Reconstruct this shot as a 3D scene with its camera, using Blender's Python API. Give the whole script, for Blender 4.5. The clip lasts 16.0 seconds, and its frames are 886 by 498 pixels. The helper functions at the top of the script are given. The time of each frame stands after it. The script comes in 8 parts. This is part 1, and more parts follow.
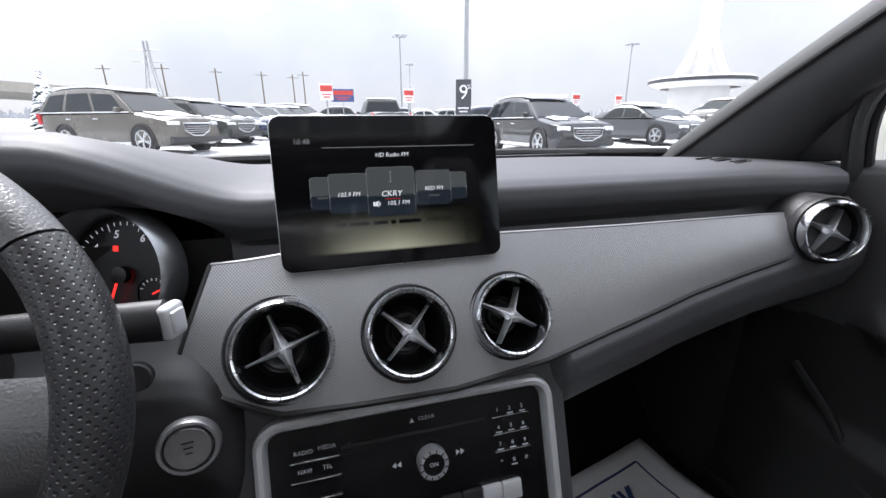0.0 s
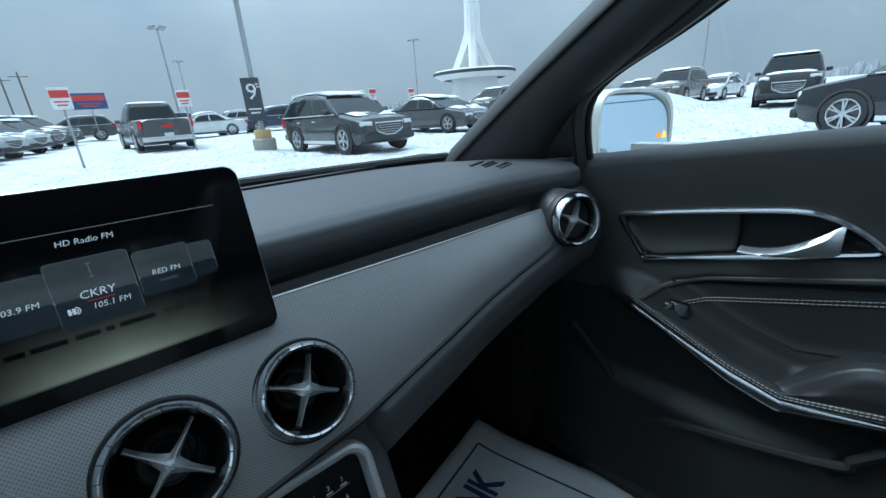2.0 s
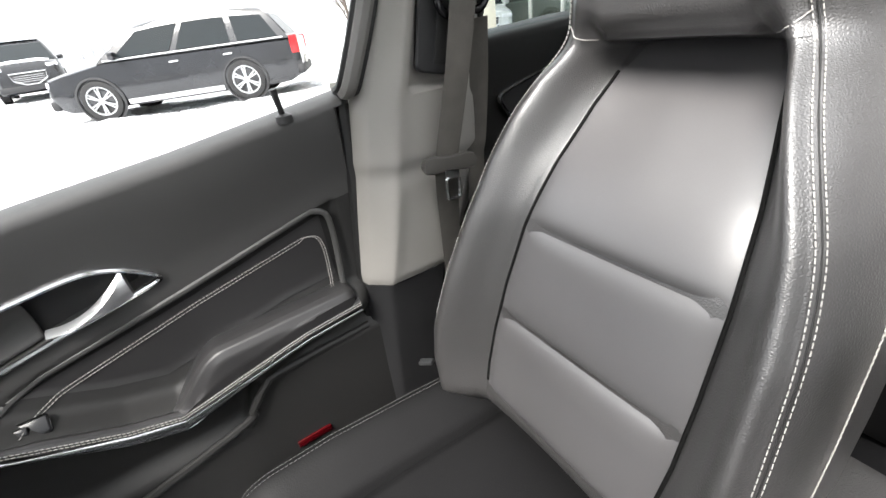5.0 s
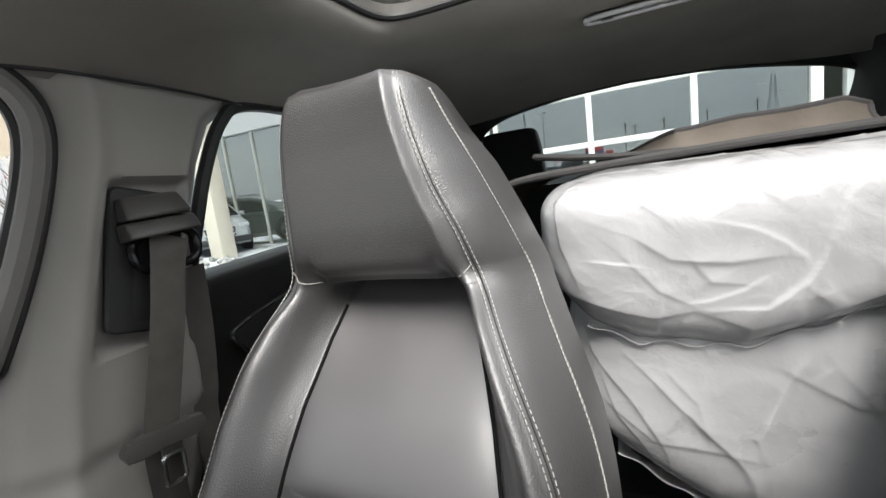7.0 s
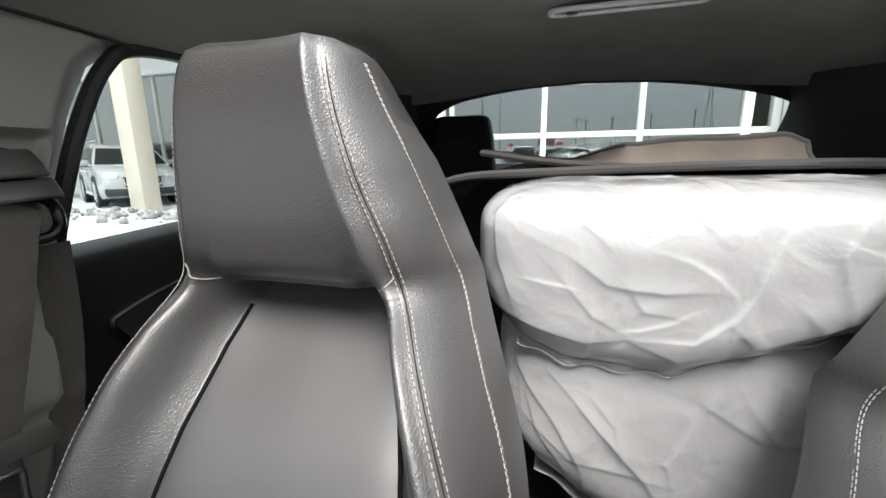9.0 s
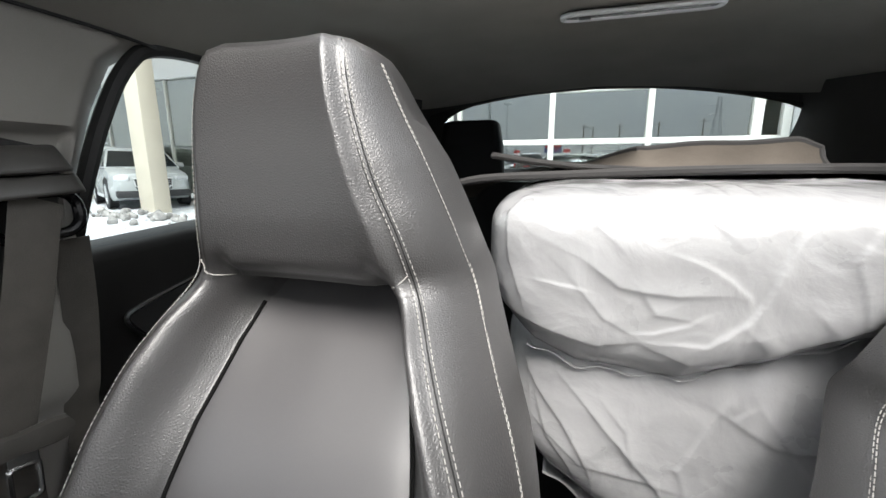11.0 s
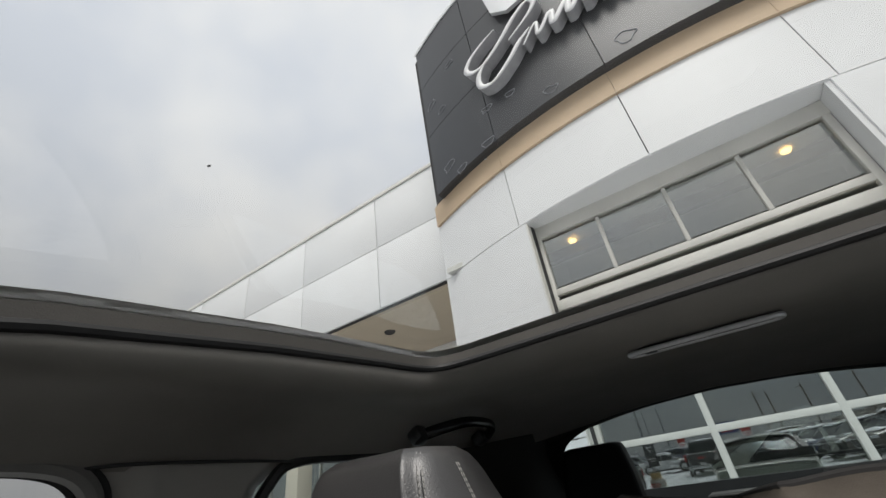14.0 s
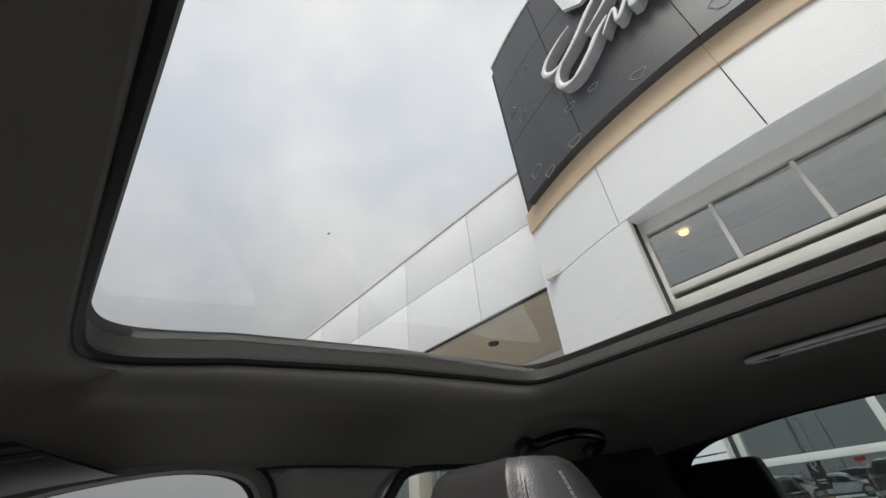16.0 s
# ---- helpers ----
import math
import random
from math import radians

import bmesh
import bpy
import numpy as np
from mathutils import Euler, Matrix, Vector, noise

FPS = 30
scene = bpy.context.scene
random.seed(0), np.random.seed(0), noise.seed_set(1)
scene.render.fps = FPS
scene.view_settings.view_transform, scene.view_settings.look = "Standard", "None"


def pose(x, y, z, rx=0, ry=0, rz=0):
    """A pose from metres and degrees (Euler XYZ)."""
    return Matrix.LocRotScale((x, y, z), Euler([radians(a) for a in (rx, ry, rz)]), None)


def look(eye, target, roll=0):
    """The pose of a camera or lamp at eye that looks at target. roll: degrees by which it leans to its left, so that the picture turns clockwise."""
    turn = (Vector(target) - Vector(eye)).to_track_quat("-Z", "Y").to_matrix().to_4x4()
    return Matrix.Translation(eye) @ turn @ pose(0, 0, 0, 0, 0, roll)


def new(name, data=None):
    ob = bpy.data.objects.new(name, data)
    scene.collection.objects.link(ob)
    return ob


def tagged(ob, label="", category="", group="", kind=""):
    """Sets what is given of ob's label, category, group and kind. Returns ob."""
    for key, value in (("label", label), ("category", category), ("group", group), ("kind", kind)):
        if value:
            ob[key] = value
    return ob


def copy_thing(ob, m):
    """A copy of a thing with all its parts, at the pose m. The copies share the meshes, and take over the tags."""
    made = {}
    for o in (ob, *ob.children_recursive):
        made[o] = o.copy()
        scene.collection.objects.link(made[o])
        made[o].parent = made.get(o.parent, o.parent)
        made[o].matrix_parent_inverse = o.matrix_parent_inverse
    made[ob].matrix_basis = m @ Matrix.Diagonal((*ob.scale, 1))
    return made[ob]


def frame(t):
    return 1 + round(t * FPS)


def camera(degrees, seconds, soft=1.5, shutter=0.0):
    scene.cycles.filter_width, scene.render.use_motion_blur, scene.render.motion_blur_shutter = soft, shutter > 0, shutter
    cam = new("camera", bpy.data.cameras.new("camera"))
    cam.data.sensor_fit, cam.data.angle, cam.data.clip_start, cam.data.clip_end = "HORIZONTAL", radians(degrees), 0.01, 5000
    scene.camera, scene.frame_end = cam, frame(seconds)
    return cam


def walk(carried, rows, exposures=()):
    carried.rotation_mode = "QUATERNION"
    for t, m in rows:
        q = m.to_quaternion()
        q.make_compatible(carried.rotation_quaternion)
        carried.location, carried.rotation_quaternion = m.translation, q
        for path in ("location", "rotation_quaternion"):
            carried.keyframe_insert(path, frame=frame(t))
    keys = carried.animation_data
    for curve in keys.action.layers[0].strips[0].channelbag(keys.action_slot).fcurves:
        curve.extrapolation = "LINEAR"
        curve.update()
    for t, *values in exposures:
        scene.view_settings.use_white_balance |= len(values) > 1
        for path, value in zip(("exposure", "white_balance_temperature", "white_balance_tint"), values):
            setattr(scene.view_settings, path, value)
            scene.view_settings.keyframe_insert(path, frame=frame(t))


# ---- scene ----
cam = camera(95.1, 16.0)
PATH = [
    (0, (-0.064, -0.35, 0.943), (0.449, 1.488, 0.344), -0.3),
    (0.5, (-0.046, -0.361, 0.963), (0.554, 1.468, 0.418), -0.2),
    (1, (-0.034, -0.355, 0.954), (0.682, 1.425, 0.387), -0.7),
    (1.5, (0.007, -0.344, 0.972), (1.001, 1.29, 0.389), -2.5),
    (2, (0.008, -0.321, 0.982), (1.236, 1.118, 0.332), -4.1),
    (2.5, (0.022, -0.309, 0.988), (1.44, 0.873, 0.217), -5.0),
    (3, (0.032, -0.342, 1.0), (1.595, 0.488, 0.068), -5.4),
    (3.2, (0.027, -0.319, 1.004), (1.623, 0.29, -0.036), -5.3),
    (5.3, (0.067, -0.436, 1.073), (1.516, -1.516, 0.217), -6.5),
    (5.5, (0.073, -0.436, 1.081), (1.466, -1.676, 0.359), -4.8),
    (6, (0.068, -0.455, 1.095), (1.132, -2.111, 0.741), -6.6),
    (6.2, (0.058, -0.467, 1.106), (1.062, -2.165, 0.781), -7.8),
    (6.5, (0.066, -0.463, 1.1), (0.955, -2.229, 0.799), -7.2),
    (7, (0.063, -0.483, 1.114), (0.85, -2.298, 0.824), -7.3),
    (7.5, (0.052, -0.505, 1.13), (0.693, -2.39, 0.94), -3.7),
    (8, (0.058, -0.527, 1.129), (0.725, -2.376, 0.756), -0.9),
    (8.5, (0.064, -0.553, 1.145), (0.579, -2.446, 0.76), -0.8),
    (9, (0.063, -0.552, 1.14), (0.598, -2.431, 0.712), -0.7),
    (9.2, (0.064, -0.549, 1.144), (0.61, -2.418, 0.686), -0.5),
    (11.5, (0.07, -0.543, 1.132), (0.646, -2.418, 0.745), 0.0),
    (11.8, (0.043, -0.533, 1.152), (0.92, -2.299, 0.821), -4.1),
    (12, (0.036, -0.539, 1.169), (1.01, -2.283, 1.084), -8.2),
    (12.2, (0.032, -0.542, 1.173), (1.014, -2.277, 1.328), -7.6),
    (12.5, (0.032, -0.535, 1.176), (1.026, -2.218, 1.601), -5.9),
    (13, (0.009, -0.535, 1.194), (0.895, -2.157, 1.959), -8.1),
    (13.5, (-0.019, -0.526, 1.209), (0.819, -2.092, 2.129), -9.9),
    (13.8, (-0.028, -0.519, 1.208), (0.825, -2.033, 2.198), -9.2),
    (14, (-0.036, -0.509, 1.209), (0.84, -1.982, 2.239), -8.7),
    (14.5, (-0.044, -0.501, 1.202), (0.906, -1.9, 2.271), -7.6),
    (15, (-0.053, -0.504, 1.206), (0.93, -1.876, 2.279), -8.1),
    (15.5, (-0.07, -0.489, 1.202), (1.048, -1.743, 2.288), -7.3),
    (16, (-0.083, -0.476, 1.196), (1.112, -1.619, 2.321), -6.1),
]
EXPO = [
    (0.0, 1.92, 6250, 14), (0.5, 1.68, 5960, 8), (1.0, 1.42, 5480, 1), (1.5, 1.08, 5100, -5), (2.0, 0.95, 5000, -6),
    (2.5, 1.03, 5280, -2), (3.0, 1.32, 5850, 9), (3.2, 1.42, 6200, 10), (5.3, 2.65, 6700, 10), (6.0, 2.15, 6700, 10),
    (7.0, 1.88, 6700, 10), (8.0, 1.86, 6700, 10), (9.2, 1.88, 6700, 10), (11.5, 1.88, 6700, 10), (12.0, 1.66, 6800, 10),
    (12.5, 1.14, 6900, 10), (13.0, 0.65, 6800, 11), (13.5, 0.42, 6800, 10), (14.0, 0.28, 6750, 10), (16.0, 0.26, 6750, 10),
]
walk(cam, [(t, look(eye, target, roll)) for t, eye, target, roll in PATH], EXPO)

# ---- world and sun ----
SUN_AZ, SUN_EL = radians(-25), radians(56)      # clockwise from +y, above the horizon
world = bpy.data.worlds.new("overcast_sky")
scene.world = world
world.use_nodes = True
wn, wl = world.node_tree.nodes, world.node_tree.links
wn.clear()
w_out = wn.new("ShaderNodeOutputWorld")
w_bg = wn.new("ShaderNodeBackground")
w_sky = wn.new("ShaderNodeTexSky")
w_sky.sky_type, w_sky.sun_disc = "NISHITA", False
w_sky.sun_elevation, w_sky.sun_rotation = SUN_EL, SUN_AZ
w_sky.air_density, w_sky.dust_density = 1.0, 3.0
w_co = wn.new("ShaderNodeTexCoord")
w_n1 = wn.new("ShaderNodeTexNoise")
w_n1.inputs["Scale"].default_value, w_n1.inputs["Detail"].default_value = 2.3, 5.0
w_r1 = wn.new("ShaderNodeValToRGB")
w_r1.color_ramp.elements[0].position, w_r1.color_ramp.elements[1].position = 0.36, 0.72
w_r1.color_ramp.elements[0].color = (5.15, 5.45, 6.0, 1)
w_r1.color_ramp.elements[1].color = (7.8, 7.7, 7.5, 1)
w_mix = wn.new("ShaderNodeMix")
w_mix.data_type = "RGBA"
w_mix.inputs[0].default_value = 0.88
wl.new(w_co.outputs["Generated"], w_n1.inputs["Vector"])
wl.new(w_n1.outputs[0], w_r1.inputs[0])
wl.new(w_sky.outputs[0], w_mix.inputs[6])
wl.new(w_r1.outputs[0], w_mix.inputs[7])
w_sep = wn.new("ShaderNodeSeparateXYZ")
w_grad = wn.new("ShaderNodeMapRange")
w_grad.interpolation_type = "SMOOTHSTEP"                 # an overcast sky is brighter overhead than at the horizon
w_grad.inputs[1].default_value, w_grad.inputs[2].default_value, w_grad.inputs[3].default_value, w_grad.inputs[4].default_value = 0.06, 0.88, 0.41, 1.24
w_mul = wn.new("ShaderNodeMix")
w_mul.data_type, w_mul.blend_type = "RGBA", "MULTIPLY"
w_mul.inputs[0].default_value = 1.0
wl.new(w_co.outputs["Generated"], w_sep.inputs[0])
wl.new(w_sep.outputs["Z"], w_grad.inputs[0])
wl.new(w_mix.outputs[2], w_mul.inputs[6])
wl.new(w_grad.outputs[0], w_mul.inputs[7])
wl.new(w_mul.outputs[2], w_bg.inputs[0])
w_bg.inputs[1].default_value = 0.10
wl.new(w_bg.outputs[0], w_out.inputs[0])
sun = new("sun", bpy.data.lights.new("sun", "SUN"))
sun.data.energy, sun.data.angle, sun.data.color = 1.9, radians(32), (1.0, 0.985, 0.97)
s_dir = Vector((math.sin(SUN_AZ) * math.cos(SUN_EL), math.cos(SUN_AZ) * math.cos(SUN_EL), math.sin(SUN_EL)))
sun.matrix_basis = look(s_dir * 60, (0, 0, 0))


# ---- mesh helpers: a mesh is (verts, faces) ----
def grid(fn, nu, nv, cu=False, cv=False):
    """A sheet of fn(u, v) with u, v from 0 to 1."""
    vs, fs = [], []
    mu, mv = (nu if cu else nu + 1), (nv if cv else nv + 1)
    for i in range(mu):
        for j in range(mv):
            vs.append(tuple(fn(i / nu, j / nv)))
    for i in range(nu):
        for j in range(nv):
            a, b = i % mu, (i + 1) % mu
            c, d = j % mv, (j + 1) % mv
            fs.append((a * mv + c, b * mv + c, b * mv + d, a * mv + d))
    return vs, fs


def join(*ms):
    vs, fs = [], []
    for v, f in ms:
        k = len(vs)
        vs += list(v)
        fs += [tuple(i + k for i in q) for q in f]
    return vs, fs


def xf(m, mat4):
    return [tuple(mat4 @ Vector(v)) for v in m[0]], m[1]


def flip_x(m):
    return [(-x, y, z) for x, y, z in m[0]], [tuple(reversed(f)) for f in m[1]]


def loft(sections, caps=True, closed=True):
    """Rings of equally many points, joined along their order."""
    n = len(sections[0])
    vs = [tuple(p) for s in sections for p in s]
    fs = []
    for i in range(len(sections) - 1):
        for j in range(n if closed else n - 1):
            k = (j + 1) % n
            fs.append((i * n + j, i * n + k, (i + 1) * n + k, (i + 1) * n + j))
    if caps and closed:
        fs.append(tuple(range(n)))
        fs.append(tuple(range(len(vs) - 1, len(vs) - n - 1, -1)))
    return vs, fs


def smooth_path(pts, per=8, closed=False):
    """A Catmull-Rom curve through pts."""
    p = [Vector(a) for a in pts]
    n, out = len(p), []
    for i in range(n if closed else n - 1):
        if closed:
            a, b, c, d = p[i - 1], p[i], p[(i + 1) % n], p[(i + 2) % n]
        else:
            a, b, c, d = p[max(i - 1, 0)], p[i], p[i + 1], p[min(i + 2, n - 1)]
        for k in range(per):
            t = k / per
            out.append(0.5 * (2 * b + (c - a) * t + (2 * a - 5 * b + 4 * c - d) * t * t + (3 * b - a - 3 * c + d) * t ** 3))
    if not closed:
        out.append(p[-1])
    return out


def tube(path, r, n=8, closed=False, up=None, flat=1.0):
    """A round or flattened bar along path; r a number or a function of 0..1. flat: the ratio of its two radii, up the axis that r lies along."""
    p = [Vector(a) for a in path]
    m, rings, ref = len(p), [], None
    for i in range(m):
        if closed:
            t = p[(i + 1) % m] - p[i - 1]
        else:
            t = p[min(i + 1, m - 1)] - p[max(i - 1, 0)]
        t.normalize()
        ref0 = Vector(up) if up is not None else (ref if ref is not None else (Vector((0, 0, 1)) if abs(t.z) < 0.9 else Vector((1, 0, 0))))
        a = (ref0 - t * ref0.dot(t)).normalized()
        ref = a
        b = t.cross(a)
        rr = r(i / max(m - 1, 1)) if callable(r) else r
        rings.append([p[i] + (a * math.cos(2 * math.pi * k / n) + b * flat * math.sin(2 * math.pi * k / n)) * rr for k in range(n)])
    if closed:
        rings.append(rings[0])
        return loft(rings, caps=False)
    return loft(rings)


def lathe(profile, n=32, m=None):
    """profile: (radius, height) turned about the z axis."""
    v, f = grid(lambda u, w: (0, 0, 0), n, len(profile) - 1, cu=True)
    vs = []
    for i in range(n):
        a = 2 * math.pi * i / n
        for r, h in profile:
            vs.append((r * math.cos(a), r * math.sin(a), h))
    return xf((vs, f), m) if m is not None else (vs, f)


def rbox(sx, sy, sz, r=0.01, m=None, seg=2):
    """A box with rounded edges about the origin."""
    bm = bmesh.new()
    bmesh.ops.create_cube(bm, size=1)
    for v in bm.verts:
        v.co = (v.co.x * sx, v.co.y * sy, v.co.z * sz)
    if r > 0:
        bmesh.ops.bevel(bm, geom=list(bm.edges), offset=min(r, 0.49 * min(sx, sy, sz)), segments=seg, profile=0.5, affect="EDGES")
    bm.verts.index_update()
    out = [tuple(v.co) for v in bm.verts], [tuple(v.index for v in f.verts) for f in bm.faces]
    bm.free()
    return xf(out, m) if m is not None else out


def prism(poly, d):
    """A flat outline of 3D points, pushed out by the vector d."""
    d = Vector(d)
    return loft([[Vector(p) for p in poly], [Vector(p) + d for p in poly]])


def ball(r, m=None, nu=16, nv=10, sq=(1, 1, 1)):
    g = grid(lambda u, v: (r * sq[0] * math.cos(2 * math.pi * u) * math.sin(math.pi * v), r * sq[1] * math.sin(2 * math.pi * u) * math.sin(math.pi * v), r * sq[2] * math.cos(math.pi * v)), nu, nv, cu=True)
    return xf(g, m) if m is not None else g


def at(x, y, z, rx=0, ry=0, rz=0):
    return pose(x, y, z, rx, ry, rz)


def facing(p, normal, spin=0, up=(0, 0, 1)):
    """A frame at p whose z axis runs along normal and whose y axis runs as near up as it can."""
    z = Vector(normal).normalized()
    y = (Vector(up) - z * z.dot(Vector(up))).normalized()
    x = y.cross(z)
    m = Matrix((x, y, z)).transposed().to_4x4()
    return Matrix.Translation(p) @ m @ pose(0, 0, 0, 0, 0, spin)


def mesh_of(name, m, material, sharp=35):
    me = bpy.data.meshes.new(name)
    me.from_pydata([tuple(v) for v in m[0]], [], [tuple(f) for f in m[1]])
    bm = bmesh.new()
    bm.from_mesh(me)
    bmesh.ops.remove_doubles(bm, verts=bm.verts, dist=1e-6)
    bmesh.ops.recalc_face_normals(bm, faces=bm.faces)
    bm.to_mesh(me)
    bm.free()
    me.shade_smooth()
    me.set_sharp_from_angle(angle=radians(sharp))
    if material:
        me.materials.append(material)
    return me


def part(name, m, material, parent=None, label="", sharp=35, solid=0.0, kind="", bevel=0.0):
    """One mesh object, under a thing or a part where parent is given."""
    ob = new(name, mesh_of(name, m, material, sharp))
    if parent is not None:
        ob.parent = parent
        ob.matrix_parent_inverse = parent.matrix_basis.inverted()
    if solid:
        s = ob.modifiers.new("thick", "SOLIDIFY")
        s.thickness, s.offset = solid, 0.0
    if bevel:
        b = ob.modifiers.new("edge", "BEVEL")
        b.width, b.segments, b.limit_method, b.angle_limit = bevel, 2, "ANGLE", radians(40)
    return tagged(ob, label, kind=kind)


def thing(name, label, category, base=(0, 0, 0), group="", kind=""):
    """The Empty at the base of a thing of several parts."""
    ob = new(name)
    ob.empty_display_size = 0.1
    ob.matrix_basis = Matrix.Translation(base)
    return tagged(ob, label, category, group, kind)


def letters(text, size, m, depth=0.0004, shear=0.0, align="CENTER", bold=0.0):
    """Writing in the built-in font, as a mesh in the xy plane of the pose m."""
    cu = bpy.data.curves.new("writing", "FONT")
    cu.body, cu.size, cu.extrude, cu.shear, cu.align_x, cu.align_y, cu.resolution_u = text, size, depth, shear, align, "CENTER", 2
    cu.offset = bold
    ob = bpy.data.objects.new("writing", cu)
    scene.collection.objects.link(ob)
    me = bpy.data.meshes.new_from_object(ob.evaluated_get(bpy.context.evaluated_depsgraph_get()))
    out = [tuple(v.co) for v in me.vertices], [tuple(q.vertices) for q in me.polygons]
    bpy.data.objects.remove(ob)
    bpy.data.curves.remove(cu)
    bpy.data.meshes.remove(me)
    return xf(out, m)


def stitches(path, length=0.004, gap=0.0025, r=0.0007, lift=0.0005):
    """Thread laid in short runs along a seam."""
    p = [Vector(a) for a in path]
    ms, acc, run, on = [], 0.0, [p[0]], True
    for a, b in zip(p, p[1:]):
        seg = (b - a).length
        if seg < 1e-7:
            continue
        pos = 0.0
        while pos < seg:
            want = (length if on else gap) - acc
            if pos + want <= seg:
                pos += want
                q = a.lerp(b, pos / seg)
                if on:
                    run.append(q)
                    if (run[-1] - run[0]).length > 1e-5:
                        ms.append(tube([run[0], run[-1]], r, 5))
                run, on, acc = [q], not on, 0.0
            else:
                acc += seg - pos
                pos = seg
                if on:
                    pass
    return join(*ms)


def lerp(a, b, t):
    return a + (b - a) * t


def sstep(a, b, x):
    t = min(max((x - a) / (b - a), 0.0), 1.0)
    return t * t * (3 - 2 * t)


def table(xs, ys, x):
    return float(np.interp(x, xs, ys))


# ---- materials ----
def mat(name, col, rough=0.5, metal=0.0, var=0.12, scale=6.0, bump=0.0, bscale=300.0, cells=False, spec=0.5, coat=0.0,
        col2=None, rvar=0.08, emit=None, dist=0.002, trans=0.0, rand=0.0, crough=0.03):
    """A surface with blotches at scale (per metre), grain at bscale and a bump of that grain."""
    m = bpy.data.materials.new(name)
    m.use_nodes = True
    n, l = m.node_tree.nodes, m.node_tree.links
    p = n["Principled BSDF"]
    co = n.new("ShaderNodeTexCoord")
    big, fine = n.new("ShaderNodeTexNoise"), n.new("ShaderNodeTexNoise")
    big.inputs["Scale"].default_value, big.inputs["Detail"].default_value = scale, 5
    fine.inputs["Scale"].default_value, fine.inputs["Detail"].default_value = bscale, 2
    l.new(co.outputs["Object"], big.inputs["Vector"])
    l.new(co.outputs["Object"], fine.inputs["Vector"])
    c2 = col2 or tuple(max(c * (1 - 2.2 * var), 0) for c in col)
    mix = n.new("ShaderNodeMix")
    mix.data_type = "RGBA"
    mix.inputs[6].default_value, mix.inputs[7].default_value = (*c2, 1), (*col, 1)
    ramp = n.new("ShaderNodeMapRange")
    ramp.inputs[1].default_value, ramp.inputs[2].default_value = 0.3, 0.68
    add = n.new("ShaderNodeMath")
    add.operation = "MULTIPLY_ADD"
    add.inputs[1].default_value, add.inputs[2].default_value = 0.3, 0.0
    sm = n.new("ShaderNodeMath")
    sm.operation = "MULTIPLY_ADD"
    sm.inputs[1].default_value = 0.7
    l.new(fine.outputs[0], add.inputs[0])
    l.new(big.outputs[0], sm.inputs[0])
    l.new(add.outputs[0], sm.inputs[2])
    l.new(sm.outputs[0], ramp.inputs[0])
    l.new(ramp.outputs[0], mix.inputs[0])
    src = mix.outputs[2]
    if rand:
        oi = n.new("ShaderNodeObjectInfo")
        hs = n.new("ShaderNodeHueSaturation")
        mr = n.new("ShaderNodeMapRange")
        mr.inputs[3].default_value, mr.inputs[4].default_value = 1 - rand, 1 + rand
        l.new(oi.outputs["Random"], mr.inputs[0])
        l.new(mr.outputs[0], hs.inputs["Value"])
        l.new(src, hs.inputs["Color"])
        src = hs.outputs[0]
    l.new(src, p.inputs["Base Color"])
    rr = n.new("ShaderNodeMapRange")
    rr.inputs[3].default_value, rr.inputs[4].default_value = max(rough - rvar, 0.02), min(rough + rvar, 1)
    l.new(big.outputs[0], rr.inputs[0])
    l.new(rr.outputs[0], p.inputs["Roughness"])
    p.inputs["Metallic"].default_value = metal
    p.inputs["Specular IOR Level"].default_value = spec
    p.inputs["Coat Weight"].default_value = coat
    p.inputs["Coat Roughness"].default_value = crough
    p.inputs["Transmission Weight"].default_value = trans
    if bump:
        b = n.new("ShaderNodeBump")
        b.inputs["Strength"].default_value, b.inputs["Distance"].default_value = bump, dist
        if cells:
            vo = n.new("ShaderNodeTexVoronoi")
            vo.feature = "DISTANCE_TO_EDGE"
            vo.inputs["Scale"].default_value = bscale
            l.new(co.outputs["Object"], vo.inputs["Vector"])
            l.new(vo.outputs[0], b.inputs["Height"])
        else:
            l.new(fine.outputs[0], b.inputs["Height"])
        l.new(b.outputs[0], p.inputs["Normal"])
    if emit:
        p.inputs["Emission Color"].default_value = (*emit[0], 1)
        p.inputs["Emission Strength"].default_value = emit[1]
    return m


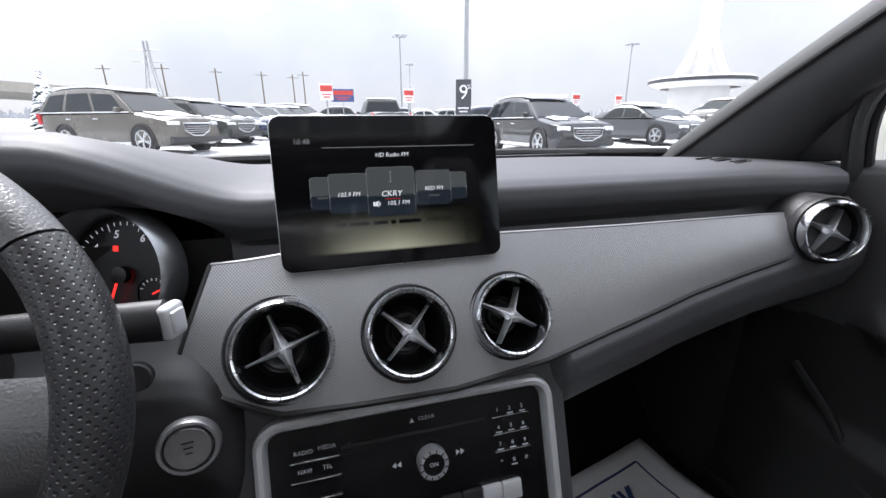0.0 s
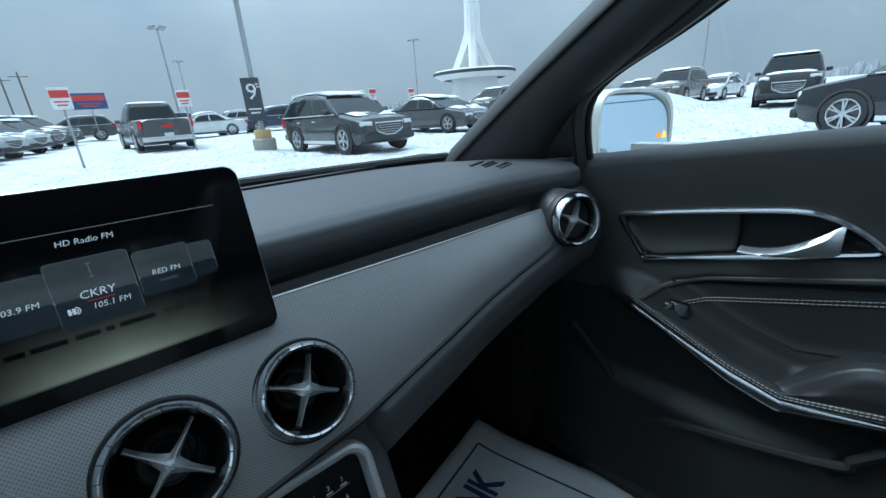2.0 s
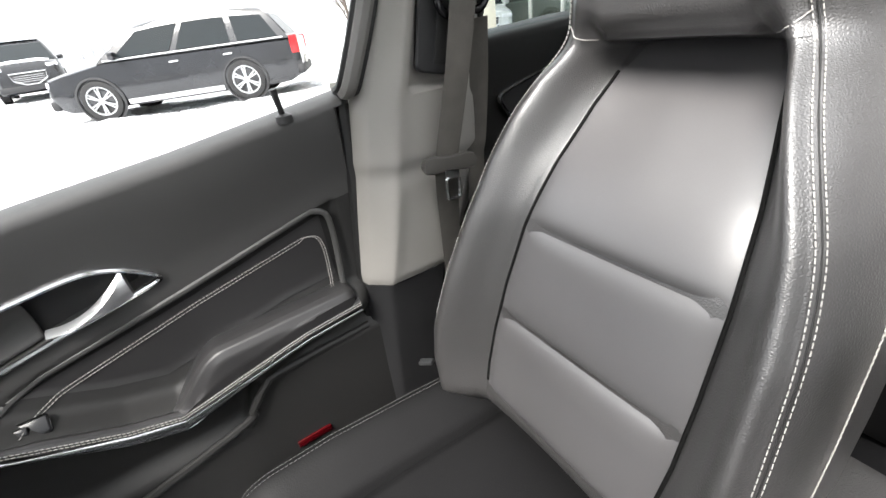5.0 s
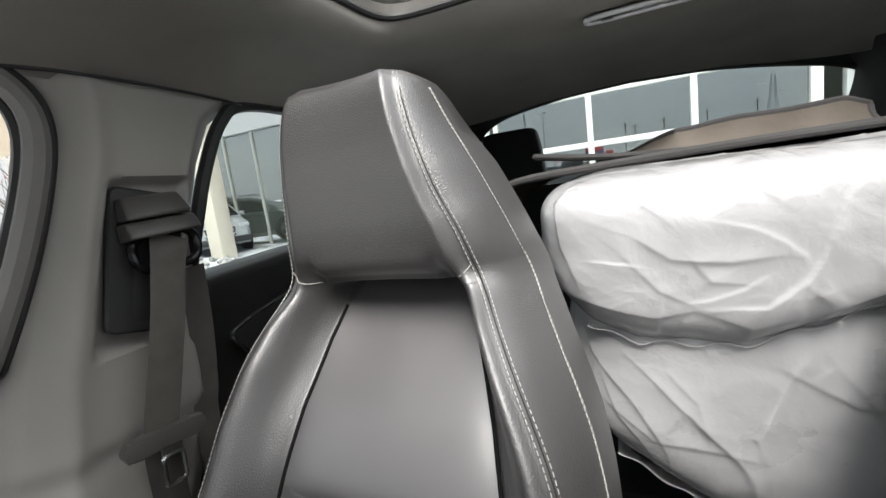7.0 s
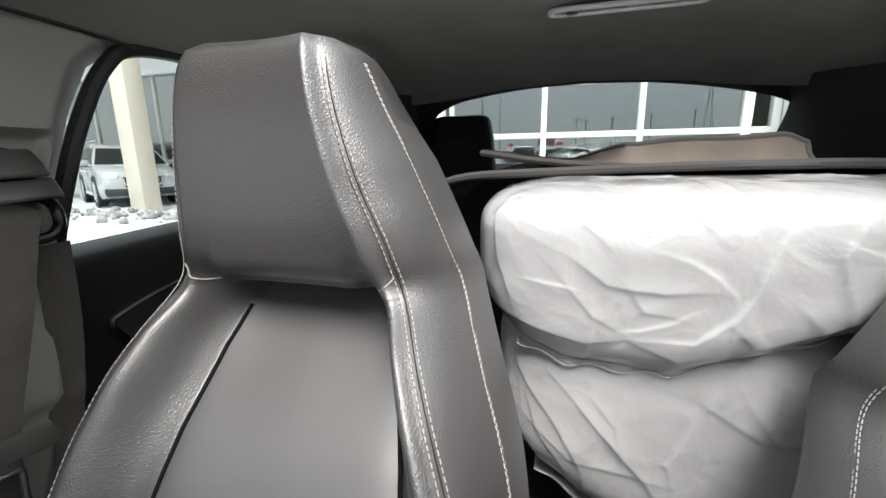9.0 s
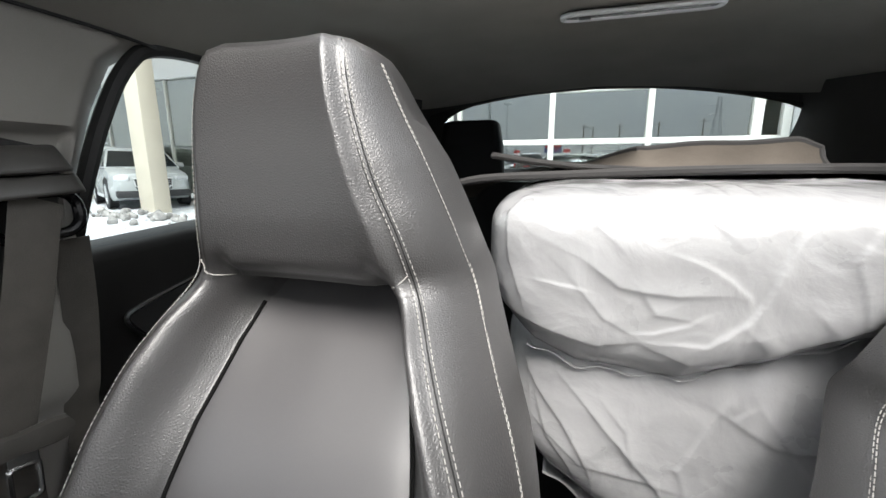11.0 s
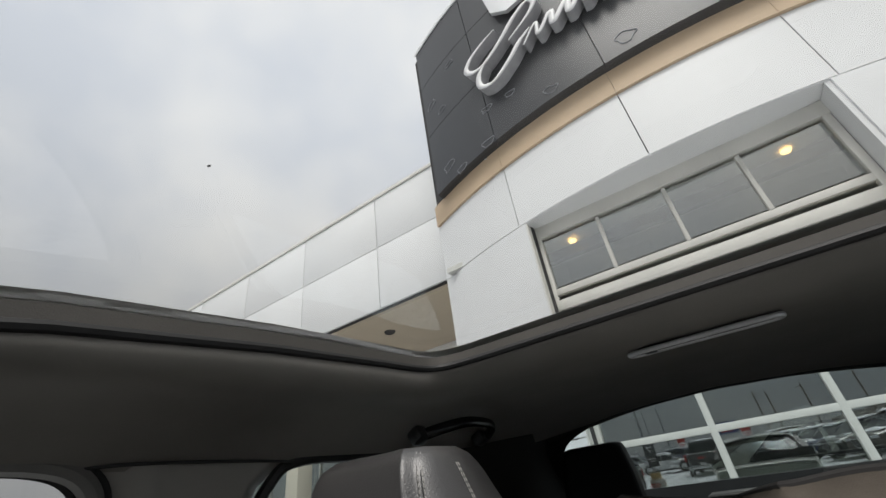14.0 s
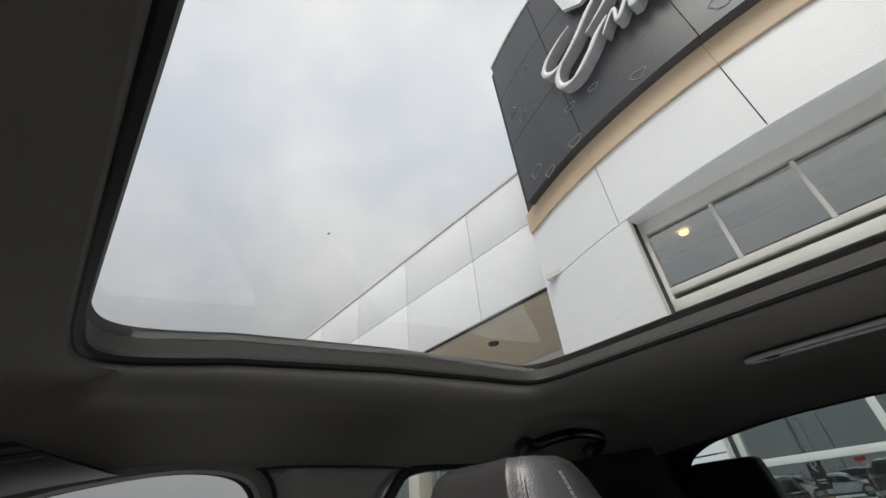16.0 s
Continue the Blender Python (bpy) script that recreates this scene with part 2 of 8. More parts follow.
def dotted(name, col, rough, metal, pitch, depth, hole=None, size=0.3, lay=None):
    """A surface pressed or pierced with a fine regular grid of dots, pitch metres apart."""
    m = mat(name, col, rough, metal, var=0.06, scale=9, bump=0.0)
    n, l = m.node_tree.nodes, m.node_tree.links
    p = n["Principled BSDF"]
    co = n.new("ShaderNodeTexCoord")
    vo = n.new("ShaderNodeTexVoronoi")
    vo.inputs["Scale"].default_value = 1 / pitch
    vo.inputs["Randomness"].default_value = 0.0
    if lay:                                              # dots in one plane, seen from the cabin
        mp = n.new("ShaderNodeMapping")
        mp.inputs["Rotation"].default_value = (0, radians(45), 0)
        mp.inputs["Scale"].default_value = (1, 0, 1)
        l.new(co.outputs["Object"], mp.inputs["Vector"])
        l.new(mp.outputs[0], vo.inputs["Vector"])
    else:
        l.new(co.outputs["Object"], vo.inputs["Vector"])
    mr = n.new("ShaderNodeMapRange")
    mr.inputs[1].default_value, mr.inputs[2].default_value = size - 0.12, size + 0.12
    l.new(vo.outputs[0], mr.inputs[0])
    b = n.new("ShaderNodeBump")
    b.inputs["Strength"].default_value, b.inputs["Distance"].default_value = depth, pitch * 0.4
    l.new(mr.outputs[0], b.inputs["Height"])
    l.new(b.outputs[0], p.inputs["Normal"])
    if hole:
        mx = n.new("ShaderNodeMix")
        mx.data_type = "RGBA"
        old = p.inputs["Base Color"].links[0].from_socket
        mx.inputs[6].default_value = (*hole, 1)
        l.new(mr.outputs[0], mx.inputs[0])
        l.new(old, mx.inputs[7])
        l.new(mx.outputs[2], p.inputs["Base Color"])
    return m


def pane(name, tint, rough=0.0, f0=0.04, gloss=1.0):
    """Clear sheet glass: what is behind shows through, with a Fresnel gloss."""
    m = bpy.data.materials.new(name)
    m.use_nodes = True
    n, l = m.node_tree.nodes, m.node_tree.links
    n.remove(n["Principled BSDF"])
    t, g, mix, fr = n.new("ShaderNodeBsdfTransparent"), n.new("ShaderNodeBsdfGlossy"), n.new("ShaderNodeMixShader"), n.new("ShaderNodeLayerWeight")
    t.inputs[0].default_value = (*tint, 1)
    g.inputs["Roughness"].default_value = rough
    g.inputs[0].default_value = (gloss, gloss, gloss, 1)
    fr.inputs[0].default_value = 0.5
    pw, ma = n.new("ShaderNodeMath"), n.new("ShaderNodeMath")
    pw.operation, ma.operation = "POWER", "MULTIPLY_ADD"
    pw.inputs[1].default_value, ma.inputs[1].default_value, ma.inputs[2].default_value = 5.0, 0.8, f0
    l.new(fr.outputs["Facing"], pw.inputs[0])
    l.new(pw.outputs[0], ma.inputs[0])
    l.new(ma.outputs[0], mix.inputs[0])
    l.new(t.outputs[0], mix.inputs[1])
    l.new(g.outputs[0], mix.inputs[2])
    l.new(mix.outputs[0], n["Material Output"].inputs[0])
    return m


LEATHER = mat("black_leather", (0.044, 0.0422, 0.0418), 0.41, bump=0.55, bscale=330, cells=True, var=0.10, scale=5, dist=0.0013, spec=0.9, coat=0.75, crough=0.35)
DULLTHREAD = mat("grey_thread", (0.12, 0.12, 0.12), 0.8)
GROOVE_SHADE = mat("groove_shade", (0.006, 0.006, 0.006), 0.8, spec=0.1)
LEATHER_SMOOTH = mat("smooth_leather", (0.086, 0.083, 0.0845), 0.46, bump=0.06, bscale=800, cells=True, var=0.10, scale=5, dist=0.0005, spec=0.9, coat=0.6, crough=0.40)
# same leather as the backrest, darkened for the shade low in the cabin
LEATHER_SHADED = mat("shaded_leather", (0.008, 0.0079, 0.0082), 0.58, bump=0.3, bscale=260, cells=True, var=0.12, scale=5, dist=0.001, spec=0.14)
DOORLOW = mat("lower_door_skin", (0.026, 0.0256, 0.0252), 0.5, bump=0.25, bscale=900, cells=True, var=0.12, scale=4, dist=0.0005, spec=0.25)
DOORLEATHER = mat("door_leather", (0.030, 0.0293, 0.030), 0.42, bump=0.12, bscale=600, cells=True, var=0.10, scale=5, dist=0.0004)
THREAD = mat("white_thread", (0.46, 0.445, 0.42), 0.7, bump=0.3, bscale=2500)
BLADE = mat("bright_metal", (0.70, 0.71, 0.72), 0.30, 0.72, var=0.05, scale=14)
PAD = mat("dash_foam_skin", (0.078, 0.079, 0.085), 0.54, spec=0.4, bump=0.25, bscale=900, cells=True, var=0.12, scale=4, dist=0.0005)
DOORSKIN = mat("door_foam_skin", (0.064, 0.063, 0.062), 0.50, spec=0.45, bump=0.25, bscale=900, cells=True, var=0.12, scale=4, dist=0.0005)
BLACKPL = mat("black_plastic", (0.024, 0.024, 0.025), 0.45, bump=0.15, bscale=1200, var=0.12, scale=7)
GLOSSBLK = mat("gloss_black", (0.006, 0.006, 0.007), 0.2, var=0.1, spec=0.3, rvar=0.03)
TRIM = dotted("pressed_metal_trim", (0.34, 0.34, 0.345), 0.40, 0.4, 0.0021, 0.22, hole=(0.20, 0.20, 0.204), size=0.34, lay=True)
PERF = mat("perforated_leather", (0.030, 0.030, 0.032), 0.36, var=0.12, scale=8, spec=0.6)
pf_n, pf_l = PERF.node_tree.nodes, PERF.node_tree.links
pf_uv, pf_vo, pf_mr, pf_b, pf_mx = pf_n.new("ShaderNodeUVMap"), pf_n.new("ShaderNodeTexVoronoi"), pf_n.new("ShaderNodeMapRange"), pf_n.new("ShaderNodeBump"), pf_n.new("ShaderNodeMix")
pf_uv.uv_map = "grip"
pf_vo.voronoi_dimensions = "2D"
pf_vo.inputs["Scale"].default_value, pf_vo.inputs["Randomness"].default_value = 1.0, 0.0
pf_mr.inputs[1].default_value, pf_mr.inputs[2].default_value = 0.14, 0.26
pf_mx.data_type = "RGBA"
pf_mx.inputs[6].default_value = (0.004, 0.004, 0.004, 1)
pf_l.new(pf_uv.outputs[0], pf_vo.inputs["Vector"])
pf_l.new(pf_vo.outputs[0], pf_mr.inputs[0])
pf_l.new(pf_mr.outputs[0], pf_mx.inputs[0])
pf_l.new(pf_n["Principled BSDF"].inputs["Base Color"].links[0].from_socket, pf_mx.inputs[7])
pf_l.new(pf_mx.outputs[2], pf_n["Principled BSDF"].inputs["Base Color"])
pf_b.inputs["Strength"].default_value, pf_b.inputs["Distance"].default_value = 0.7, 0.001
pf_l.new(pf_mr.outputs[0], pf_b.inputs["Height"])
pf_l.new(pf_b.outputs[0], pf_n["Principled BSDF"].inputs["Normal"])
CHROME = mat("satin_chrome", (0.72, 0.73, 0.74), 0.14, 1.0, var=0.05, scale=14, rvar=0.06)
SILVER = mat("matt_silver", (0.68, 0.69, 0.70), 0.40, 0.4, var=0.06, scale=14, bump=0.05, bscale=1500)
PILLAR = mat("grey_pillar_trim", (0.30, 0.286, 0.266), 0.6, bump=0.3, bscale=900, cells=True, var=0.09, scale=5, dist=0.0004)
HEADLINER = mat("black_headliner_cloth", (0.255, 0.241, 0.220), 0.9, bump=0.4, bscale=1400, var=0.1, scale=6, spec=0.15)
CLOTHBLACK = mat("black_pillar_cloth", (0.035, 0.033, 0.032), 0.9, bump=0.4, bscale=1400, var=0.1, scale=6, spec=0.15)
CARPET = mat("black_carpet", (0.012, 0.012, 0.013), 0.95, bump=0.8, bscale=700, var=0.25, scale=9, spec=0.1)
RUBBER = mat("black_rubber", (0.016, 0.016, 0.016), 0.6, bump=0.1, bscale=600)
GUIDEGREY = mat("guide_grey_plastic", (0.060, 0.057, 0.053), 0.40, bump=0.12, bscale=900, var=0.12, scale=20, spec=0.6)
BELT = mat("belt_webbing", (0.095, 0.088, 0.079), 0.8, bump=0.5, bscale=900, var=0.15, scale=30)
GLASS = pane("clear_glass", (0.97, 0.985, 0.98), f0=0.025)
GLASS_TINT = pane("tinted_glass", (0.68, 0.77, 0.79))
GLASS_ROOF = pane("roof_glass", (0.92, 0.94, 0.94), f0=0.02)
SCREENGL = mat("screen_black", (0.004, 0.004, 0.005), 0.07, var=0.05, rvar=0.02, spec=0.28)
TAILRED = mat("dark_red_lens", (0.12, 0.006, 0.008), 0.25, var=0.15, scale=40)
INK = mat("key_print", (0.55, 0.56, 0.58), 0.6)
INKBLUE = mat("blue_print", (0.035, 0.07, 0.20), 0.75, var=0.1, scale=30)
PAPER = mat("floor_paper", (0.88, 0.875, 0.87), 0.85, var=0.05, scale=10, bump=0.25, bscale=60, dist=0.004)

# ---- car shell ----
def quad_slab(x0, x1, y0, y1, z0, z1):
    return rbox(abs(x1 - x0), abs(y1 - y0), abs(z1 - z0), 0.0, at((x0 + x1) / 2, (y0 + y1) / 2, (z0 + z1) / 2))


floor_m = grid(lambda u, v: (lerp(-0.74, 0.74, u), lerp(0.62, -2.35, v), table([-2.35, -1.6, -1.5, -0.1, 0.34, 0.62], [0.32, 0.32, 0.14, 0.13, 0.165, 0.50], lerp(0.62, -2.35, v)) + 0.16 * math.exp(-((lerp(-0.74, 0.74, u)) / 0.13) ** 4)), 40, 50)
tagged(part("floor", floor_m, CARPET, solid=0.01, kind="structure"), "black cabin carpet with a raised centre tunnel", "floor")
tagged(part("wall_front", quad_slab(-0.80, 0.80, 0.60, 0.64, 0.1, 0.845), BLACKPL, kind="structure"), "dark bulkhead behind the dashboard", "wall")
tagged(part("wall_rear", quad_slab(-0.80, 0.80, -2.62, -2.58, 0.1, 1.12), BLACKPL, kind="structure"), "dark panel behind the rear seat", "wall")


def inner_edge(k, n):
    """The roof opening: a rectangle with rounded corners."""
    a = 2 * math.pi * k / n
    c, s = math.cos(a), math.sin(a)
    e = 0.16
    x = 0.418 * math.copysign(abs(c) ** e, c)
    y = -0.815 + 0.36 * math.copysign(abs(s) ** e, s)
    return x, y


def outer_edge(k, n):
    a = 2 * math.pi * k / n
    c, s = math.cos(a), math.sin(a)
    e = 0.26
    x = 0.625 * math.copysign(abs(c) ** e, c)
    y = -1.14 + math.copysign(abs(s) ** e, s) * (0.86 if s > 0 else 0.80)
    if y > -0.55:
        x *= 1 - 0.13 * sstep(-0.55, -0.28, y)
    if y < -1.5:
        x *= 1 - 0.10 * sstep(-1.5, -1.94, y)
    return x, y


def open_z(y):
    return table([-1.18, -0.9, -0.6, -0.46], [1.436, 1.425, 1.397, 1.374], y)


def rim_z(x, y):
    side = 1 - (x / 0.62) ** 2
    return table([-1.94, -1.7, -1.2, -0.55, -0.28], [1.302, 1.292, 1.288, 1.286, 1.262], y) + max(side, 0) * table([-1.94, -1.2, -0.28], [0.062, 0.05, 0.055], y)


NR = 144


def headliner_pt(u, v):
    k = u * NR
    xi, yi = inner_edge(k, NR)
    xo, yo = outer_edge(k, NR)
    zi, zo = open_z(yi) - 0.030, rim_z(xo, yo)
    if v < 0.12:
        t = v / 0.12
        return lerp(xi * 1.012, xi * 1.006, t), lerp(yi, yi + 0.004 * math.copysign(1, yi + 0.815), t), zi + 0.010 * (1 - t) ** 2
    t = (v - 0.12) / 0.88
    x, y = lerp(xi, xo, t), lerp(yi, yo, t)
    dx, dy = abs(xo - xi), abs(yo - yi)
    deep = lerp(0.030, 0.056, dx / (dx + dy)) if yi < -0.5 else 0.020      # the edge rolls down from the glass before it levels out
    gone = math.hypot(x - xi, y - yi)
    return x, y, lerp(zi, zo, t) - deep * (1 - math.exp(-gone / 0.032)) * (1 - t) + lerp(0.034, 0.042, dx / (dx + dy)) * math.sin(math.pi * t)


tagged(part("ceiling", grid(headliner_pt, NR, 44, cu=True), HEADLINER, kind="structure", sharp=60), "black cloth headliner round a glass roof opening", "ceiling")


def roof_pt(u, v):
    k = u * NR
    xi, yi = inner_edge(k, NR)
    xo, yo = outer_edge(k, NR)
    xo, yo = xo * 1.12, yo + (0.03 if yo > -1 else -0.06)
    t = v
    return lerp(xi * 1.005, xo, t), lerp(yi, yo, t), lerp(open_z(yi) + 0.014, rim_z(xo, yo) + 0.03, t ** 1.5)


WHITEPAINT = mat("white_car_paint", (0.72, 0.72, 0.68), 0.25, var=0.04, scale=3, coat=0.6)
tagged(part("roof_skin", grid(roof_pt, NR, 8, cu=True), WHITEPAINT, kind="structure"), "white painted car roof round the glass", "roof")
seal_loop = [(*inner_edge(k, NR), open_z(inner_edge(k, NR)[1]) - 0.019) for k in range(NR)]
sunroof = thing("sunroof", "clear glass roof panel with a black rubber seal", "sunroof", (0, -0.8, 1.42), kind="structure")
part("rubber_seal", tube([Vector((x * 1.008, y, z)) for x, y, z in seal_loop], 0.0065, 8, closed=True), RUBBER, sunroof)
ROOFRIM = mat("roof_rim_skin", (0.10, 0.093, 0.084), 0.6, bump=0.2, bscale=700)
part("roof_rim", grid(lambda u, v: (lambda e: (e[0], e[1], open_z(e[1]) - 0.015 + 0.017 * v))(inner_edge(u * NR, NR)), NR, 2, cu=True), ROOFRIM, sunroof, "grey-brown rim under the roof glass")
glass_roof = grid(lambda u, v: (lerp(-0.424, 0.424, u), lerp(-1.185, -0.448, v), open_z(lerp(-1.185, -0.448, v)) + 0.006 + 0.006 * math.sin(math.pi * u)), 12, 10)
gr = part("roof_pane", glass_roof, GLASS_ROOF, sunroof)
gr.visible_shadow = False
SNOWBIT = mat("snow_crumb", (0.75, 0.76, 0.78), 0.7)
for (sx, sy, sr) in ((0.19, -0.60, 0.0011), (0.05, -0.74, 0.0007), (0.27, -0.84, 0.0006)):
    part("snow_fleck", ball(sr, at(sx, sy, open_z(sy) + 0.021), 8, 5, (1.6, 0.9, 0.4)), SNOWBIT, sunroof)

# windscreen and side glass
def wind_pt(u, v):
    x = lerp(-1, 1, u)
    top = Vector((x * 0.56, -0.285 - 0.02 * x * x, 1.312 - 0.045 * x * x))
    bot = Vector((x * 0.665, 0.52 - 0.115 * x * x, 0.872))
    p = bot.lerp(top, v)
    p.z += 0.02 * math.sin(math.pi * v)
    return p


ws = tagged(part("window_1", grid(wind_pt, 20, 12), GLASS, kind="structure"), "clear curved windscreen", "windscreen")
ws.visible_shadow = False
cowl = [wind_pt(u / 30, 0.0) + Vector((0, 0.004, 0.004)) for u in range(31)]
tagged(part("trim", tube(cowl, 0.010, 8), RUBBER, kind="structure"), "black rubber strip along the windscreen base", "trim")


def side_pieces(sg):
    """Pillars, window frames and side glass of one side; sg is 1 for the passenger side."""
    f = (lambda m: m) if sg > 0 else flip_x
    word = "passenger" if sg > 0 else "driver"
    # windscreen pillar: a rounded bar from the dash to the roof
    W = smooth_path([(0.652, 0.405, 0.868), (0.628, 0.20, 0.995), (0.600, -0.005, 1.112), (0.568, -0.20, 1.215), (0.54, -0.34, 1.275), (0.53, -0.45, 1.30)], 6)
    D = smooth_path([(0.705, 0.175, 0.868), (0.680, 0.075, 0.972), (0.648, -0.075, 1.062), (0.634, -0.27, 1.178), (0.626, -0.43, 1.258), (0.622, -0.55, 1.285)], 6)
    secs = []
    for a, b in zip(W, D):
        out = Vector((0.05, 0.03, 0.02))
        inn = Vector((-0.75, -0.45, -0.35)).normalized()
        ring = [a + out]
        for k in range(9):
            t = k / 8
            ring.append(a.lerp(b, t) + inn * 0.026 * math.sin(math.pi * t) ** 0.7)
        ring.append(b + out)
        secs.append(ring)
    tagged(part("trim", f(loft(secs)), PILLAR_DARK, kind="structure", sharp=60), "dark grey windscreen pillar trim", "pillar")
    seam = [a.lerp(b, 0.10) + Vector((-0.75, -0.45, -0.35)).normalized() * 0.0155 for a, b in zip(W, D)]
    tagged(part("trim", f(tube(seam, 0.004, 6)), RUBBER, kind="structure"), "black seal along the windscreen edge", "seal")
    # sail panel in front of the mirror
    sail = [(0.708, 0.21, 0.872), (0.706, 0.092, 0.882), (0.676, 0.074, 0.985), (0.668, 0.085, 0.990)]
    tagged(part("trim", f(prism(sail, (0.02, 0.005, 0))), BLACKPL, kind="structure", bevel=0.004), "black triangular mirror base panel", "trim")
    # front door window frame
    loop = smooth_path([(0.716, 0.084, 0.855), (0.676, 0.062, 0.985), (0.644, -0.10, 1.074), (0.628, -0.28, 1.182), (0.622, -0.43, 1.258), (0.620, -0.54, 1.288), (0.622, -0.645, 1.298), (0.627, -0.715, 1.280), (0.636, -0.738, 1.225), (0.654, -0.710, 1.11), (0.684, -0.668, 0.992), (0.715, -0.664, 0.974)], 7)
    cut = 7 * 4
    tagged(part("trim", f(tube(loop[:cut + 1], 0.009, 8)), PILLAR_DARK, kind="structure"), "dark front edge of the door window frame", "window frame")
    tagged(part("trim", f(tube(loop[cut:], 0.0125, 8)), FRAMEGREY, kind="structure"), "grey rounded front door window frame", "window frame")
    loop2 = [p + Vector((0.012, 0.0, 0.0)) + (Vector((0.63, -0.35, 1.1)) - p).normalized() * 0.011 for p in loop]
    tagged(part("trim", f(tube(loop2, 0.006, 6)), RUBBER, kind="structure"), "black rubber window channel", "seal")
    seam2 = [p + Vector((-0.004, 0.0, 0.0)) - (Vector((0.63, -0.35, 1.1)) - p).normalized() * 0.014 for p in loop]
    tagged(part("trim", f(tube(seam2, 0.0045, 6)), RUBBER, kind="structure"), "black rubber door seal", "seal")
    gl = grid(lambda u, v: (lerp(0.735, 0.648, v), lerp(0.10, -0.75, u), lerp(0.86, 1.30, v)), 4, 4)
    g = tagged(part("window_2" if sg > 0 else "window_4", f(gl), GLASS, kind="structure"), "clear %s side door glass" % word, "window")
    g.visible_shadow = False
    # centre pillar
    zs = [0.20, 0.40, 0.62, 0.645, 0.74, 0.84, 0.86, 0.95, 1.03, 1.11, 1.20, 1.26, 1.295]
    yf = [-0.585, -0.60, -0.618, -0.62, -0.638, -0.658, -0.660, -0.678, -0.705, -0.728, -0.752, -0.752, -0.735]
    yb = [-0.80, -0.80, -0.80, -0.82, -0.86, -0.89, -0.90, -0.905, -0.900, -0.905, -0.930, -0.958, -1.01]
    xb = [0.70, 0.69, 0.680, 0.668, 0.664, 0.660, 0.652, 0.650, 0.645, 0.638, 0.628, 0.622, 0.618]
    def ring_at(z):
        a, b, x = (table(zs, c, z) for c in (yf, yb, xb))
        ring = [(x + 0.07, a + 0.01, z)]
        for k in range(49):
            t = k / 48
            y = lerp(a, b, t)
            px = x + 0.022 - 0.030 * min(1.0, math.sin(math.pi * t) * 1.9) - 0.006 * math.exp(-((t - 0.14) / 0.10) ** 2) * sstep(0.62, 0.70, z)
            px -= 0.006 * sstep(0.850, 0.806, z) * sstep(0.0, 0.25, t)      # the lower part stands proud below a soft crease
            yc = lerp(-0.795, -0.842, (z - 0.975) / 0.192)
            inside = sstep(0.056, 0.045, abs(y - yc)) * sstep(0.960, 0.972, z) * sstep(1.180, 1.168, z)
            ring.append((px + 0.020 * inside, y, z))
        ring.append((x + 0.07, b, z))
        return ring
    high = [ring_at(z) for z in [0.632 + 0.0085 * k for k in range(38)] + [0.955 + 0.0045 * k for k in range(52)] + [1.20, 1.22, 1.24, 1.26, 1.275, 1.295]]
    low = [ring_at(z) for z in (0.20, 0.40, 0.55, 0.60, 0.630)]
    tagged(part("trim", f(loft(high)), PILLAR, kind="structure", sharp=50), "grey centre pillar trim with a recess for the belt guide", "pillar")
    tagged(part("trim", f(loft(low)), BLACKPL, kind="structure", sharp=40), "black lower centre pillar trim", "pillar")
    top_seam = smooth_path([(0.622, -0.70, 1.290), (0.608, -0.76, 1.2925), (0.602, -0.84, 1.2925), (0.604, -0.93, 1.292), (0.610, -1.0, 1.290)], 6)
    tagged(part("trim", f(tube(top_seam, 0.0022, 6)), RUBBER, kind="structure"), "dark seam between pillar trim and headliner", "seam")
    # rear door window frame, glass and rear pillar
    rl = smooth_path([(0.690, -0.905, 1.015), (0.648, -0.905, 1.10), (0.635, -0.932, 1.19), (0.626, -0.968, 1.262), (0.622, -1.015, 1.292), (0.62, -1.15, 1.298), (0.615, -1.40, 1.292), (0.605, -1.58, 1.26), (0.625, -1.66, 1.18), (0.67, -1.68, 1.06)], 6)
    tagged(part("trim", f(tube(rl, 0.010, 8)), RUBBER, kind="structure"), "black rear door window frame", "window frame")
    gl = grid(lambda u, v: (lerp(0.725, 0.640, v), lerp(-0.89, -1.70, u), lerp(0.98, 1.31, v)), 4, 4)
    g = tagged(part("window_3" if sg > 0 else "window_5", f(gl), GLASS_TINT, kind="structure"), "lightly tinted rear door glass", "window")
    g.visible_shadow = False
    Cw = smooth_path([(0.615, -1.45, 1.300), (0.605, -1.58, 1.262), (0.63, -1.665, 1.17), (0.68, -1.69, 1.03), (0.70, -1.70, 0.9)], 6)
    Cr = smooth_path([(0.50, -1.92, 1.345), (0.555, -1.985, 1.300), (0.585, -2.10, 1.22), (0.60, -2.28, 1.09), (0.62, -2.40, 0.95)], 6)
    secs = []
    for a, b in zip(Cw, Cr):
        out = Vector((0.06, 0, 0.02))
        secs.append([a + out] + [a.lerp(b, k / 8) + Vector((-0.6, 0.5, 0)) * 0.045 * math.sin(math.pi * k / 8) for k in range(9)] + [b + out])
    tagged(part("trim", f(loft(secs)), CLOTHBLACK, kind="structure", sharp=60), "black rear pillar trim", "pillar")
    # body side below the windows, behind the door linings
    for (y0, y1, zt) in ((0.62, 0.02, 0.86), (0.02, -0.66, 0.90), (-0.66, -1.72, 0.985), (-1.72, -2.6, 1.02)):
        tagged(part("wall_%s" % ("right" if sg > 0 else "left"), f(quad_slab(0.765, 0.80, y0, y1, 0.10, zt)), WHITEPAINT, kind="structure"), "white painted car side", "wall")
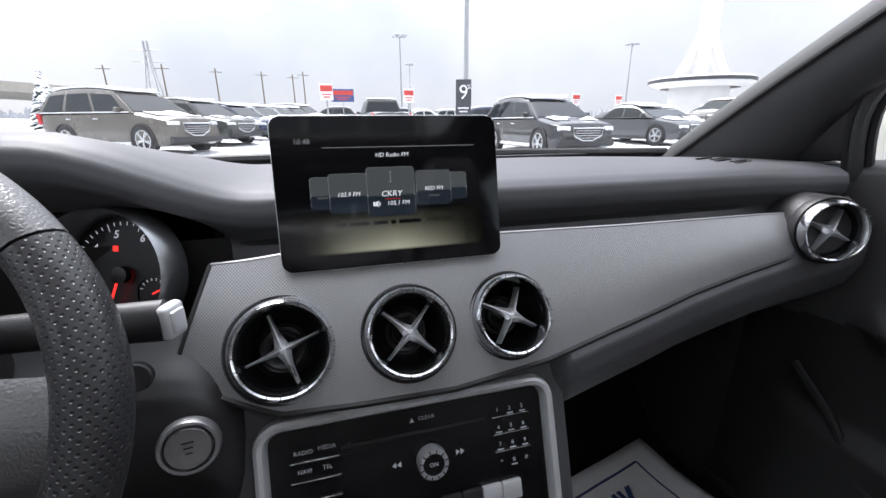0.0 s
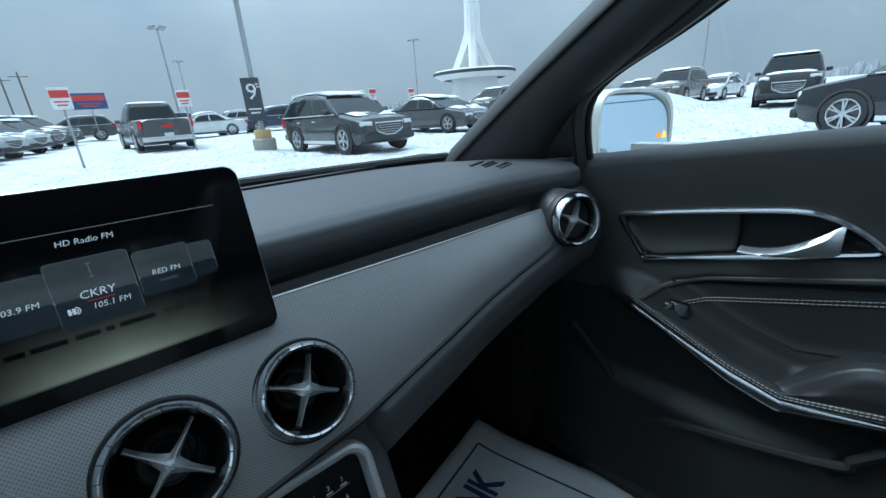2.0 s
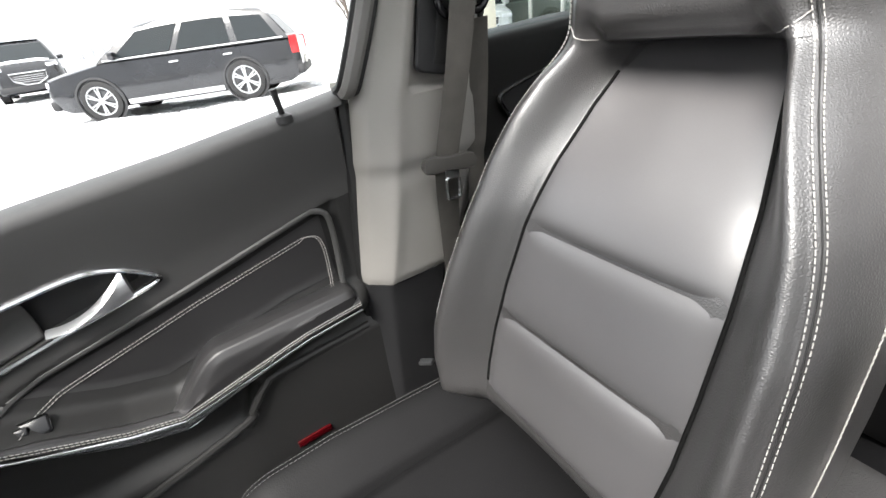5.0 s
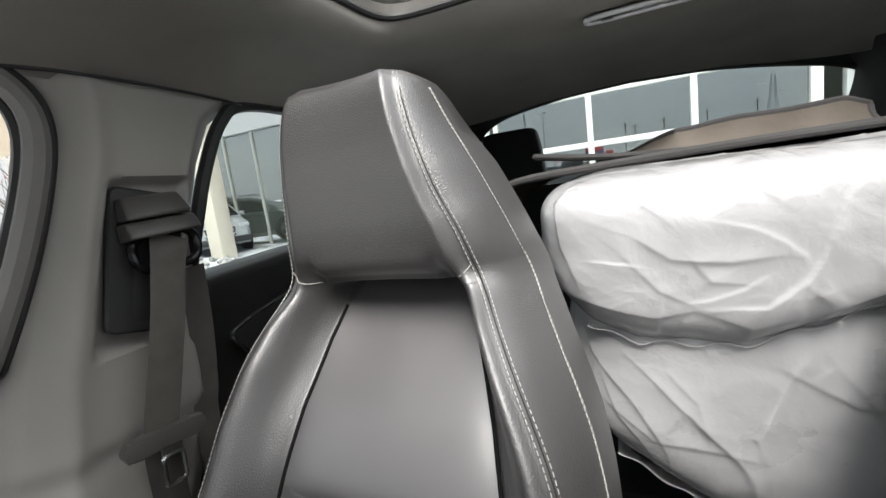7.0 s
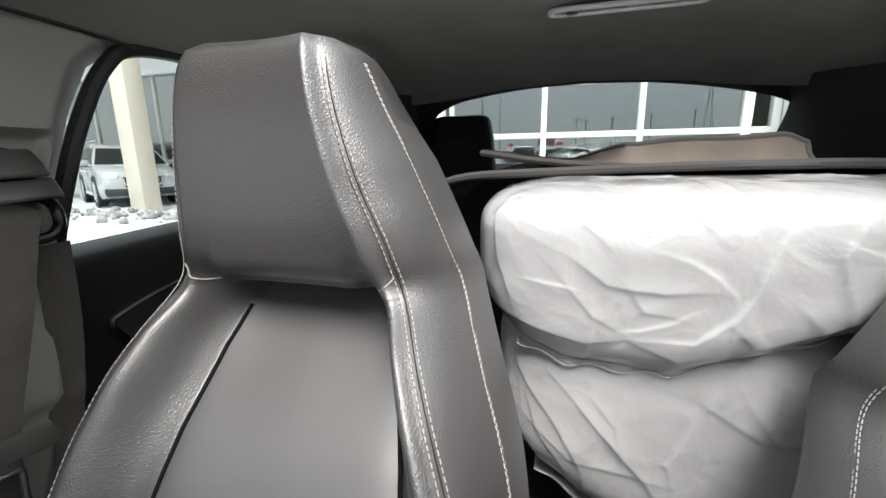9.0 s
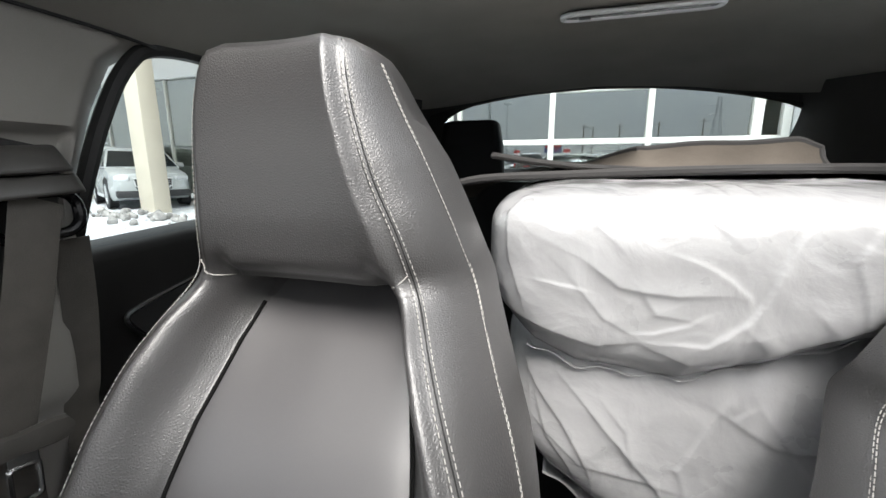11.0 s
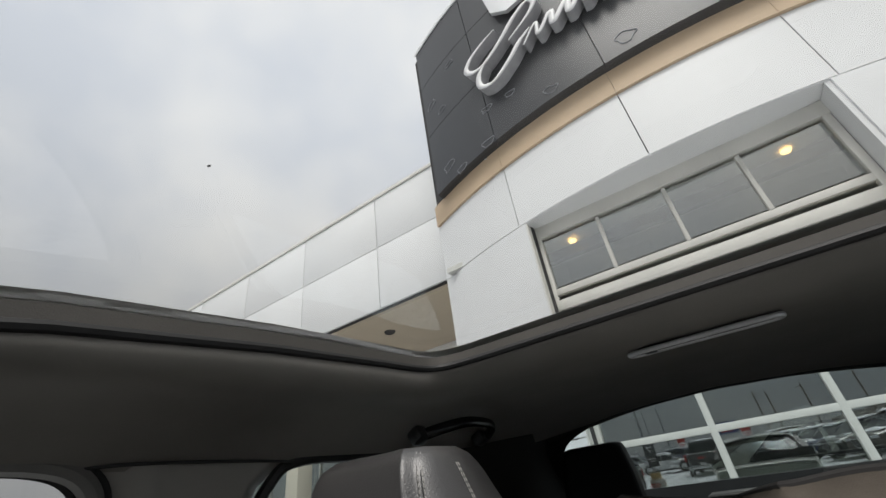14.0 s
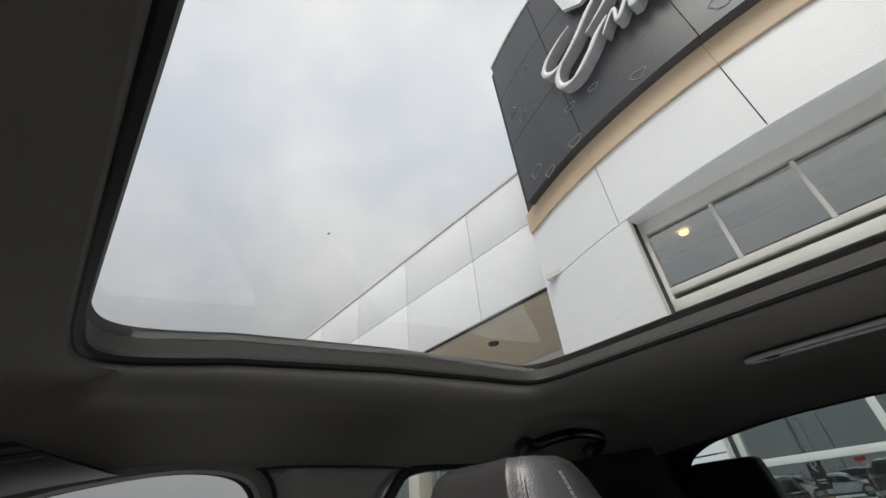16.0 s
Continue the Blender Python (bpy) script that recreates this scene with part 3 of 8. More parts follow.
    tagged(part("wall_cowl", f(quad_slab(0.69, 0.765, 0.62, 0.20, 0.10, 0.865)), BLACKPL, kind="structure"), "dark footwell side lining", "wall")


PILLAR_DARK = mat("dark_pillar_trim", (0.048, 0.048, 0.049), 0.6, bump=0.3, bscale=900, cells=True, var=0.09, scale=5, dist=0.0004)
FRAMEGREY = mat("window_frame_grey", (0.19, 0.183, 0.173), 0.5, bump=0.15, bscale=900)
side_pieces(1)
side_pieces(-1)

# rear window and shelf
def rear_pt(u, v):
    x = lerp(-1.10, 1, u)
    top = Vector((x * 0.54, -1.925 - 0.05 * x * x, 1.372 - 0.062 * x * x))
    bot = Vector((x * 0.62, -2.42, 1.03))
    return top.lerp(bot, v)


rw = tagged(part("window_6", grid(rear_pt, 16, 8), GLASS_TINT, kind="structure"), "sloping tinted rear window", "rear window")
rw.visible_shadow = False
tagged(part("trim", tube([rear_pt(k / 30, 0.0) + Vector((0, 0.0, 0.0)) for k in range(31)], 0.010, 8), RUBBER, kind="structure"), "black seal along the top of the rear window", "seal")
def frit_pt(u, v):
    """The black border round the rear glass, its opening with rounded corners."""
    a = 2 * math.pi * u
    c, s_ = math.cos(a), math.sin(a)
    n_ = max(abs(c), abs(s_))
    o = (0.5 + 0.62 * c / n_, 0.5 - 0.66 * s_ / n_)
    i = (0.5 + (0.475 if c > 0 else 0.535) * math.copysign(abs(c) ** 0.30, c), 0.52 - 0.515 * math.copysign(abs(s_) ** 0.30, s_))
    return rear_pt(lerp(i[0], o[0], v), lerp(i[1], o[1], v)) + Vector((0, 0.006, -0.004))


tagged(part("trim", grid(frit_pt, 120, 4, cu=True), BLACKPL, kind="structure"), "black border round the rear window", "trim")
tagged(part("bonnet", grid(lambda u, v: (lerp(-0.74, 0.74, u) * (1 - 0.12 * v * v), lerp(0.64, 1.66, v), lerp(0.795, 0.66, v ** 1.6) - 0.05 * abs(2 * u - 1) ** 3), 16, 14), WHITEPAINT, kind="structure", solid=0.01), "white painted car bonnet", "bonnet")
tagged(part("wall_nose", grid(lambda u, v: (lerp(-0.65, 0.65, u), 1.66 + 0.05 * math.sin(math.pi * v) - 0.2 * abs(2 * u - 1) ** 3, lerp(0.66, 0.2, v)), 16, 6), WHITEPAINT, kind="structure", solid=0.01), "white painted car nose", "wall")
tagged(part("boot_lid", grid(lambda u, v: (lerp(-0.74, 0.74, u), lerp(-2.45, -2.95, v), lerp(1.0, 0.94, v) - 0.03 * abs(2 * u - 1) ** 3), 12, 6), WHITEPAINT, kind="structure", solid=0.01), "white painted boot lid", "boot lid")
tagged(part("parcel_shelf", rbox(1.30, 0.66, 0.03, 0.008, at(0, -2.22, 1.005)), CARPET, kind="structure"), "black cloth parcel shelf", "shelf")

# reading lamp in the rear of the headliner
lamp = thing("reading_lamp", "slim silver-framed reading lamp in the headliner", "lamp", (-0.03, -1.345, 1.387))
lm = facing((-0.031, -1.346, 1.3885), (0, -0.06, -1), 0, (0, 1, 0))
rr_loop = [(0.122 * math.copysign(abs(math.cos(a)) ** 0.25, math.cos(a)), 0.019 * math.copysign(abs(math.sin(a)) ** 0.55, math.sin(a)), 0.003) for a in [2 * math.pi * k / 48 for k in range(48)]]
part("bezel", xf(tube(rr_loop, 0.0045, 8, closed=True), lm), SILVER, lamp, "silver bezel")
LENSGREY = mat("lamp_lens", (0.10, 0.10, 0.10), 0.25, var=0.1, scale=40)
part("lens", xf(rbox(0.234, 0.030, 0.006, 0.002), lm @ at(0, 0, 0.001)), LENSGREY, lamp, "smoked lamp lens")
part("switch", xf(rbox(0.02, 0.012, 0.005, 0.001), lm @ at(-0.085, 0, 0.005)), BLACKPL, lamp)

# folding grab handles over the rear doors
for sg in (1, -1):
    gh = thing("grab_handle", "black arched grab handle on the roof rail", "handle", (0.53 * sg, -1.42, 1.33), "grab handles")
    hp = smooth_path([(0.556, -1.275, 1.322), (0.526, -1.30, 1.332), (0.492, -1.37, 1.346), (0.484, -1.44, 1.348), (0.494, -1.51, 1.344), (0.532, -1.545, 1.328)], 6)
    part("grip", tube(hp, 0.012, 10, flat=0.7) if sg > 0 else flip_x(tube(hp, 0.012, 10, flat=0.7)), GLOSSBLK, gh)
    for yy in (-1.275, -1.54):
        part("mount", rbox(0.036, 0.040, 0.034, 0.010, at(0.552 * sg, yy, 1.326, 0, 30 * sg, 0)), BLACKPL, gh)

# ---- dashboard ----
dash = thing("dashboard", "black soft-skinned dashboard with a pressed metal trim and round vents", "dashboard", (0, 0.2, 0.6))


def hood(x):
    return sstep(-0.14, -0.30, x) * sstep(-0.66, -0.50, x)


def pad_pt(u, v):
    x = lerp(-0.70, 0.675, u)
    yw = 0.515 - 0.26 * (x / 0.66) ** 4 * 0.5
    h = hood(x)
    nose = 0.085 - 0.045 * h - 0.02 * sstep(0.50, 0.66, abs(x))
    zt = 0.876 + 0.058 * h
    deep = sstep(-0.165, -0.20, x) * sstep(-0.64, -0.60, x)      # open under the hood, over the dials
    prof = [(yw + 0.02, 0.862), (yw - 0.02, 0.868), (lerp(yw, nose, 0.45), 0.878 + 0.030 * h), (nose + 0.05, zt + 0.003), (nose + 0.018, zt - 0.001), (nose + 0.004, zt - 0.009), (nose, zt - 0.022),
            (nose + 0.002, zt - 0.034), (nose + 0.010 + 0.02 * h, lerp(zt - 0.046, 0.87, h)), (lerp(nose + 0.016, 0.150, deep), lerp(0.822, 0.872, deep)), (lerp(0.095, 0.175, deep), lerp(0.806, 0.862, deep))]
    k = v * (len(prof) - 1)
    i = min(int(k), len(prof) - 2)
    t = k - i
    return x, lerp(prof[i][0], prof[i + 1][0], t), lerp(prof[i][1], prof[i + 1][1], t)


part("top_pad", grid(pad_pt, 80, 30), PAD, dash, "black grained soft top pad", sharp=60)
# defroster and speaker slots at the end of the pad
sl = []
for k in range(5):
    sl.append(rbox(0.055, 0.006, 0.003, 0.001, at(0.575 + 0.012 * (k % 2), 0.155 + 0.018 * k, 0.879 + 0.0002 * k, 0, 0, 20)))
part("demister_vent", join(*sl), BLACKPL, dash, "black slotted demister vent")
part("defrost_grille", rbox(0.62, 0.016, 0.004, 0.001, at(0.18, 0.455, 0.873)), BLACKPL, dash)

TOPX, TOPZ = [-0.178, -0.10, 0.0, 0.115, 0.27, 0.51, 0.56], [0.815, 0.822, 0.825, 0.824, 0.821, 0.818, 0.816]
BOTX, BOTZ = [-0.21, -0.178, -0.122, -0.05, 0.04, 0.145, 0.226, 0.30, 0.352, 0.44, 0.527, 0.56], [0.733, 0.713, 0.694, 0.691, 0.690, 0.700, 0.7155, 0.729, 0.7395, 0.752, 0.762, 0.765]


def trim_xz(u, v):
    s = u
    xt, xb = lerp(-0.178, 0.56, s), lerp(-0.21, 0.56, s)
    zt, zb = table(TOPX, TOPZ, xt), table(BOTX, BOTZ, xb)
    return lerp(xb, xt, v), lerp(zb, zt, v)


def trim_y(x, z, v):
    return 0.01 + 0.55 * (z - 0.75) - 0.006 * math.sin(math.pi * min(max(v, 0), 1)) + 0.012 * sstep(-0.13, -0.21, x) + 0.01 * (x / 0.5) ** 2 * (1 if x > 0 else 0)


VENTS = ((-0.1175, 0.006, 0.7440), (0.0, 0.003, 0.7445), (0.1095, 0.006, 0.7470))


def trim_mesh():
    def fn(u, v):
        x, z = trim_xz(u, v)
        return x, trim_y(x, z, v), z
    vs, fs = grid(fn, 190, 34)
    keep = []
    for f in fs:
        c = sum((Vector(vs[i]) for i in f), Vector()) / 4
        if all(math.hypot(c.x - a[0], (c.z - a[2]) * 1.13) > 0.0425 for a in VENTS):
            keep.append(f)
    # a folded edge all round
    rim = []
    n = 120
    edge = [fn(k / n, 1.0) for k in range(n + 1)]
    edge_b = [fn(k / n, 0.0) for k in range(n + 1)]
    left = [fn(0.0, k / 10) for k in range(11)]
    rim.append(tube([Vector(p) + Vector((0, 0.002, 0)) for p in edge], 0.0022, 6))
    low = join(tube([Vector(p) + Vector((0, 0.001, -0.001)) for p in edge_b], 0.0034, 6), tube([Vector(p) + Vector((0, 0.002, 0)) for p in left], 0.003, 6))
    return (vs, keep), join(*rim), low


tm, rm, lowm = trim_mesh()
part("trim_panel", tm, TRIM, dash, "grey pressed metal trim panel", sharp=60)
part("trim_edge", rm, TRIM, dash, "folded edge of the trim")
part("trim_joint", lowm, RUBBER, dash)


VENTRING = mat("satin_chrome", (0.66, 0.67, 0.69), 0.19, metal=1.0, var=0.03, rvar=0.05)


def vent(centre, normal, R, spin, parent):
    """A round air vent with a knurled bright ring and a cross of four blades."""
    m = facing(centre, normal, 0)
    v = part("vent", lathe([(R * 0.83, -0.030), (R * 0.825, -0.010), (R * 0.80, -0.004), (R * 0.78, -0.006), (R * 0.76, -0.016), (R * 0.70, -0.024), (R * 0.64, -0.026), (R * 0.61, -0.022), (R * 0.57, -0.030), (R * 0.52, -0.038), (0.0, -0.042)], 48, m), GLOSSBLK, parent, "round black air vent with a bright ring")
    part("ring", lathe([(R * 1.01, -0.012), (R * 1.03, -0.003), (R * 1.01, 0.003), (R * 0.965, 0.0085), (R * 0.91, 0.0115), (R * 0.87, 0.0105), (R * 0.835, 0.006), (R * 0.815, -0.001), (R * 0.805, -0.009)], 64, m), VENTRING, v, "bright satin chrome ring")
    part("collar", lathe([(R * 1.10, -0.014), (R * 1.11, -0.006), (R * 1.07, -0.001), (R * 1.02, -0.003)], 48, m), BLACKPL, v)
    notch = []
    for k in range(22):
        notch.append(rbox(R * 0.13, 0.0007, 0.0012, 0.0001, m @ pose(0, 0, 0, 0, 0, 360 / 22 * k) @ at(R * 0.925, 0, 0.0110)))
    part("knurling", join(*notch), BLACKPL, v)
    blades = []
    for k in range(4):
        mm = m @ pose(0, 0, 0, 0, 0, spin + 90 * k)
        bl = []
        for i in range(9):
            t = i / 8
            w, h = 0.0017 + 0.0042 * (1 - t) ** 2.6, lerp(0.001, -0.008, t)
            r = lerp(0.0005, R * 0.74, t)
            w *= 1.3 if k % 2 else 0.85
            bl.append([mm @ Vector((r, w * s, h + c)) for s, c in ((1, -0.002), (0.10, 0.0040), (-0.10, 0.0040), (-1, -0.002), (-0.7, -0.010), (0.7, -0.010))])
        blades.append(loft(bl))
    part("blade_cross", join(*blades), BLADE, v, "four bright blades")
    part("hub", lathe([(0.0048, -0.006), (0.0048, 0.0015), (0.0036, 0.0035), (0.0, 0.004)], 20, m), BLADE, v)
    for rr in (0.30, 0.46):
        part("inner_ring", tube([m @ Vector((R * rr * math.cos(a), R * rr * math.sin(a), -0.034)) for a in [2 * math.pi * k / 28 for k in range(28)]], 0.0012, 5, closed=True), BLACKPL, v)
    return v


NRM = Vector((0, -1, 0.50))
for c, sp, vr in zip(VENTS, (17, 47, 62), (0.0462, 0.0442, 0.0432)):
    vent(Vector(c) + NRM.normalized() * 0.004, NRM + Vector((0.10 * (c[0] < -0.05) - 0.0, 0, 0)), vr, sp, dash)
# end vent on its pod
podm = facing((0.588, 0.040, 0.799), (-0.42, -1, 0.12)) @ Matrix.Diagonal((0.80, 0.80, 1, 1))
part("vent_pod", lathe([(0.030, -0.06), (0.055, -0.05), (0.060, -0.03), (0.0585, 0.0), (0.054, 0.012), (0.047, 0.016), (0.0, 0.014)], 40, podm), BLACKPL, dash, "black round pod of the end vent")
vent((0.578, 0.015, 0.801), (-0.42, -1, 0.12), 0.0420, 65, dash)


# lower dash under the trim, glove box side
def lower_pt(u, v):
    x = lerp(0.153, 0.70, u)
    zb = table(BOTX + [0.70], BOTZ + [0.772], x)
    yb = trim_y(x, zb, 0) + 0.004
    e = sstep(0.50, 0.62, x)
    prof = [(yb + 0.03, zb + 0.05 * e + 0.01), (yb - 0.004 * (1 - e), zb + 0.035 * e - 0.002), (yb - 0.011, zb - 0.010), (yb - 0.012, zb - 0.035), (yb + 0.004, zb - 0.075), (yb + 0.05, zb - 0.118), (yb + 0.14, zb - 0.155), (0.40, zb - 0.19), (0.60, zb - 0.2)]
    k = v * (len(prof) - 1)
    i = min(int(k), len(prof) - 2)
    t = k - i
    return x, lerp(prof[i][0], prof[i + 1][0], t) + 0.034 * sstep(0.180, 0.153, x) ** 2, lerp(prof[i][1], prof[i + 1][1], t)


part("glove_box", grid(lower_pt, 50, 32), PAD, dash, "black rounded lower dash with the glove box", sharp=60)
part("end_cap", prism([(0.64, 0.075, 0.70), (0.64, 0.085, 0.835), (0.64, 0.14, 0.866), (0.64, 0.45, 0.868), (0.64, 0.45, 0.66), (0.64, 0.15, 0.62)], (0.055, 0, 0)), PAD, dash, bevel=0.012)
part("dash_filler", grid(lambda u, v: (lerp(-0.70, 0.66, u), lerp(0.098, 0.115, v), lerp(0.83, 0.70, v)), 20, 3), BLACKPL, dash)


# knee panel on the driver's side, with starter button
def knee_pt(u, v):
    x = lerp(-0.72, -0.153, u)
    zt = lerp(0.730, 0.690, sstep(-0.21, -0.13, x))
    prof = [(0.05, zt + 0.035), (-0.004, zt + 0.008), (-0.016, zt - 0.004), (-0.026, zt - 0.03), (-0.032, zt - 0.07), (-0.02, zt - 0.14), (0.08, zt - 0.25), (0.4, zt - 0.32)]
    k = v * (len(prof) - 1)
    i = min(int(k), len(prof) - 2)
    t = k - i
    return x, lerp(prof[i][0], prof[i + 1][0], t) + 0.02 * sstep(-0.25, -0.5, x) + 0.034 * sstep(-0.180, -0.153, x) ** 2, lerp(prof[i][1], prof[i + 1][1], t)


part("knee_panel", grid(knee_pt, 40, 28), BLACKPL, dash, "black lower dash beside the steering column", sharp=60)
sb = facing((-0.193, -0.034, 0.690), (0.12, -1, 0.22))
btn = part("start_button", lathe([(0.0175, -0.004), (0.0175, 0.004), (0.0165, 0.0055), (0.0, 0.0045)], 40, sb), mat("start_button_metal", (0.30, 0.295, 0.29), 0.36, 0.6, var=0.15, scale=60), dash, "round brushed grey start button in a dark ring")
part("button_ring", lathe([(0.0235, -0.004), (0.0235, 0.002), (0.022, 0.005), (0.0195, 0.005), (0.0185, 0.001)], 40, sb), mat("button_ring_grey", (0.42, 0.42, 0.43), 0.28, 0.8), btn)
part("start_print", join(*[rbox(0.009 - 0.002 * k, 0.0010, 0.0004, 0, sb @ at(0, 0.005 - 0.0045 * k, 0.0052)) for k in range(3)]), BLACKPL, btn)
part("column_sensor", lathe([(0.013, -0.004), (0.0125, 0.002), (0.011, 0.003), (0.0, 0.002)], 28, facing((-0.232, -0.004, 0.742), (0.1, -1, 0.3))), BLACKPL, dash)

# instrument cluster
part("cluster_housing", join(quad_slab(-0.56, -0.19, 0.130, 0.17, 0.72, 0.865)), GLOSSBLK, dash)
cl = thing("instrument_cluster", "round rev counter with red needle in a bright ring", "instrument", (-0.27, 0.09, 0.80))
DIAL = mat("dial_black", (0.010, 0.010, 0.012), 0.35)
REDGLOW = mat("red_needle", (0.5, 0.01, 0.01), 0.4, emit=((1.0, 0.03, 0.02), 0.45))
DIALGLOW = mat("dial_print", (0.5, 0.5, 0.5), 0.5, emit=((0.9, 0.92, 1.0), 0.10))
RIMGREY = mat("dial_ring", (0.35, 0.36, 0.37), 0.3, 0.9)
for cx, main in ((-0.262, True), (-0.47, False)):
    dm = facing((cx, 0.088, 0.803), (-0.30, -1, 0.30)) @ Matrix.Diagonal((0.86, 0.90, 1, 1))
    d = part("dial", lathe([(0.064, 0.0), (0.0, 0.0)], 48, dm), DIAL, cl)
    part("dial_ring", lathe([(0.064, 0.0), (0.066, 0.030), (0.069, 0.034), (0.072, 0.030), (0.072, 0.0)], 56, dm), RIMGREY, cl)
    ticks = []
    for k in range(36):
        a = math.radians(225 - 270 * k / 35)
        ln = 0.008 if k % 5 == 0 else 0.004
        ticks.append(rbox(ln, 0.0008, 0.0004, 0, dm @ pose(0, 0, 0, 0, 0, math.degrees(a)) @ at(0.057 - ln / 2, 0, 0.001)))
    part("ticks", join(*ticks), DIALGLOW, d)
    if main:
        for t, a in (("3", 178), ("4", 140), ("5", 102), ("6", 62), ("7", 25)):
            part("numeral", letters(t, 0.012, dm @ at(0.044 * math.cos(radians(a)), 0.044 * math.sin(radians(a)), 0.001), shear=0.2), DIALGLOW, d)
        part("needle", join(rbox(0.042, 0.0022, 0.001, 0, dm @ pose(0, 0, 0, 0, 0, 252) @ at(0.018, 0, 0.008)), ), REDGLOW, d, "red needle")
        part("needle_hub", lathe([(0.009, 0.002), (0.009, 0.009), (0.0, 0.010)], 20, dm), DIAL, d)
        part("warning_light", rbox(0.006, 0.006, 0.0006, 0.001, dm @ at(-0.010, 0.028, 0.001)), REDGLOW, d, "red belt warning lamp")
        sub = dm @ at(0.034, -0.020, 0.001)
        part("small_dial", lathe([(0.019, 0.0), (0.0195, 0.002), (0.018, 0.002), (0.018, 0.0005), (0.0, 0.0005)], 32, sub), DIAL, d)
        part("small_ticks", join(*[rbox(0.003, 0.0007, 0.0004, 0, sub @ pose(0, 0, 0, 0, 0, 20 + 20 * k) @ at(0.015, 0, 0.001)) for k in range(8)]), DIALGLOW, d)
        part("small_needle", rbox(0.014, 0.0016, 0.0008, 0, sub @ pose(0, 0, 0, 0, 0, 25) @ at(0.006, 0, 0.002)), REDGLOW, d)

# ---- centre screen ----
SC = facing((-0.003, 0.047, 0.8785), (0, -1, 0.22))
scr = thing("centre_screen", "black tablet-style screen showing a radio station carousel", "screen", (0, 0.06, 0.81))


def rrect(w, h, r, z=0.0, n=6):
    pts = []
    for cx, cy, a0 in ((w / 2 - r, h / 2 - r, 0), (-w / 2 + r, h / 2 - r, 90), (-w / 2 + r, -h / 2 + r, 180), (w / 2 - r, -h / 2 + r, 270)):
        for k in range(n + 1):
            a = radians(a0 + 90 * k / n)
            pts.append(Vector((cx + r * math.cos(a), cy + r * math.sin(a), z)))
    return pts


def rplate(w, h, r, z0, z1, edge=0.0, n=6):
    e = edge
    secs = [rrect(w - 2 * e, h - 2 * e, max(r - e, 0.0005), z0, n), rrect(w, h, r, z0 + e, n), rrect(w, h, r, z1 - e, n), rrect(w - 2 * e, h - 2 * e, max(r - e, 0.0005), z1, n)]
    return loft(secs if e > 0 else [secs[0], secs[-1]])


part("case", xf(rplate(0.221, 0.146, 0.011, -0.010, 0.0, 0.0012), SC), SILVER, scr, "thin bright screen rim")
part("front", xf(rplate(0.2195, 0.1445, 0.0105, -0.001, 0.0012, 0.0005), SC), SCREENGL, scr, "glossy black screen glass")
part("case_back", xf(rplate(0.19, 0.12, 0.015, -0.022, -0.009, 0.004), SC), BLACKPL, scr)
part("stand", loft([[Vector((0.06 * s, y, z)) for s in (-1, 1)] + [Vector((0.06 * s, y + 0.03, z)) for s in (1, -1)] for y, z in ((0.045, 0.80), (0.055, 0.84))]), BLACKPL, scr)
def glow(name, c, e):
    return mat(name, tuple(k * 0.008 for k in c), 0.07, var=0.02, rvar=0.02, spec=0.28, emit=(c, e))


UIW, UIG, UID, UIB = glow("ui_white", (0.85, 0.88, 0.9), 0.26), glow("ui_grey", (0.5, 0.53, 0.55), 0.10), glow("ui_tile", (0.16, 0.18, 0.18), 0.10), glow("ui_tile_blue", (0.03, 0.042, 0.058), 0.11)
UIS, UIR, UIK = glow("ui_sand", (0.55, 0.55, 0.40), 0.30), glow("ui_red", (0.8, 0.05, 0.04), 0.14), glow("ui_ink", (0.02, 0.02, 0.02), 0.02)
def ui(x, y, w, h, z, m, name="screen_tile", r=0.002):
    return part(name, xf(rplate(w, h, min(r, h * 0.45), z, z + 0.0001), SC @ at(x, y, 0)), m, scr)


gn, gl_ = UIS.node_tree.nodes, UIS.node_tree.links      # the picture's sand-coloured ground brightens to its lower middle
g_co, g_sep, g_y, g_x, g_m = gn.new("ShaderNodeTexCoord"), gn.new("ShaderNodeSeparateXYZ"), gn.new("ShaderNodeValToRGB"), gn.new("ShaderNodeValToRGB"), gn.new("ShaderNodeMath")
g_m.operation = "MULTIPLY"
g_y.color_ramp.elements[0].color = (0.03, 0.03, 0.03, 1)
g_y.color_ramp.elements[-1].color = (0, 0, 0, 1)
for pos, val in ((0.06, 0.17), (0.30, 0.10), (0.62, 0.035)):
    el = g_y.color_ramp.elements.new(pos)
    el.color = (val, val, val, 1)
for pos, val in ((0.10, 0.10), (0.26, 0.55), (0.50, 1.0), (0.74, 0.45), (0.90, 0.08)):
    el = g_x.color_ramp.elements.new(pos)
    el.color = (val, val, val, 1)
g_x.color_ramp.elements[-1].color = (0, 0, 0, 1)
gl_.new(g_co.outputs["Generated"], g_sep.inputs[0])
gl_.new(g_sep.outputs["Z"], g_y.inputs[0])
gl_.new(g_sep.outputs["X"], g_x.inputs[0])
gl_.new(g_y.outputs[0], g_m.inputs[0])
gl_.new(g_x.outputs[0], g_m.inputs[1])
gl_.new(g_m.outputs[0], gn["Principled BSDF"].inputs["Emission Strength"])
ui(0.0, -0.0385, 0.180, 0.040, 0.0013, UIS, "screen_ground", 0.0005)
ui(0.01, 0.0425, 0.150, 0.0006, 0.0014, UIG, "screen_rule", 0.0002)
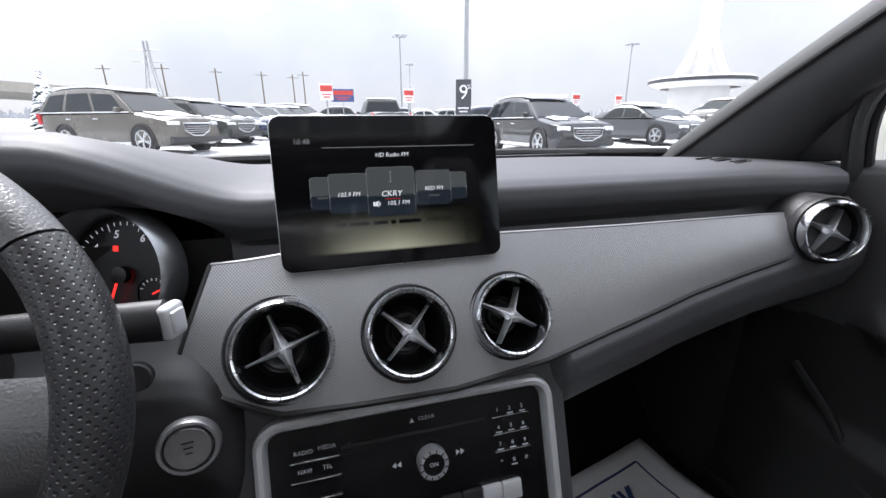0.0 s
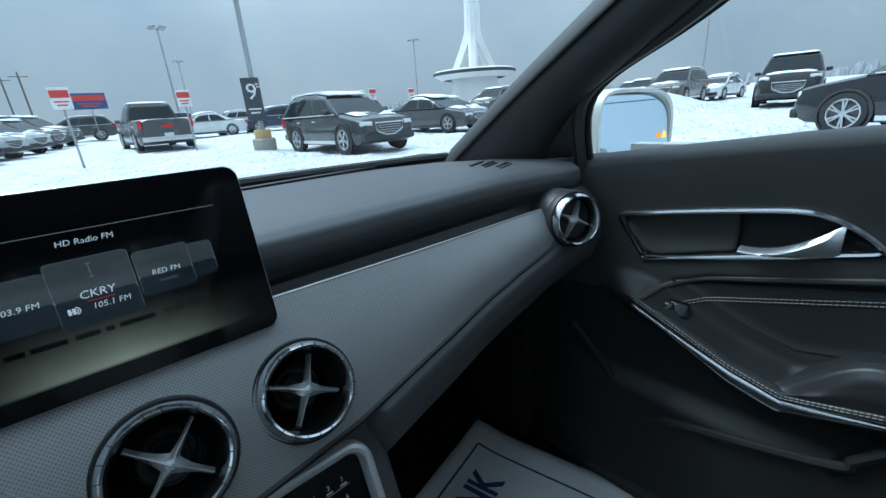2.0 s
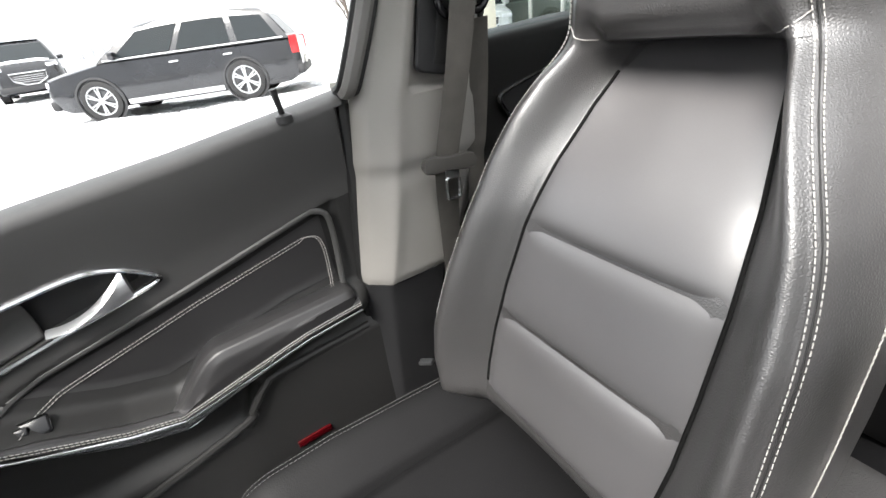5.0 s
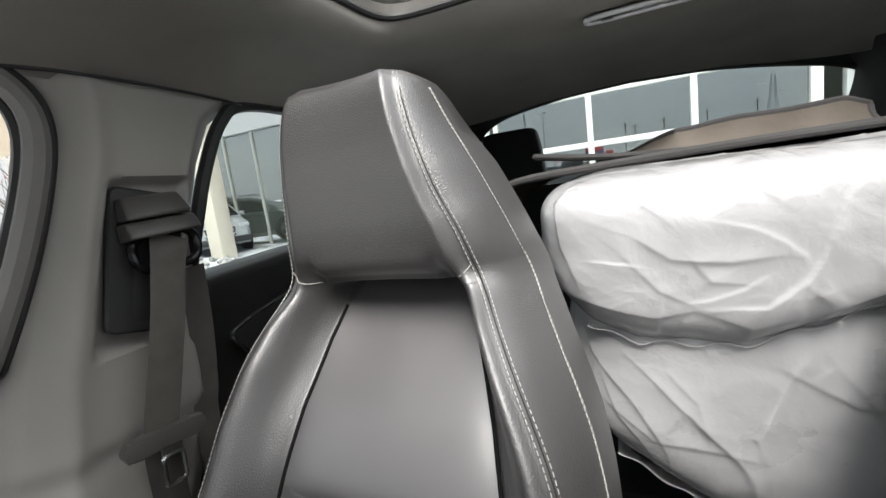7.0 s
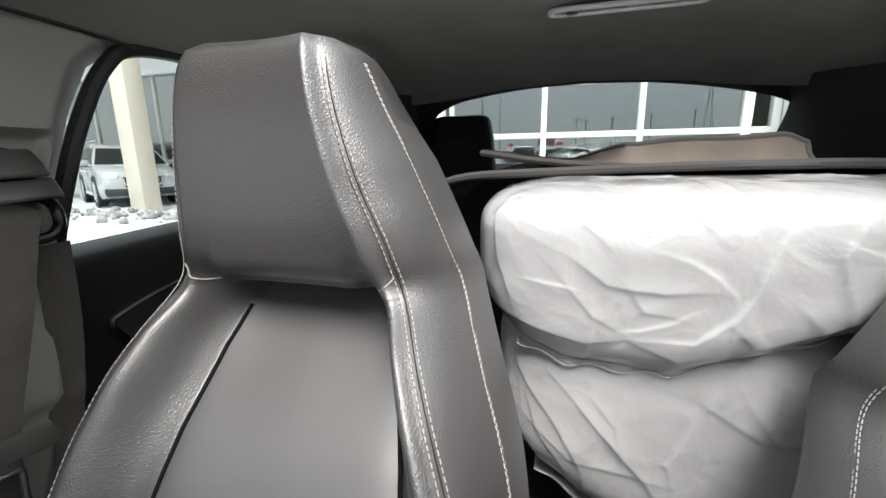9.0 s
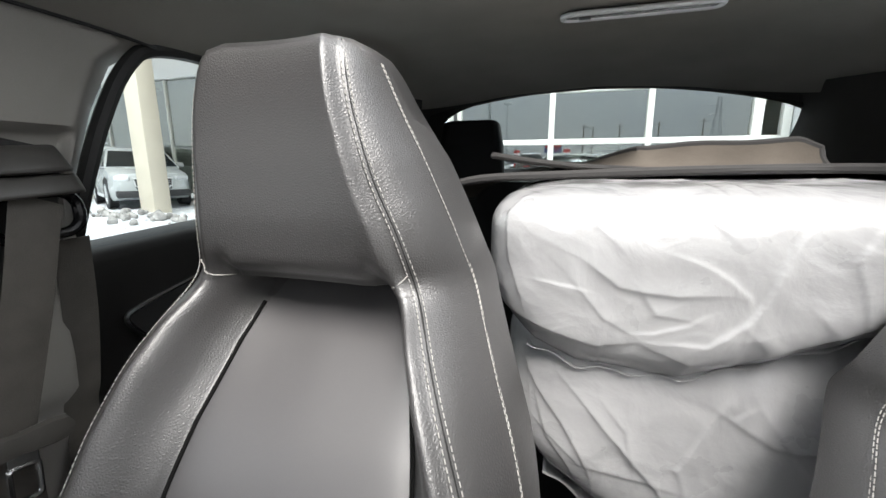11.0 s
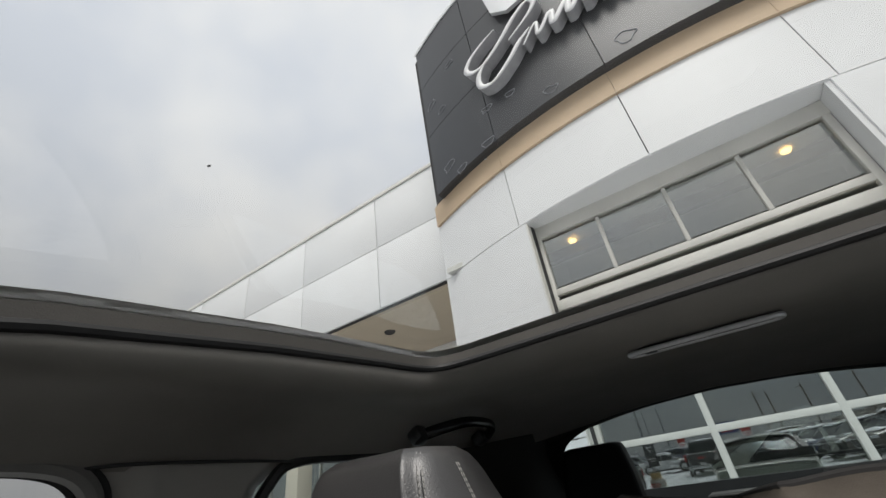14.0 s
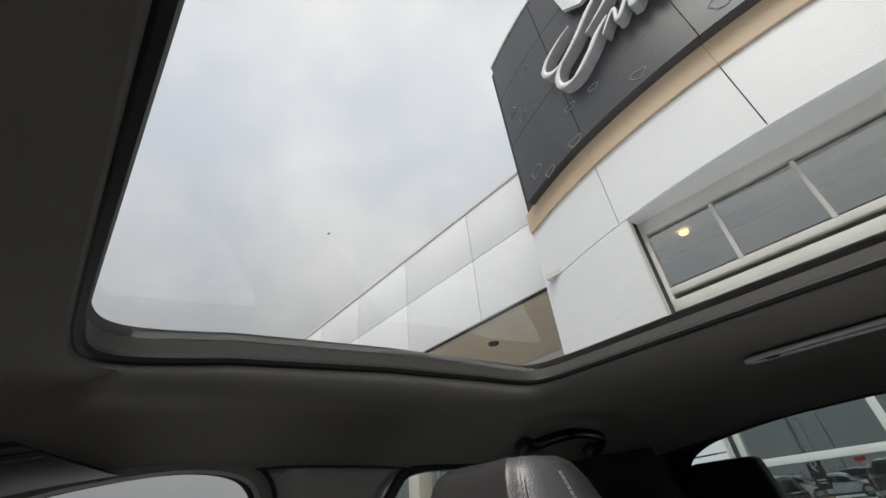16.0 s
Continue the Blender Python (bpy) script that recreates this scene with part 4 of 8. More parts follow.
for (tx, ty, tw, th, z) in ((-0.066, 0.004, 0.026, 0.030, 0.0014), (0.062, 0.006, 0.026, 0.027, 0.0014), (-0.044, 0.003, 0.036, 0.037, 0.0017), (0.040, 0.005, 0.036, 0.034, 0.0017), (-0.003, 0.003, 0.047, 0.047, 0.0020)):
    ty -= 0.0035
    ui(tx, ty, tw, th, z, UIG, "tile_border", 0.003)
    ui(tx, ty + th * 0.2, tw - 0.0007, th * 0.588, z + 0.0001, UID, "tile_upper", 0.0025)
    ui(tx, ty - th * 0.29, tw - 0.0005, th * 0.44, z + 0.0001, UIB, "tile_lower", 0.0025)
for txt, x, y, s, m in (("10:48", -0.083, 0.048, 0.0068, UIG), ("HD Radio FM", 0.0, 0.0345, 0.0058, UIW), ("CKRY", -0.003, -0.003, 0.0080, UIW), ("105.1 FM", 0.003, -0.0122, 0.0060, UIW), ("103.9 FM", -0.044, -0.002, 0.0058, UIW), ("RED FM", 0.040, 0.0005, 0.0056, UIW), (": KNEE DEEP", 0.043, -0.0305, 0.0056, UIK)):
    part("screen_text", letters(txt, s, SC @ at(x, y, 0.0023), 0.00005, shear=0.15), m, scr)
for (x, y, w, h, m) in ((0.040, -0.0065, 0.012, 0.0018, UID), (0.064, 0.0025, 0.011, 0.0020, UID), (-0.068, -0.004, 0.010, 0.0020, UID), (-0.0205, -0.0122, 0.0007, 0.0042, UIW), (-0.0180, -0.0122, 0.0007, 0.0042, UIW), (-0.0193, -0.0122, 0.0026, 0.0007, UIW), (-0.002, -0.0078, 0.016, 0.0006, UIR), (-0.003, 0.0135, 0.0007, 0.010, UIG), (-0.0065, 0.0165, 0.0045, 0.0012, UID), (0.0008, 0.0165, 0.0045, 0.0012, UID)):
    part("screen_bar", xf(rplate(w, h, h * 0.3, 0.0022, 0.00228), SC @ at(x, y, 0)), m, scr)
for r_ in (0.0016, 0.0027):      # the two arcs of the sender's mark
    part("screen_mark", tube([SC @ Vector((-0.0174 + r_ * math.cos(a), -0.0122 + r_ * math.sin(a), 0.0023)) for a in np.linspace(-1.4, 1.4, 10)], 0.0003, 5), UIW, scr)
for x0, w in ((-0.053, 0.010), (-0.036, 0.019), (-0.0155, 0.014), (-0.003, 0.005), (0.0135, 0.022)):
    part("screen_bar", xf(rplate(w, 0.0036, 0.0008, 0.0019, 0.0020), SC @ at(x0, -0.0305, 0)), UIK, scr)

# ---- centre stack ----
stack = thing("centre_stack", "black radio and climate panel in a silver frame", "centre console", (0, 0.0, 0.5))
PR = facing((0, -0.010, 0.66), (0, -1, 0.35))      # the face of the radio; y runs up it
FR = PR @ at(0, -0.138, 0)
part("frame", loft([[FR @ p for p in rrect(w_, w_ + 0.006, r_, z_, 8)] for w_, r_, z_ in ((0.306, 0.026, -0.014), (0.306, 0.026, 0.004), (0.303, 0.0245, 0.008), (0.297, 0.022, 0.010), (0.289, 0.018, 0.009), (0.284, 0.016, 0.005), (0.282, 0.015, -0.004))], caps=False), SILVER, stack, "matt silver frame")
part("face", xf(rplate(0.288, 0.294, 0.018, -0.012, -0.003), FR), GLOSSBLK, stack, "gloss black control face")
part("stack_body", loft([[Vector((s * 0.162, -0.006 + 0.35 * (z - 0.66) + o, z)) for s, o in ((-1.08, 0.0), (1.08, 0.0), (1.08, 0.30), (-1.08, 0.30))] for z in (0.70, 0.66, 0.55, 0.45, 0.36)]), PAD, stack, bevel=0.008)
part("knob", lathe([(0.0155, -0.004), (0.0155, 0.010), (0.0140, 0.0125), (0.0115, 0.0125), (0.011, 0.010), (0.0, 0.010)], 40, PR @ at(0.013, -0.051, 0)), BLADE, stack, "chrome-rimmed volume knob")
part("knob_face", lathe([(0.0112, 0.0102), (0.0, 0.0106)], 32, PR @ at(0.013, -0.051, 0)), GLOSSBLK, stack)
part("disc_slot", rbox(0.150, 0.003, 0.002, 0.0005, PR @ at(0.0, -0.0215, -0.0028)), RUBBER, stack)
for k in range(12):
    a = math.radians(30 * k + 15)
    part("knob_notch", rbox(0.004, 0.0012, 0.0012, 0.0003, PR @ at(0.013, -0.051, 0) @ pose(0, 0, 0, 0, 0, 30 * k + 15) @ at(0.0131, 0, 0.0125)), BLACKPL, stack)
for r in range(4):
    y = -0.018 - 0.0185 * r
    if r < 3:
        part("key_bar", rbox(0.046, 0.0014, 0.0016, 0.0004, PR @ at(-0.100, y - 0.0095, -0.002)), CHROME, stack)
        part("key_bar", rbox(0.042, 0.0014, 0.0016, 0.0004, PR @ at(0.104, y - 0.0045, -0.002)), CHROME, stack)
def key(t, x, y, s):
    part("key_print", letters(t, s, PR @ at(x, y, -0.0028), 0.0001), INK, stack)


for t, x, y in (("RADIO", -0.110, -0.019), ("MEDIA", -0.088, -0.0175), ("NAVI", -0.110, -0.037), ("TEL", -0.089, -0.0365), ("CLEAR", 0.012, -0.008)):
    key(t, x, y, 0.0058)
part("key_print", letters("ON", 0.0060, PR @ at(0.013, -0.051, 0.0108), 0.0001), INK, stack)
for i, t in enumerate("123456789*0#"):
    key(t, 0.090 + 0.0145 * (i % 3), -0.0155 - 0.0185 * (i // 3), 0.0062)
for i in range(12):
    if i not in (0, 9, 11):
        part("key_bar_print", rbox(0.007, 0.0012, 0.0003, 0, PR @ at(0.090 + 0.0145 * (i % 3), -0.0205 - 0.0185 * (i // 3), -0.0028)), INK, stack)
for x, s in ((-0.018, -1), (0.040, 1)):
    tri = [(0, 0.003, 0), (0, -0.003, 0), (0.0045 * s, 0, 0)]
    part("skip_print", join(prism([PR @ (Vector(p) + Vector((x, -0.050, -0.0029))) for p in tri], (0, -0.0002, 0)), prism([PR @ (Vector(p) + Vector((x + 0.005 * s, -0.050, -0.0029))) for p in tri], (0, -0.0002, 0))), INK, stack)
part("eject_print", prism([PR @ Vector(p) for p in ((-0.006, -0.0105, -0.0029), (-0.001, -0.0105, -0.0029), (-0.0035, -0.006, -0.0029))], (0, -0.0002, 0)), INK, stack)
for k in range(4):
    part("climate_key", rbox(0.022, 0.020, 0.006, 0.002, PR @ at(0.030 + 0.0225 * k, -0.100, 0.0)), SILVER if k > 1 else BLACKPL, stack)
for k in range(3):
    part("climate_key", rbox(0.022, 0.020, 0.006, 0.002, PR @ at(-0.108 + 0.0235 * k, -0.100, 0.0)), BLACKPL, stack)

# tunnel console between the seats
cons = thing("tunnel_console", "black padded console between the front seats", "console", (0, -0.6, 0.15))
part("console_body", loft([[(-0.10, y, 0.16), (0.10, y, 0.16), (0.105, y, zt - 0.02), (0.09, y, zt), (-0.09, y, zt), (-0.105, y, zt - 0.02)] for y, zt in ((0.10, 0.46), (-0.10, 0.44), (-0.30, 0.42), (-0.32, 0.42), (-0.45, 0.42))]), BLACKPL, cons, bevel=0.01)
part("armrest", rbox(0.19, 0.42, 0.11, 0.03, at(0, -0.72, 0.53)), LEATHER, cons, "padded black leather armrest")
part("console_rear", rbox(0.20, 0.46, 0.30, 0.02, at(0, -0.73, 0.33)), BLACKPL, cons)

# ---- steering wheel ----
WC, WT = Vector((-0.37, -0.114, 0.793)), 25
wheel = thing("steering_wheel", "black leather steering wheel with perforated grips", "steering wheel", WC)
WM = Matrix.Translation(WC) @ pose(0, 0, 0, 90 - WT, 0, 0)     # z of this frame points at the driver
R0 = 0.169
def rim(a0, a1, n, fat=0.0):
    rings = []
    for i in range(n + 1):
        a = radians(lerp(a0, a1, i / n))
        f = 1 + fat * math.sin(math.pi * i / n)
        c = Vector((math.cos(a), math.sin(a), 0))
        rings.append([WM @ (c * (R0 + 0.0165 * f * math.cos(b)) + Vector((0, 0, 0.0185 * f * math.sin(b)))) for b in [2 * math.pi * k / 16 for k in range(16)]])
    return loft(rings)


part("upper_rim", rim(33, 147, 40), LEATHER, wheel, "smooth black leather rim")
part("lower_rim", rim(215, 325, 40), LEATHER, wheel)
def lay_dots(ob, pitch=0.0042):
    """Unrolls the grip round the rim for its rows of holes; the join lies on the far side."""
    inv, me = WM.inverted(), ob.data
    uv = me.uv_layers.new(name="grip")
    for q in me.polygons:
        for li in q.loop_indices:
            c = inv @ me.vertices[me.loops[li].vertex_index].co
            r = math.hypot(c.x, c.y)
            a, b = math.atan2(c.y, c.x) % (2 * math.pi) if c.x < 0 else math.atan2(c.y, c.x), math.atan2(r - R0, c.z)
            u, v = a * R0 / pitch, b * 0.0176 / pitch
            uv.data[li].uv = ((u + v) * 0.7071, (v - u) * 0.7071)


lay_dots(part("grip", rim(-35, 32.4, 60, 0.10), PERF, wheel, "perforated leather grip"))
lay_dots(part("grip", rim(147.6, 215, 60, 0.10), PERF, wheel, "perforated leather grip"))
for s in (1, -1):
    sp = []
    for t in (0, 0.35, 0.7, 1.0):
        w = lerp(0.040, 0.030, t)
        x = lerp(0.05, 0.160, t) * s
        yo = -0.012
        sp.append([WM @ Vector((x, yo + w * cy, 0.012 * cz - 0.004 * (1 - t))) for cy, cz in ((1, 0.3), (0.6, 1), (-0.6, 1), (-1, 0.3), (-0.7, -0.8), (0.7, -0.8))])
    part("spoke", loft(sp), LEATHER, wheel)
    part("spoke_trim", rbox(0.045, 0.05, 0.012, 0.005, WM @ at(0.095 * s, -0.03, 0.016)), SILVER, wheel, "silver spoke insert")
part("airbag_cover", lathe([(0.080, -0.015), (0.084, 0.005), (0.075, 0.024), (0.05, 0.032), (0.0, 0.034)], 40, WM @ at(0, -0.01, 0)), LEATHER_SMOOTH, wheel, "round black airbag cover")
part("column", lathe([(0.045, -0.22), (0.05, -0.05), (0.04, -0.02), (0.0, -0.02)], 24, WM), BLACKPL, wheel)
stalk = thing("column_stalk", "black gear selector stalk with a silver end", "stalk", (-0.25, -0.03, 0.80))
part("lever", tube([(-0.33, -0.03, 0.806), (-0.25, -0.034, 0.806), (-0.188, -0.036, 0.805)], lambda t: 0.013 + 0.003 * t, 14, flat=0.75), BLACKPL, stalk)
part("end_cap", join(rbox(0.010, 0.020, 0.027, 0.0046, at(-0.184, -0.037, 0.805, 0, 0, -22), 4), rbox(0.004, 0.013, 0.018, 0.0018, at(-0.1795, -0.0388, 0.805, 0, 0, -22), 3)), SILVER, stalk, "silver button end")

# ---- front passenger door ----
EDGEY, EDGEZ = [-0.66, -0.583, -0.48, -0.36, -0.30, -0.266, -0.20, -0.13, -0.05, 0.0, 0.05], [0.616, 0.611, 0.600, 0.574, 0.560, 0.553, 0.572, 0.604, 0.640, 0.648, 0.648]


def edge_z(y):
    return table(EDGEY, EDGEZ, y)


def sill_z(y):
    return table([-0.68, -0.65, -0.40, -0.23, 0.05, 0.25], [0.980, 0.976, 0.940, 0.922, 0.886, 0.872], y)


def door_x(y, z):
    """The face of the lining: flat above, the armrest swelling out of it, a pocket below."""
    zs, ze = sill_z(y), edge_z(y)
    x = 0.726
    x -= 0.016 * sstep(zs - 0.16, zs - 0.03, z)
    arm = sstep(0.045, -0.055, y) * sstep(-0.640, -0.590, y)
    if z > ze:
        t = min((z - ze) / 0.034, 1.0)
        x -= 0.050 * arm * (1 - sstep(0.0, 1.0, t))
    else:
        t = min((ze - z) / 0.055, 1.0)
        x -= 0.050 * arm * (1 - sstep(0.15, 1.0, t))
    # inset leather field above the armrest
    top = table([-0.61, -0.35, -0.14, -0.05], [0.806, 0.735, 0.690, 0.655], y)
    x += 0.010 * sstep(top + 0.010, top - 0.008, z) * sstep(ze + 0.03, ze + 0.07, z) * sstep(-0.03, -0.10, y) * sstep(-0.612, -0.596, y)
    # pocket swelling low on the door
    x -= 0.030 * sstep(0.47 + 0.10 * sstep(-0.33, -0.39, y), 0.43 + 0.10 * sstep(-0.33, -0.39, y), z) * sstep(0.20, 0.05, y)
    x += 0.012 * sstep(0.20, 0.13, z)
    return x


def door_pt(u, v):
    y = lerp(0.215, -0.655, u)
    zs = sill_z(y)
    if v > 0.9:
        t = (v - 0.9) / 0.1
        a = t * math.pi * 0.5
        return door_x(y, zs - 0.022) + 0.038 * (1 - math.cos(a)), y, zs - 0.022 + 0.022 * math.sin(a)
    z = lerp(0.12, zs - 0.022, v / 0.9)
    x = door_x(y, z)
    # round the front and rear ends outward
    x += 0.03 * sstep(-0.640, -0.656, y)
    return x, y, z


door = thing("front_door", "black car door lining with chrome pull and stitched leather armrest", "car door", (0.75, -0.25, 0.15))


def in_pull(y, z):
    return -0.318 < y < 0.0 and pull_lo(y) < z < pull_hi(y)


def pull_hi(y):
    return table([-0.324, -0.30, -0.27, -0.236, -0.10, 0.006], [0.776, 0.800, 0.815, 0.819, 0.800, 0.780], y)


def pull_lo(y):
    return table([-0.324, -0.20, -0.053, -0.035, -0.012, 0.006], [0.776, 0.745, 0.708, 0.713, 0.742, 0.776], y)


dv, df = grid(door_pt, 174, 130)
dk = [f for f in df if not in_pull(sum(dv[i][1] for i in f) / 4, sum(dv[i][2] for i in f) / 4)]
def upper(f):
    """Whether a face lies above the lip that parts the grey upper skin from the black lower one."""
    y, z = sum(dv[i][1] for i in f) / 4, sum(dv[i][2] for i in f) / 4
    return z > table([-0.66, -0.60, -0.35, -0.14, -0.05, 0.05, 0.22], [0.815, 0.808, 0.742, 0.690, 0.645, 0.625, 0.60], y)


part("lining", (dv, [f for f in dk if upper(f)]), DOORSKIN, door, "black soft-touch door lining", sharp=50)
part("lower_lining", (dv, [f for f in dk if not upper(f)]), DOORLOW, door, "black lower door lining with a pocket", sharp=50)
# leather field
part("leather_field", grid(lambda u, v: (lambda y: (lambda z: (door_x(y, z) - 0.003, y, z))(lerp(edge_z(y) + 0.055, table([-0.61, -0.35, -0.14, -0.05], [0.796, 0.725, 0.680, 0.650], y), v)))(lerp(-0.09, -0.574, u)), 80, 24), DOORLEATHER, door, "smooth black leather panel")
top_line = [(lambda y, z: Vector((door_x(y, z) - 0.0045, y, z)))(y, table([-0.61, -0.35, -0.14, -0.09], [0.772, 0.712, 0.655, 0.632], y)) for y in np.linspace(-0.095, -0.535, 60)]
top_line = top_line + smooth_path([top_line[-1], Vector((0.724, -0.558, 0.752)), Vector((0.722, -0.566, 0.730)), Vector((0.718, -0.564, 0.69)), Vector((0.712, -0.558, 0.645))], 8)[1:]
part("stitching", stitches(top_line, 0.0045, 0.0016, 0.0007), THREAD, door, "white double stitching")
part("stitching", stitches([p + Vector((0, 0.004 if i > 58 else 0, -0.0055 if i <= 60 else 0)) for i, p in enumerate(top_line)], 0.0045, 0.0016, 0.0007), THREAD, door, "white double stitching")
lip = [(lambda y, z: Vector((door_x(y, z) + 0.001, y, z)))(y, table([-0.60, -0.35, -0.14, -0.09, -0.05], [0.808, 0.742, 0.690, 0.668, 0.640], y)) for y in np.linspace(-0.05, -0.562, 60)]
lip += smooth_path([lip[-1], Vector((0.724, -0.583, 0.788)), Vector((0.724, -0.588, 0.758)), Vector((0.720, -0.583, 0.69)), Vector((0.714, -0.576, 0.63))], 8)[1:]
part("field_lip", tube(lip, 0.0055, 8), DOORSKIN, door, "soft padded lip round the leather panel")
# armrest top, edge stitching and chrome strip
ey = list(np.linspace(-0.045, -0.590, 110))
arm_edge = [Vector((door_x(y, edge_z(y) + 0.001), y, edge_z(y))) for y in ey]
part("armrest_roll", tube([p + Vector((0.003, 0, 0.004)) for p in arm_edge], lambda t: 0.010 * min(1, 0.25 + 6 * t), 10), DOORLEATHER, door, "padded leather armrest edge")
for o in ((-0.0062, 0.0085), (-0.0072, 0.0045)):
    part("stitching", stitches([p + Vector((o[0], 0, o[1])) for p in arm_edge], 0.004, 0.0018, 0.0007), THREAD, door)
strip = [p + Vector((-0.004, 0.0, -0.0095)) for p in arm_edge]
part("chrome_strip", tube(strip, lambda t: 0.0028 + 0.0075 * math.exp(-((t - 0.36) / 0.17) ** 2), 8, up=(0.35, 0, 1), flat=0.45), CHROME, door, "chrome strip under the armrest")
def pad_arm(u, v):
    """The cushion: up from the stitched edge, over its crown and back to the lining, its front end running down into the grip well."""
    y = lerp(-0.235, -0.586, u)
    q = sstep(0.0, 0.34, u)
    ze = edge_z(y)
    crown = lerp(ze + 0.006, 0.640 + 0.012 * u, q)
    prof = [(0.672, ze + 0.004), (0.669, lerp(ze + 0.006, ze + 0.030, q)), (0.672, lerp(ze + 0.007, crown - 0.016, q)), (0.680, crown - 0.004), (0.692, crown), (0.710, crown - 0.001), (0.736, crown - 0.006)]
    k = v * (len(prof) - 1)
    i = min(int(k), len(prof) - 2)
    e = sstep(0.97, 1.0, u)
    return lerp(prof[i][0], prof[i + 1][0], k - i) + 0.012 * e, y, lerp(prof[i][1], prof[i + 1][1], k - i) - 0.010 * e


part("arm_pad", grid(pad_arm, 50, 24), DOORLEATHER, door, "padded leather armrest top", sharp=80)
# window switch
sw = facing((0.706, -0.100, 0.632), (-0.75, 0, 0.66), 0, (0, -1, 0))
part("window_switch", join(xf(rbox(0.024, 0.050, 0.006, 0.002), sw), xf(rbox(0.014, 0.020, 0.010, 0.003), sw @ at(0, -0.006, 0.003))), GLOSSBLK, door, "black window switch")
part("switch_rim", xf(tube(rrect(0.026, 0.052, 0.004, 0.002), 0.0012, 6, closed=True), sw), GLOSSBLK, door)
# door pull: recess, chrome surround and lever
PULL = [(0.006, 0.778), (-0.012, 0.744), (-0.034, 0.715), (-0.053, 0.708), (-0.20, 0.7435), (-0.295, 0.766), (-0.324, 0.777), (-0.305, 0.797), (-0.272, 0.8145), (-0.236, 0.8195), (-0.17, 0.811), (-0.10, 0.800), (-0.03, 0.787)]
pl = smooth_path([(door_x(y, z) - 0.002, y, z) for y, z in PULL], 7, closed=True)
pull = part("door_pull", tube(pl, 0.0048, 8, closed=True), CHROME, door, "chrome surround of the door pull")
cc = Vector((0.76, -0.16, 0.77))
part("recess", loft([pl, [p + Vector((0.025, 0, 0)) + (cc - p) * 0.08 for p in pl], [p + Vector((0.036, 0, 0)) + (cc - p) * 0.30 for p in pl]], caps=False), DOORSKIN, pull)
part("recess_back", grid(lambda u, v: (0.760, lerp(0.02, -0.34, u), lerp(0.69, 0.84, v)), 2, 2), BLACKPL, pull)
part("recess_cheek", grid(lambda u, v: (lambda y: (lambda z: (door_x(y, z) + 0.004 + 0.012 * u + 0.006 * math.sin(math.pi * v), y, z))(lerp(pull_lo(y) + 0.003, pull_hi(y) - 0.003, v)))(lerp(-0.004, -0.168, u)), 30, 12), DOORSKIN, pull, solid=0.003)
part("lever", loft([[Vector((0.722 - 0.014 * math.sin(math.pi * t), lerp(-0.176, -0.286, t), 0)) + Vector((dx, 0, z)) for dx, z in ((0.0, lerp(0.7475, 0.7625, t ** 1.2)), (-0.005, lerp(0.7500, 0.768, t ** 1.2)), (-0.006, lerp(0.7545, 0.805, t ** 2.0) - 0.006), (0.0, lerp(0.7565, 0.811, t ** 2.0) - 0.003), (0.010, lerp(0.755, 0.806, t ** 2.0)), (0.010, lerp(0.749, 0.765, t ** 1.2)))] for t in np.linspace(0, 1, 14)]), BLADE, pull, "bright release lever", sharp=50)
# lock pin, reflector, pocket edges
part("lock_pin", tube([(0.716, -0.563, 0.955), (0.712, -0.561, 0.972), (0.709, -0.558, 0.998)], lambda t: 0.0045 + 0.001 * (t > 0.7), 10), BLACKPL, door, "black lock pin")
part("lock_boss", lathe([(0.013, -0.006), (0.012, 0.004), (0.006, 0.008), (0.0, 0.008)], 20, at(0.717, -0.564, 0.955)), BLACKPL, door)
REDLENS = mat("red_reflector", (0.07, 0.002, 0.004), 0.2, var=0.15, scale=60)
part("reflector", rbox(0.006, 0.07, 0.016, 0.002, at(0.694, -0.43, 0.345)), REDLENS, door, "red door-edge reflector")
part("pocket_edge", tube(smooth_path([(0.722, 0.095, 0.525), (0.710, 0.02, 0.47), (0.700, -0.055, 0.388), (0.692, -0.13, 0.412), (0.690, -0.33, 0.466), (0.690, -0.355, 0.490), (0.692, -0.388, 0.526), (0.696, -0.42, 0.536), (0.704, -0.60, 0.540)], 8), 0.0075, 8), DOORLOW, door)
part("lower_rail", tube(smooth_path([(0.715, 0.20, 0.17), (0.700, 0.0, 0.20), (0.698, -0.24, 0.215), (0.70, -0.6, 0.22)], 6), 0.012, 8, flat=0.5), BLACKPL, door)
part("door_edge_seal", tube(smooth_path([(0.728, -0.662, 0.975), (0.726, -0.648, 0.82), (0.722, -0.612, 0.55), (0.72, -0.60, 0.15)], 6), 0.012, 8), RUBBER, door)

# ---- rear passenger door lining and the driver's side linings ----
def plain_door(sg, y0, y1, z0f, name, label):
    f = (lambda m: m) if sg > 0 else flip_x
    d = thing(name, label, "car door", (0.74 * sg, (y0 + y1) / 2, 0.15))
    def fn(u, v):
        y = lerp(y0, y1, u)
        zs = z0f(y)
        if v > 0.88:
            a = (v - 0.88) / 0.12 * math.pi * 0.5
            return 0.700 + 0.05 * (1 - math.cos(a)), y, zs - 0.02 + 0.02 * math.sin(a)
        z = lerp(0.12, zs - 0.02, v / 0.88)
        return 0.715 - 0.015 * sstep(zs - 0.2, zs - 0.05, z) - 0.03 * math.exp(-((z - zs + 0.30) / 0.05) ** 2), y, z
    part("lining", f(grid(fn, 40, 40)), DOORLOW if y0 < -0.5 else DOORSKIN, d, sharp=50)
    return d, f


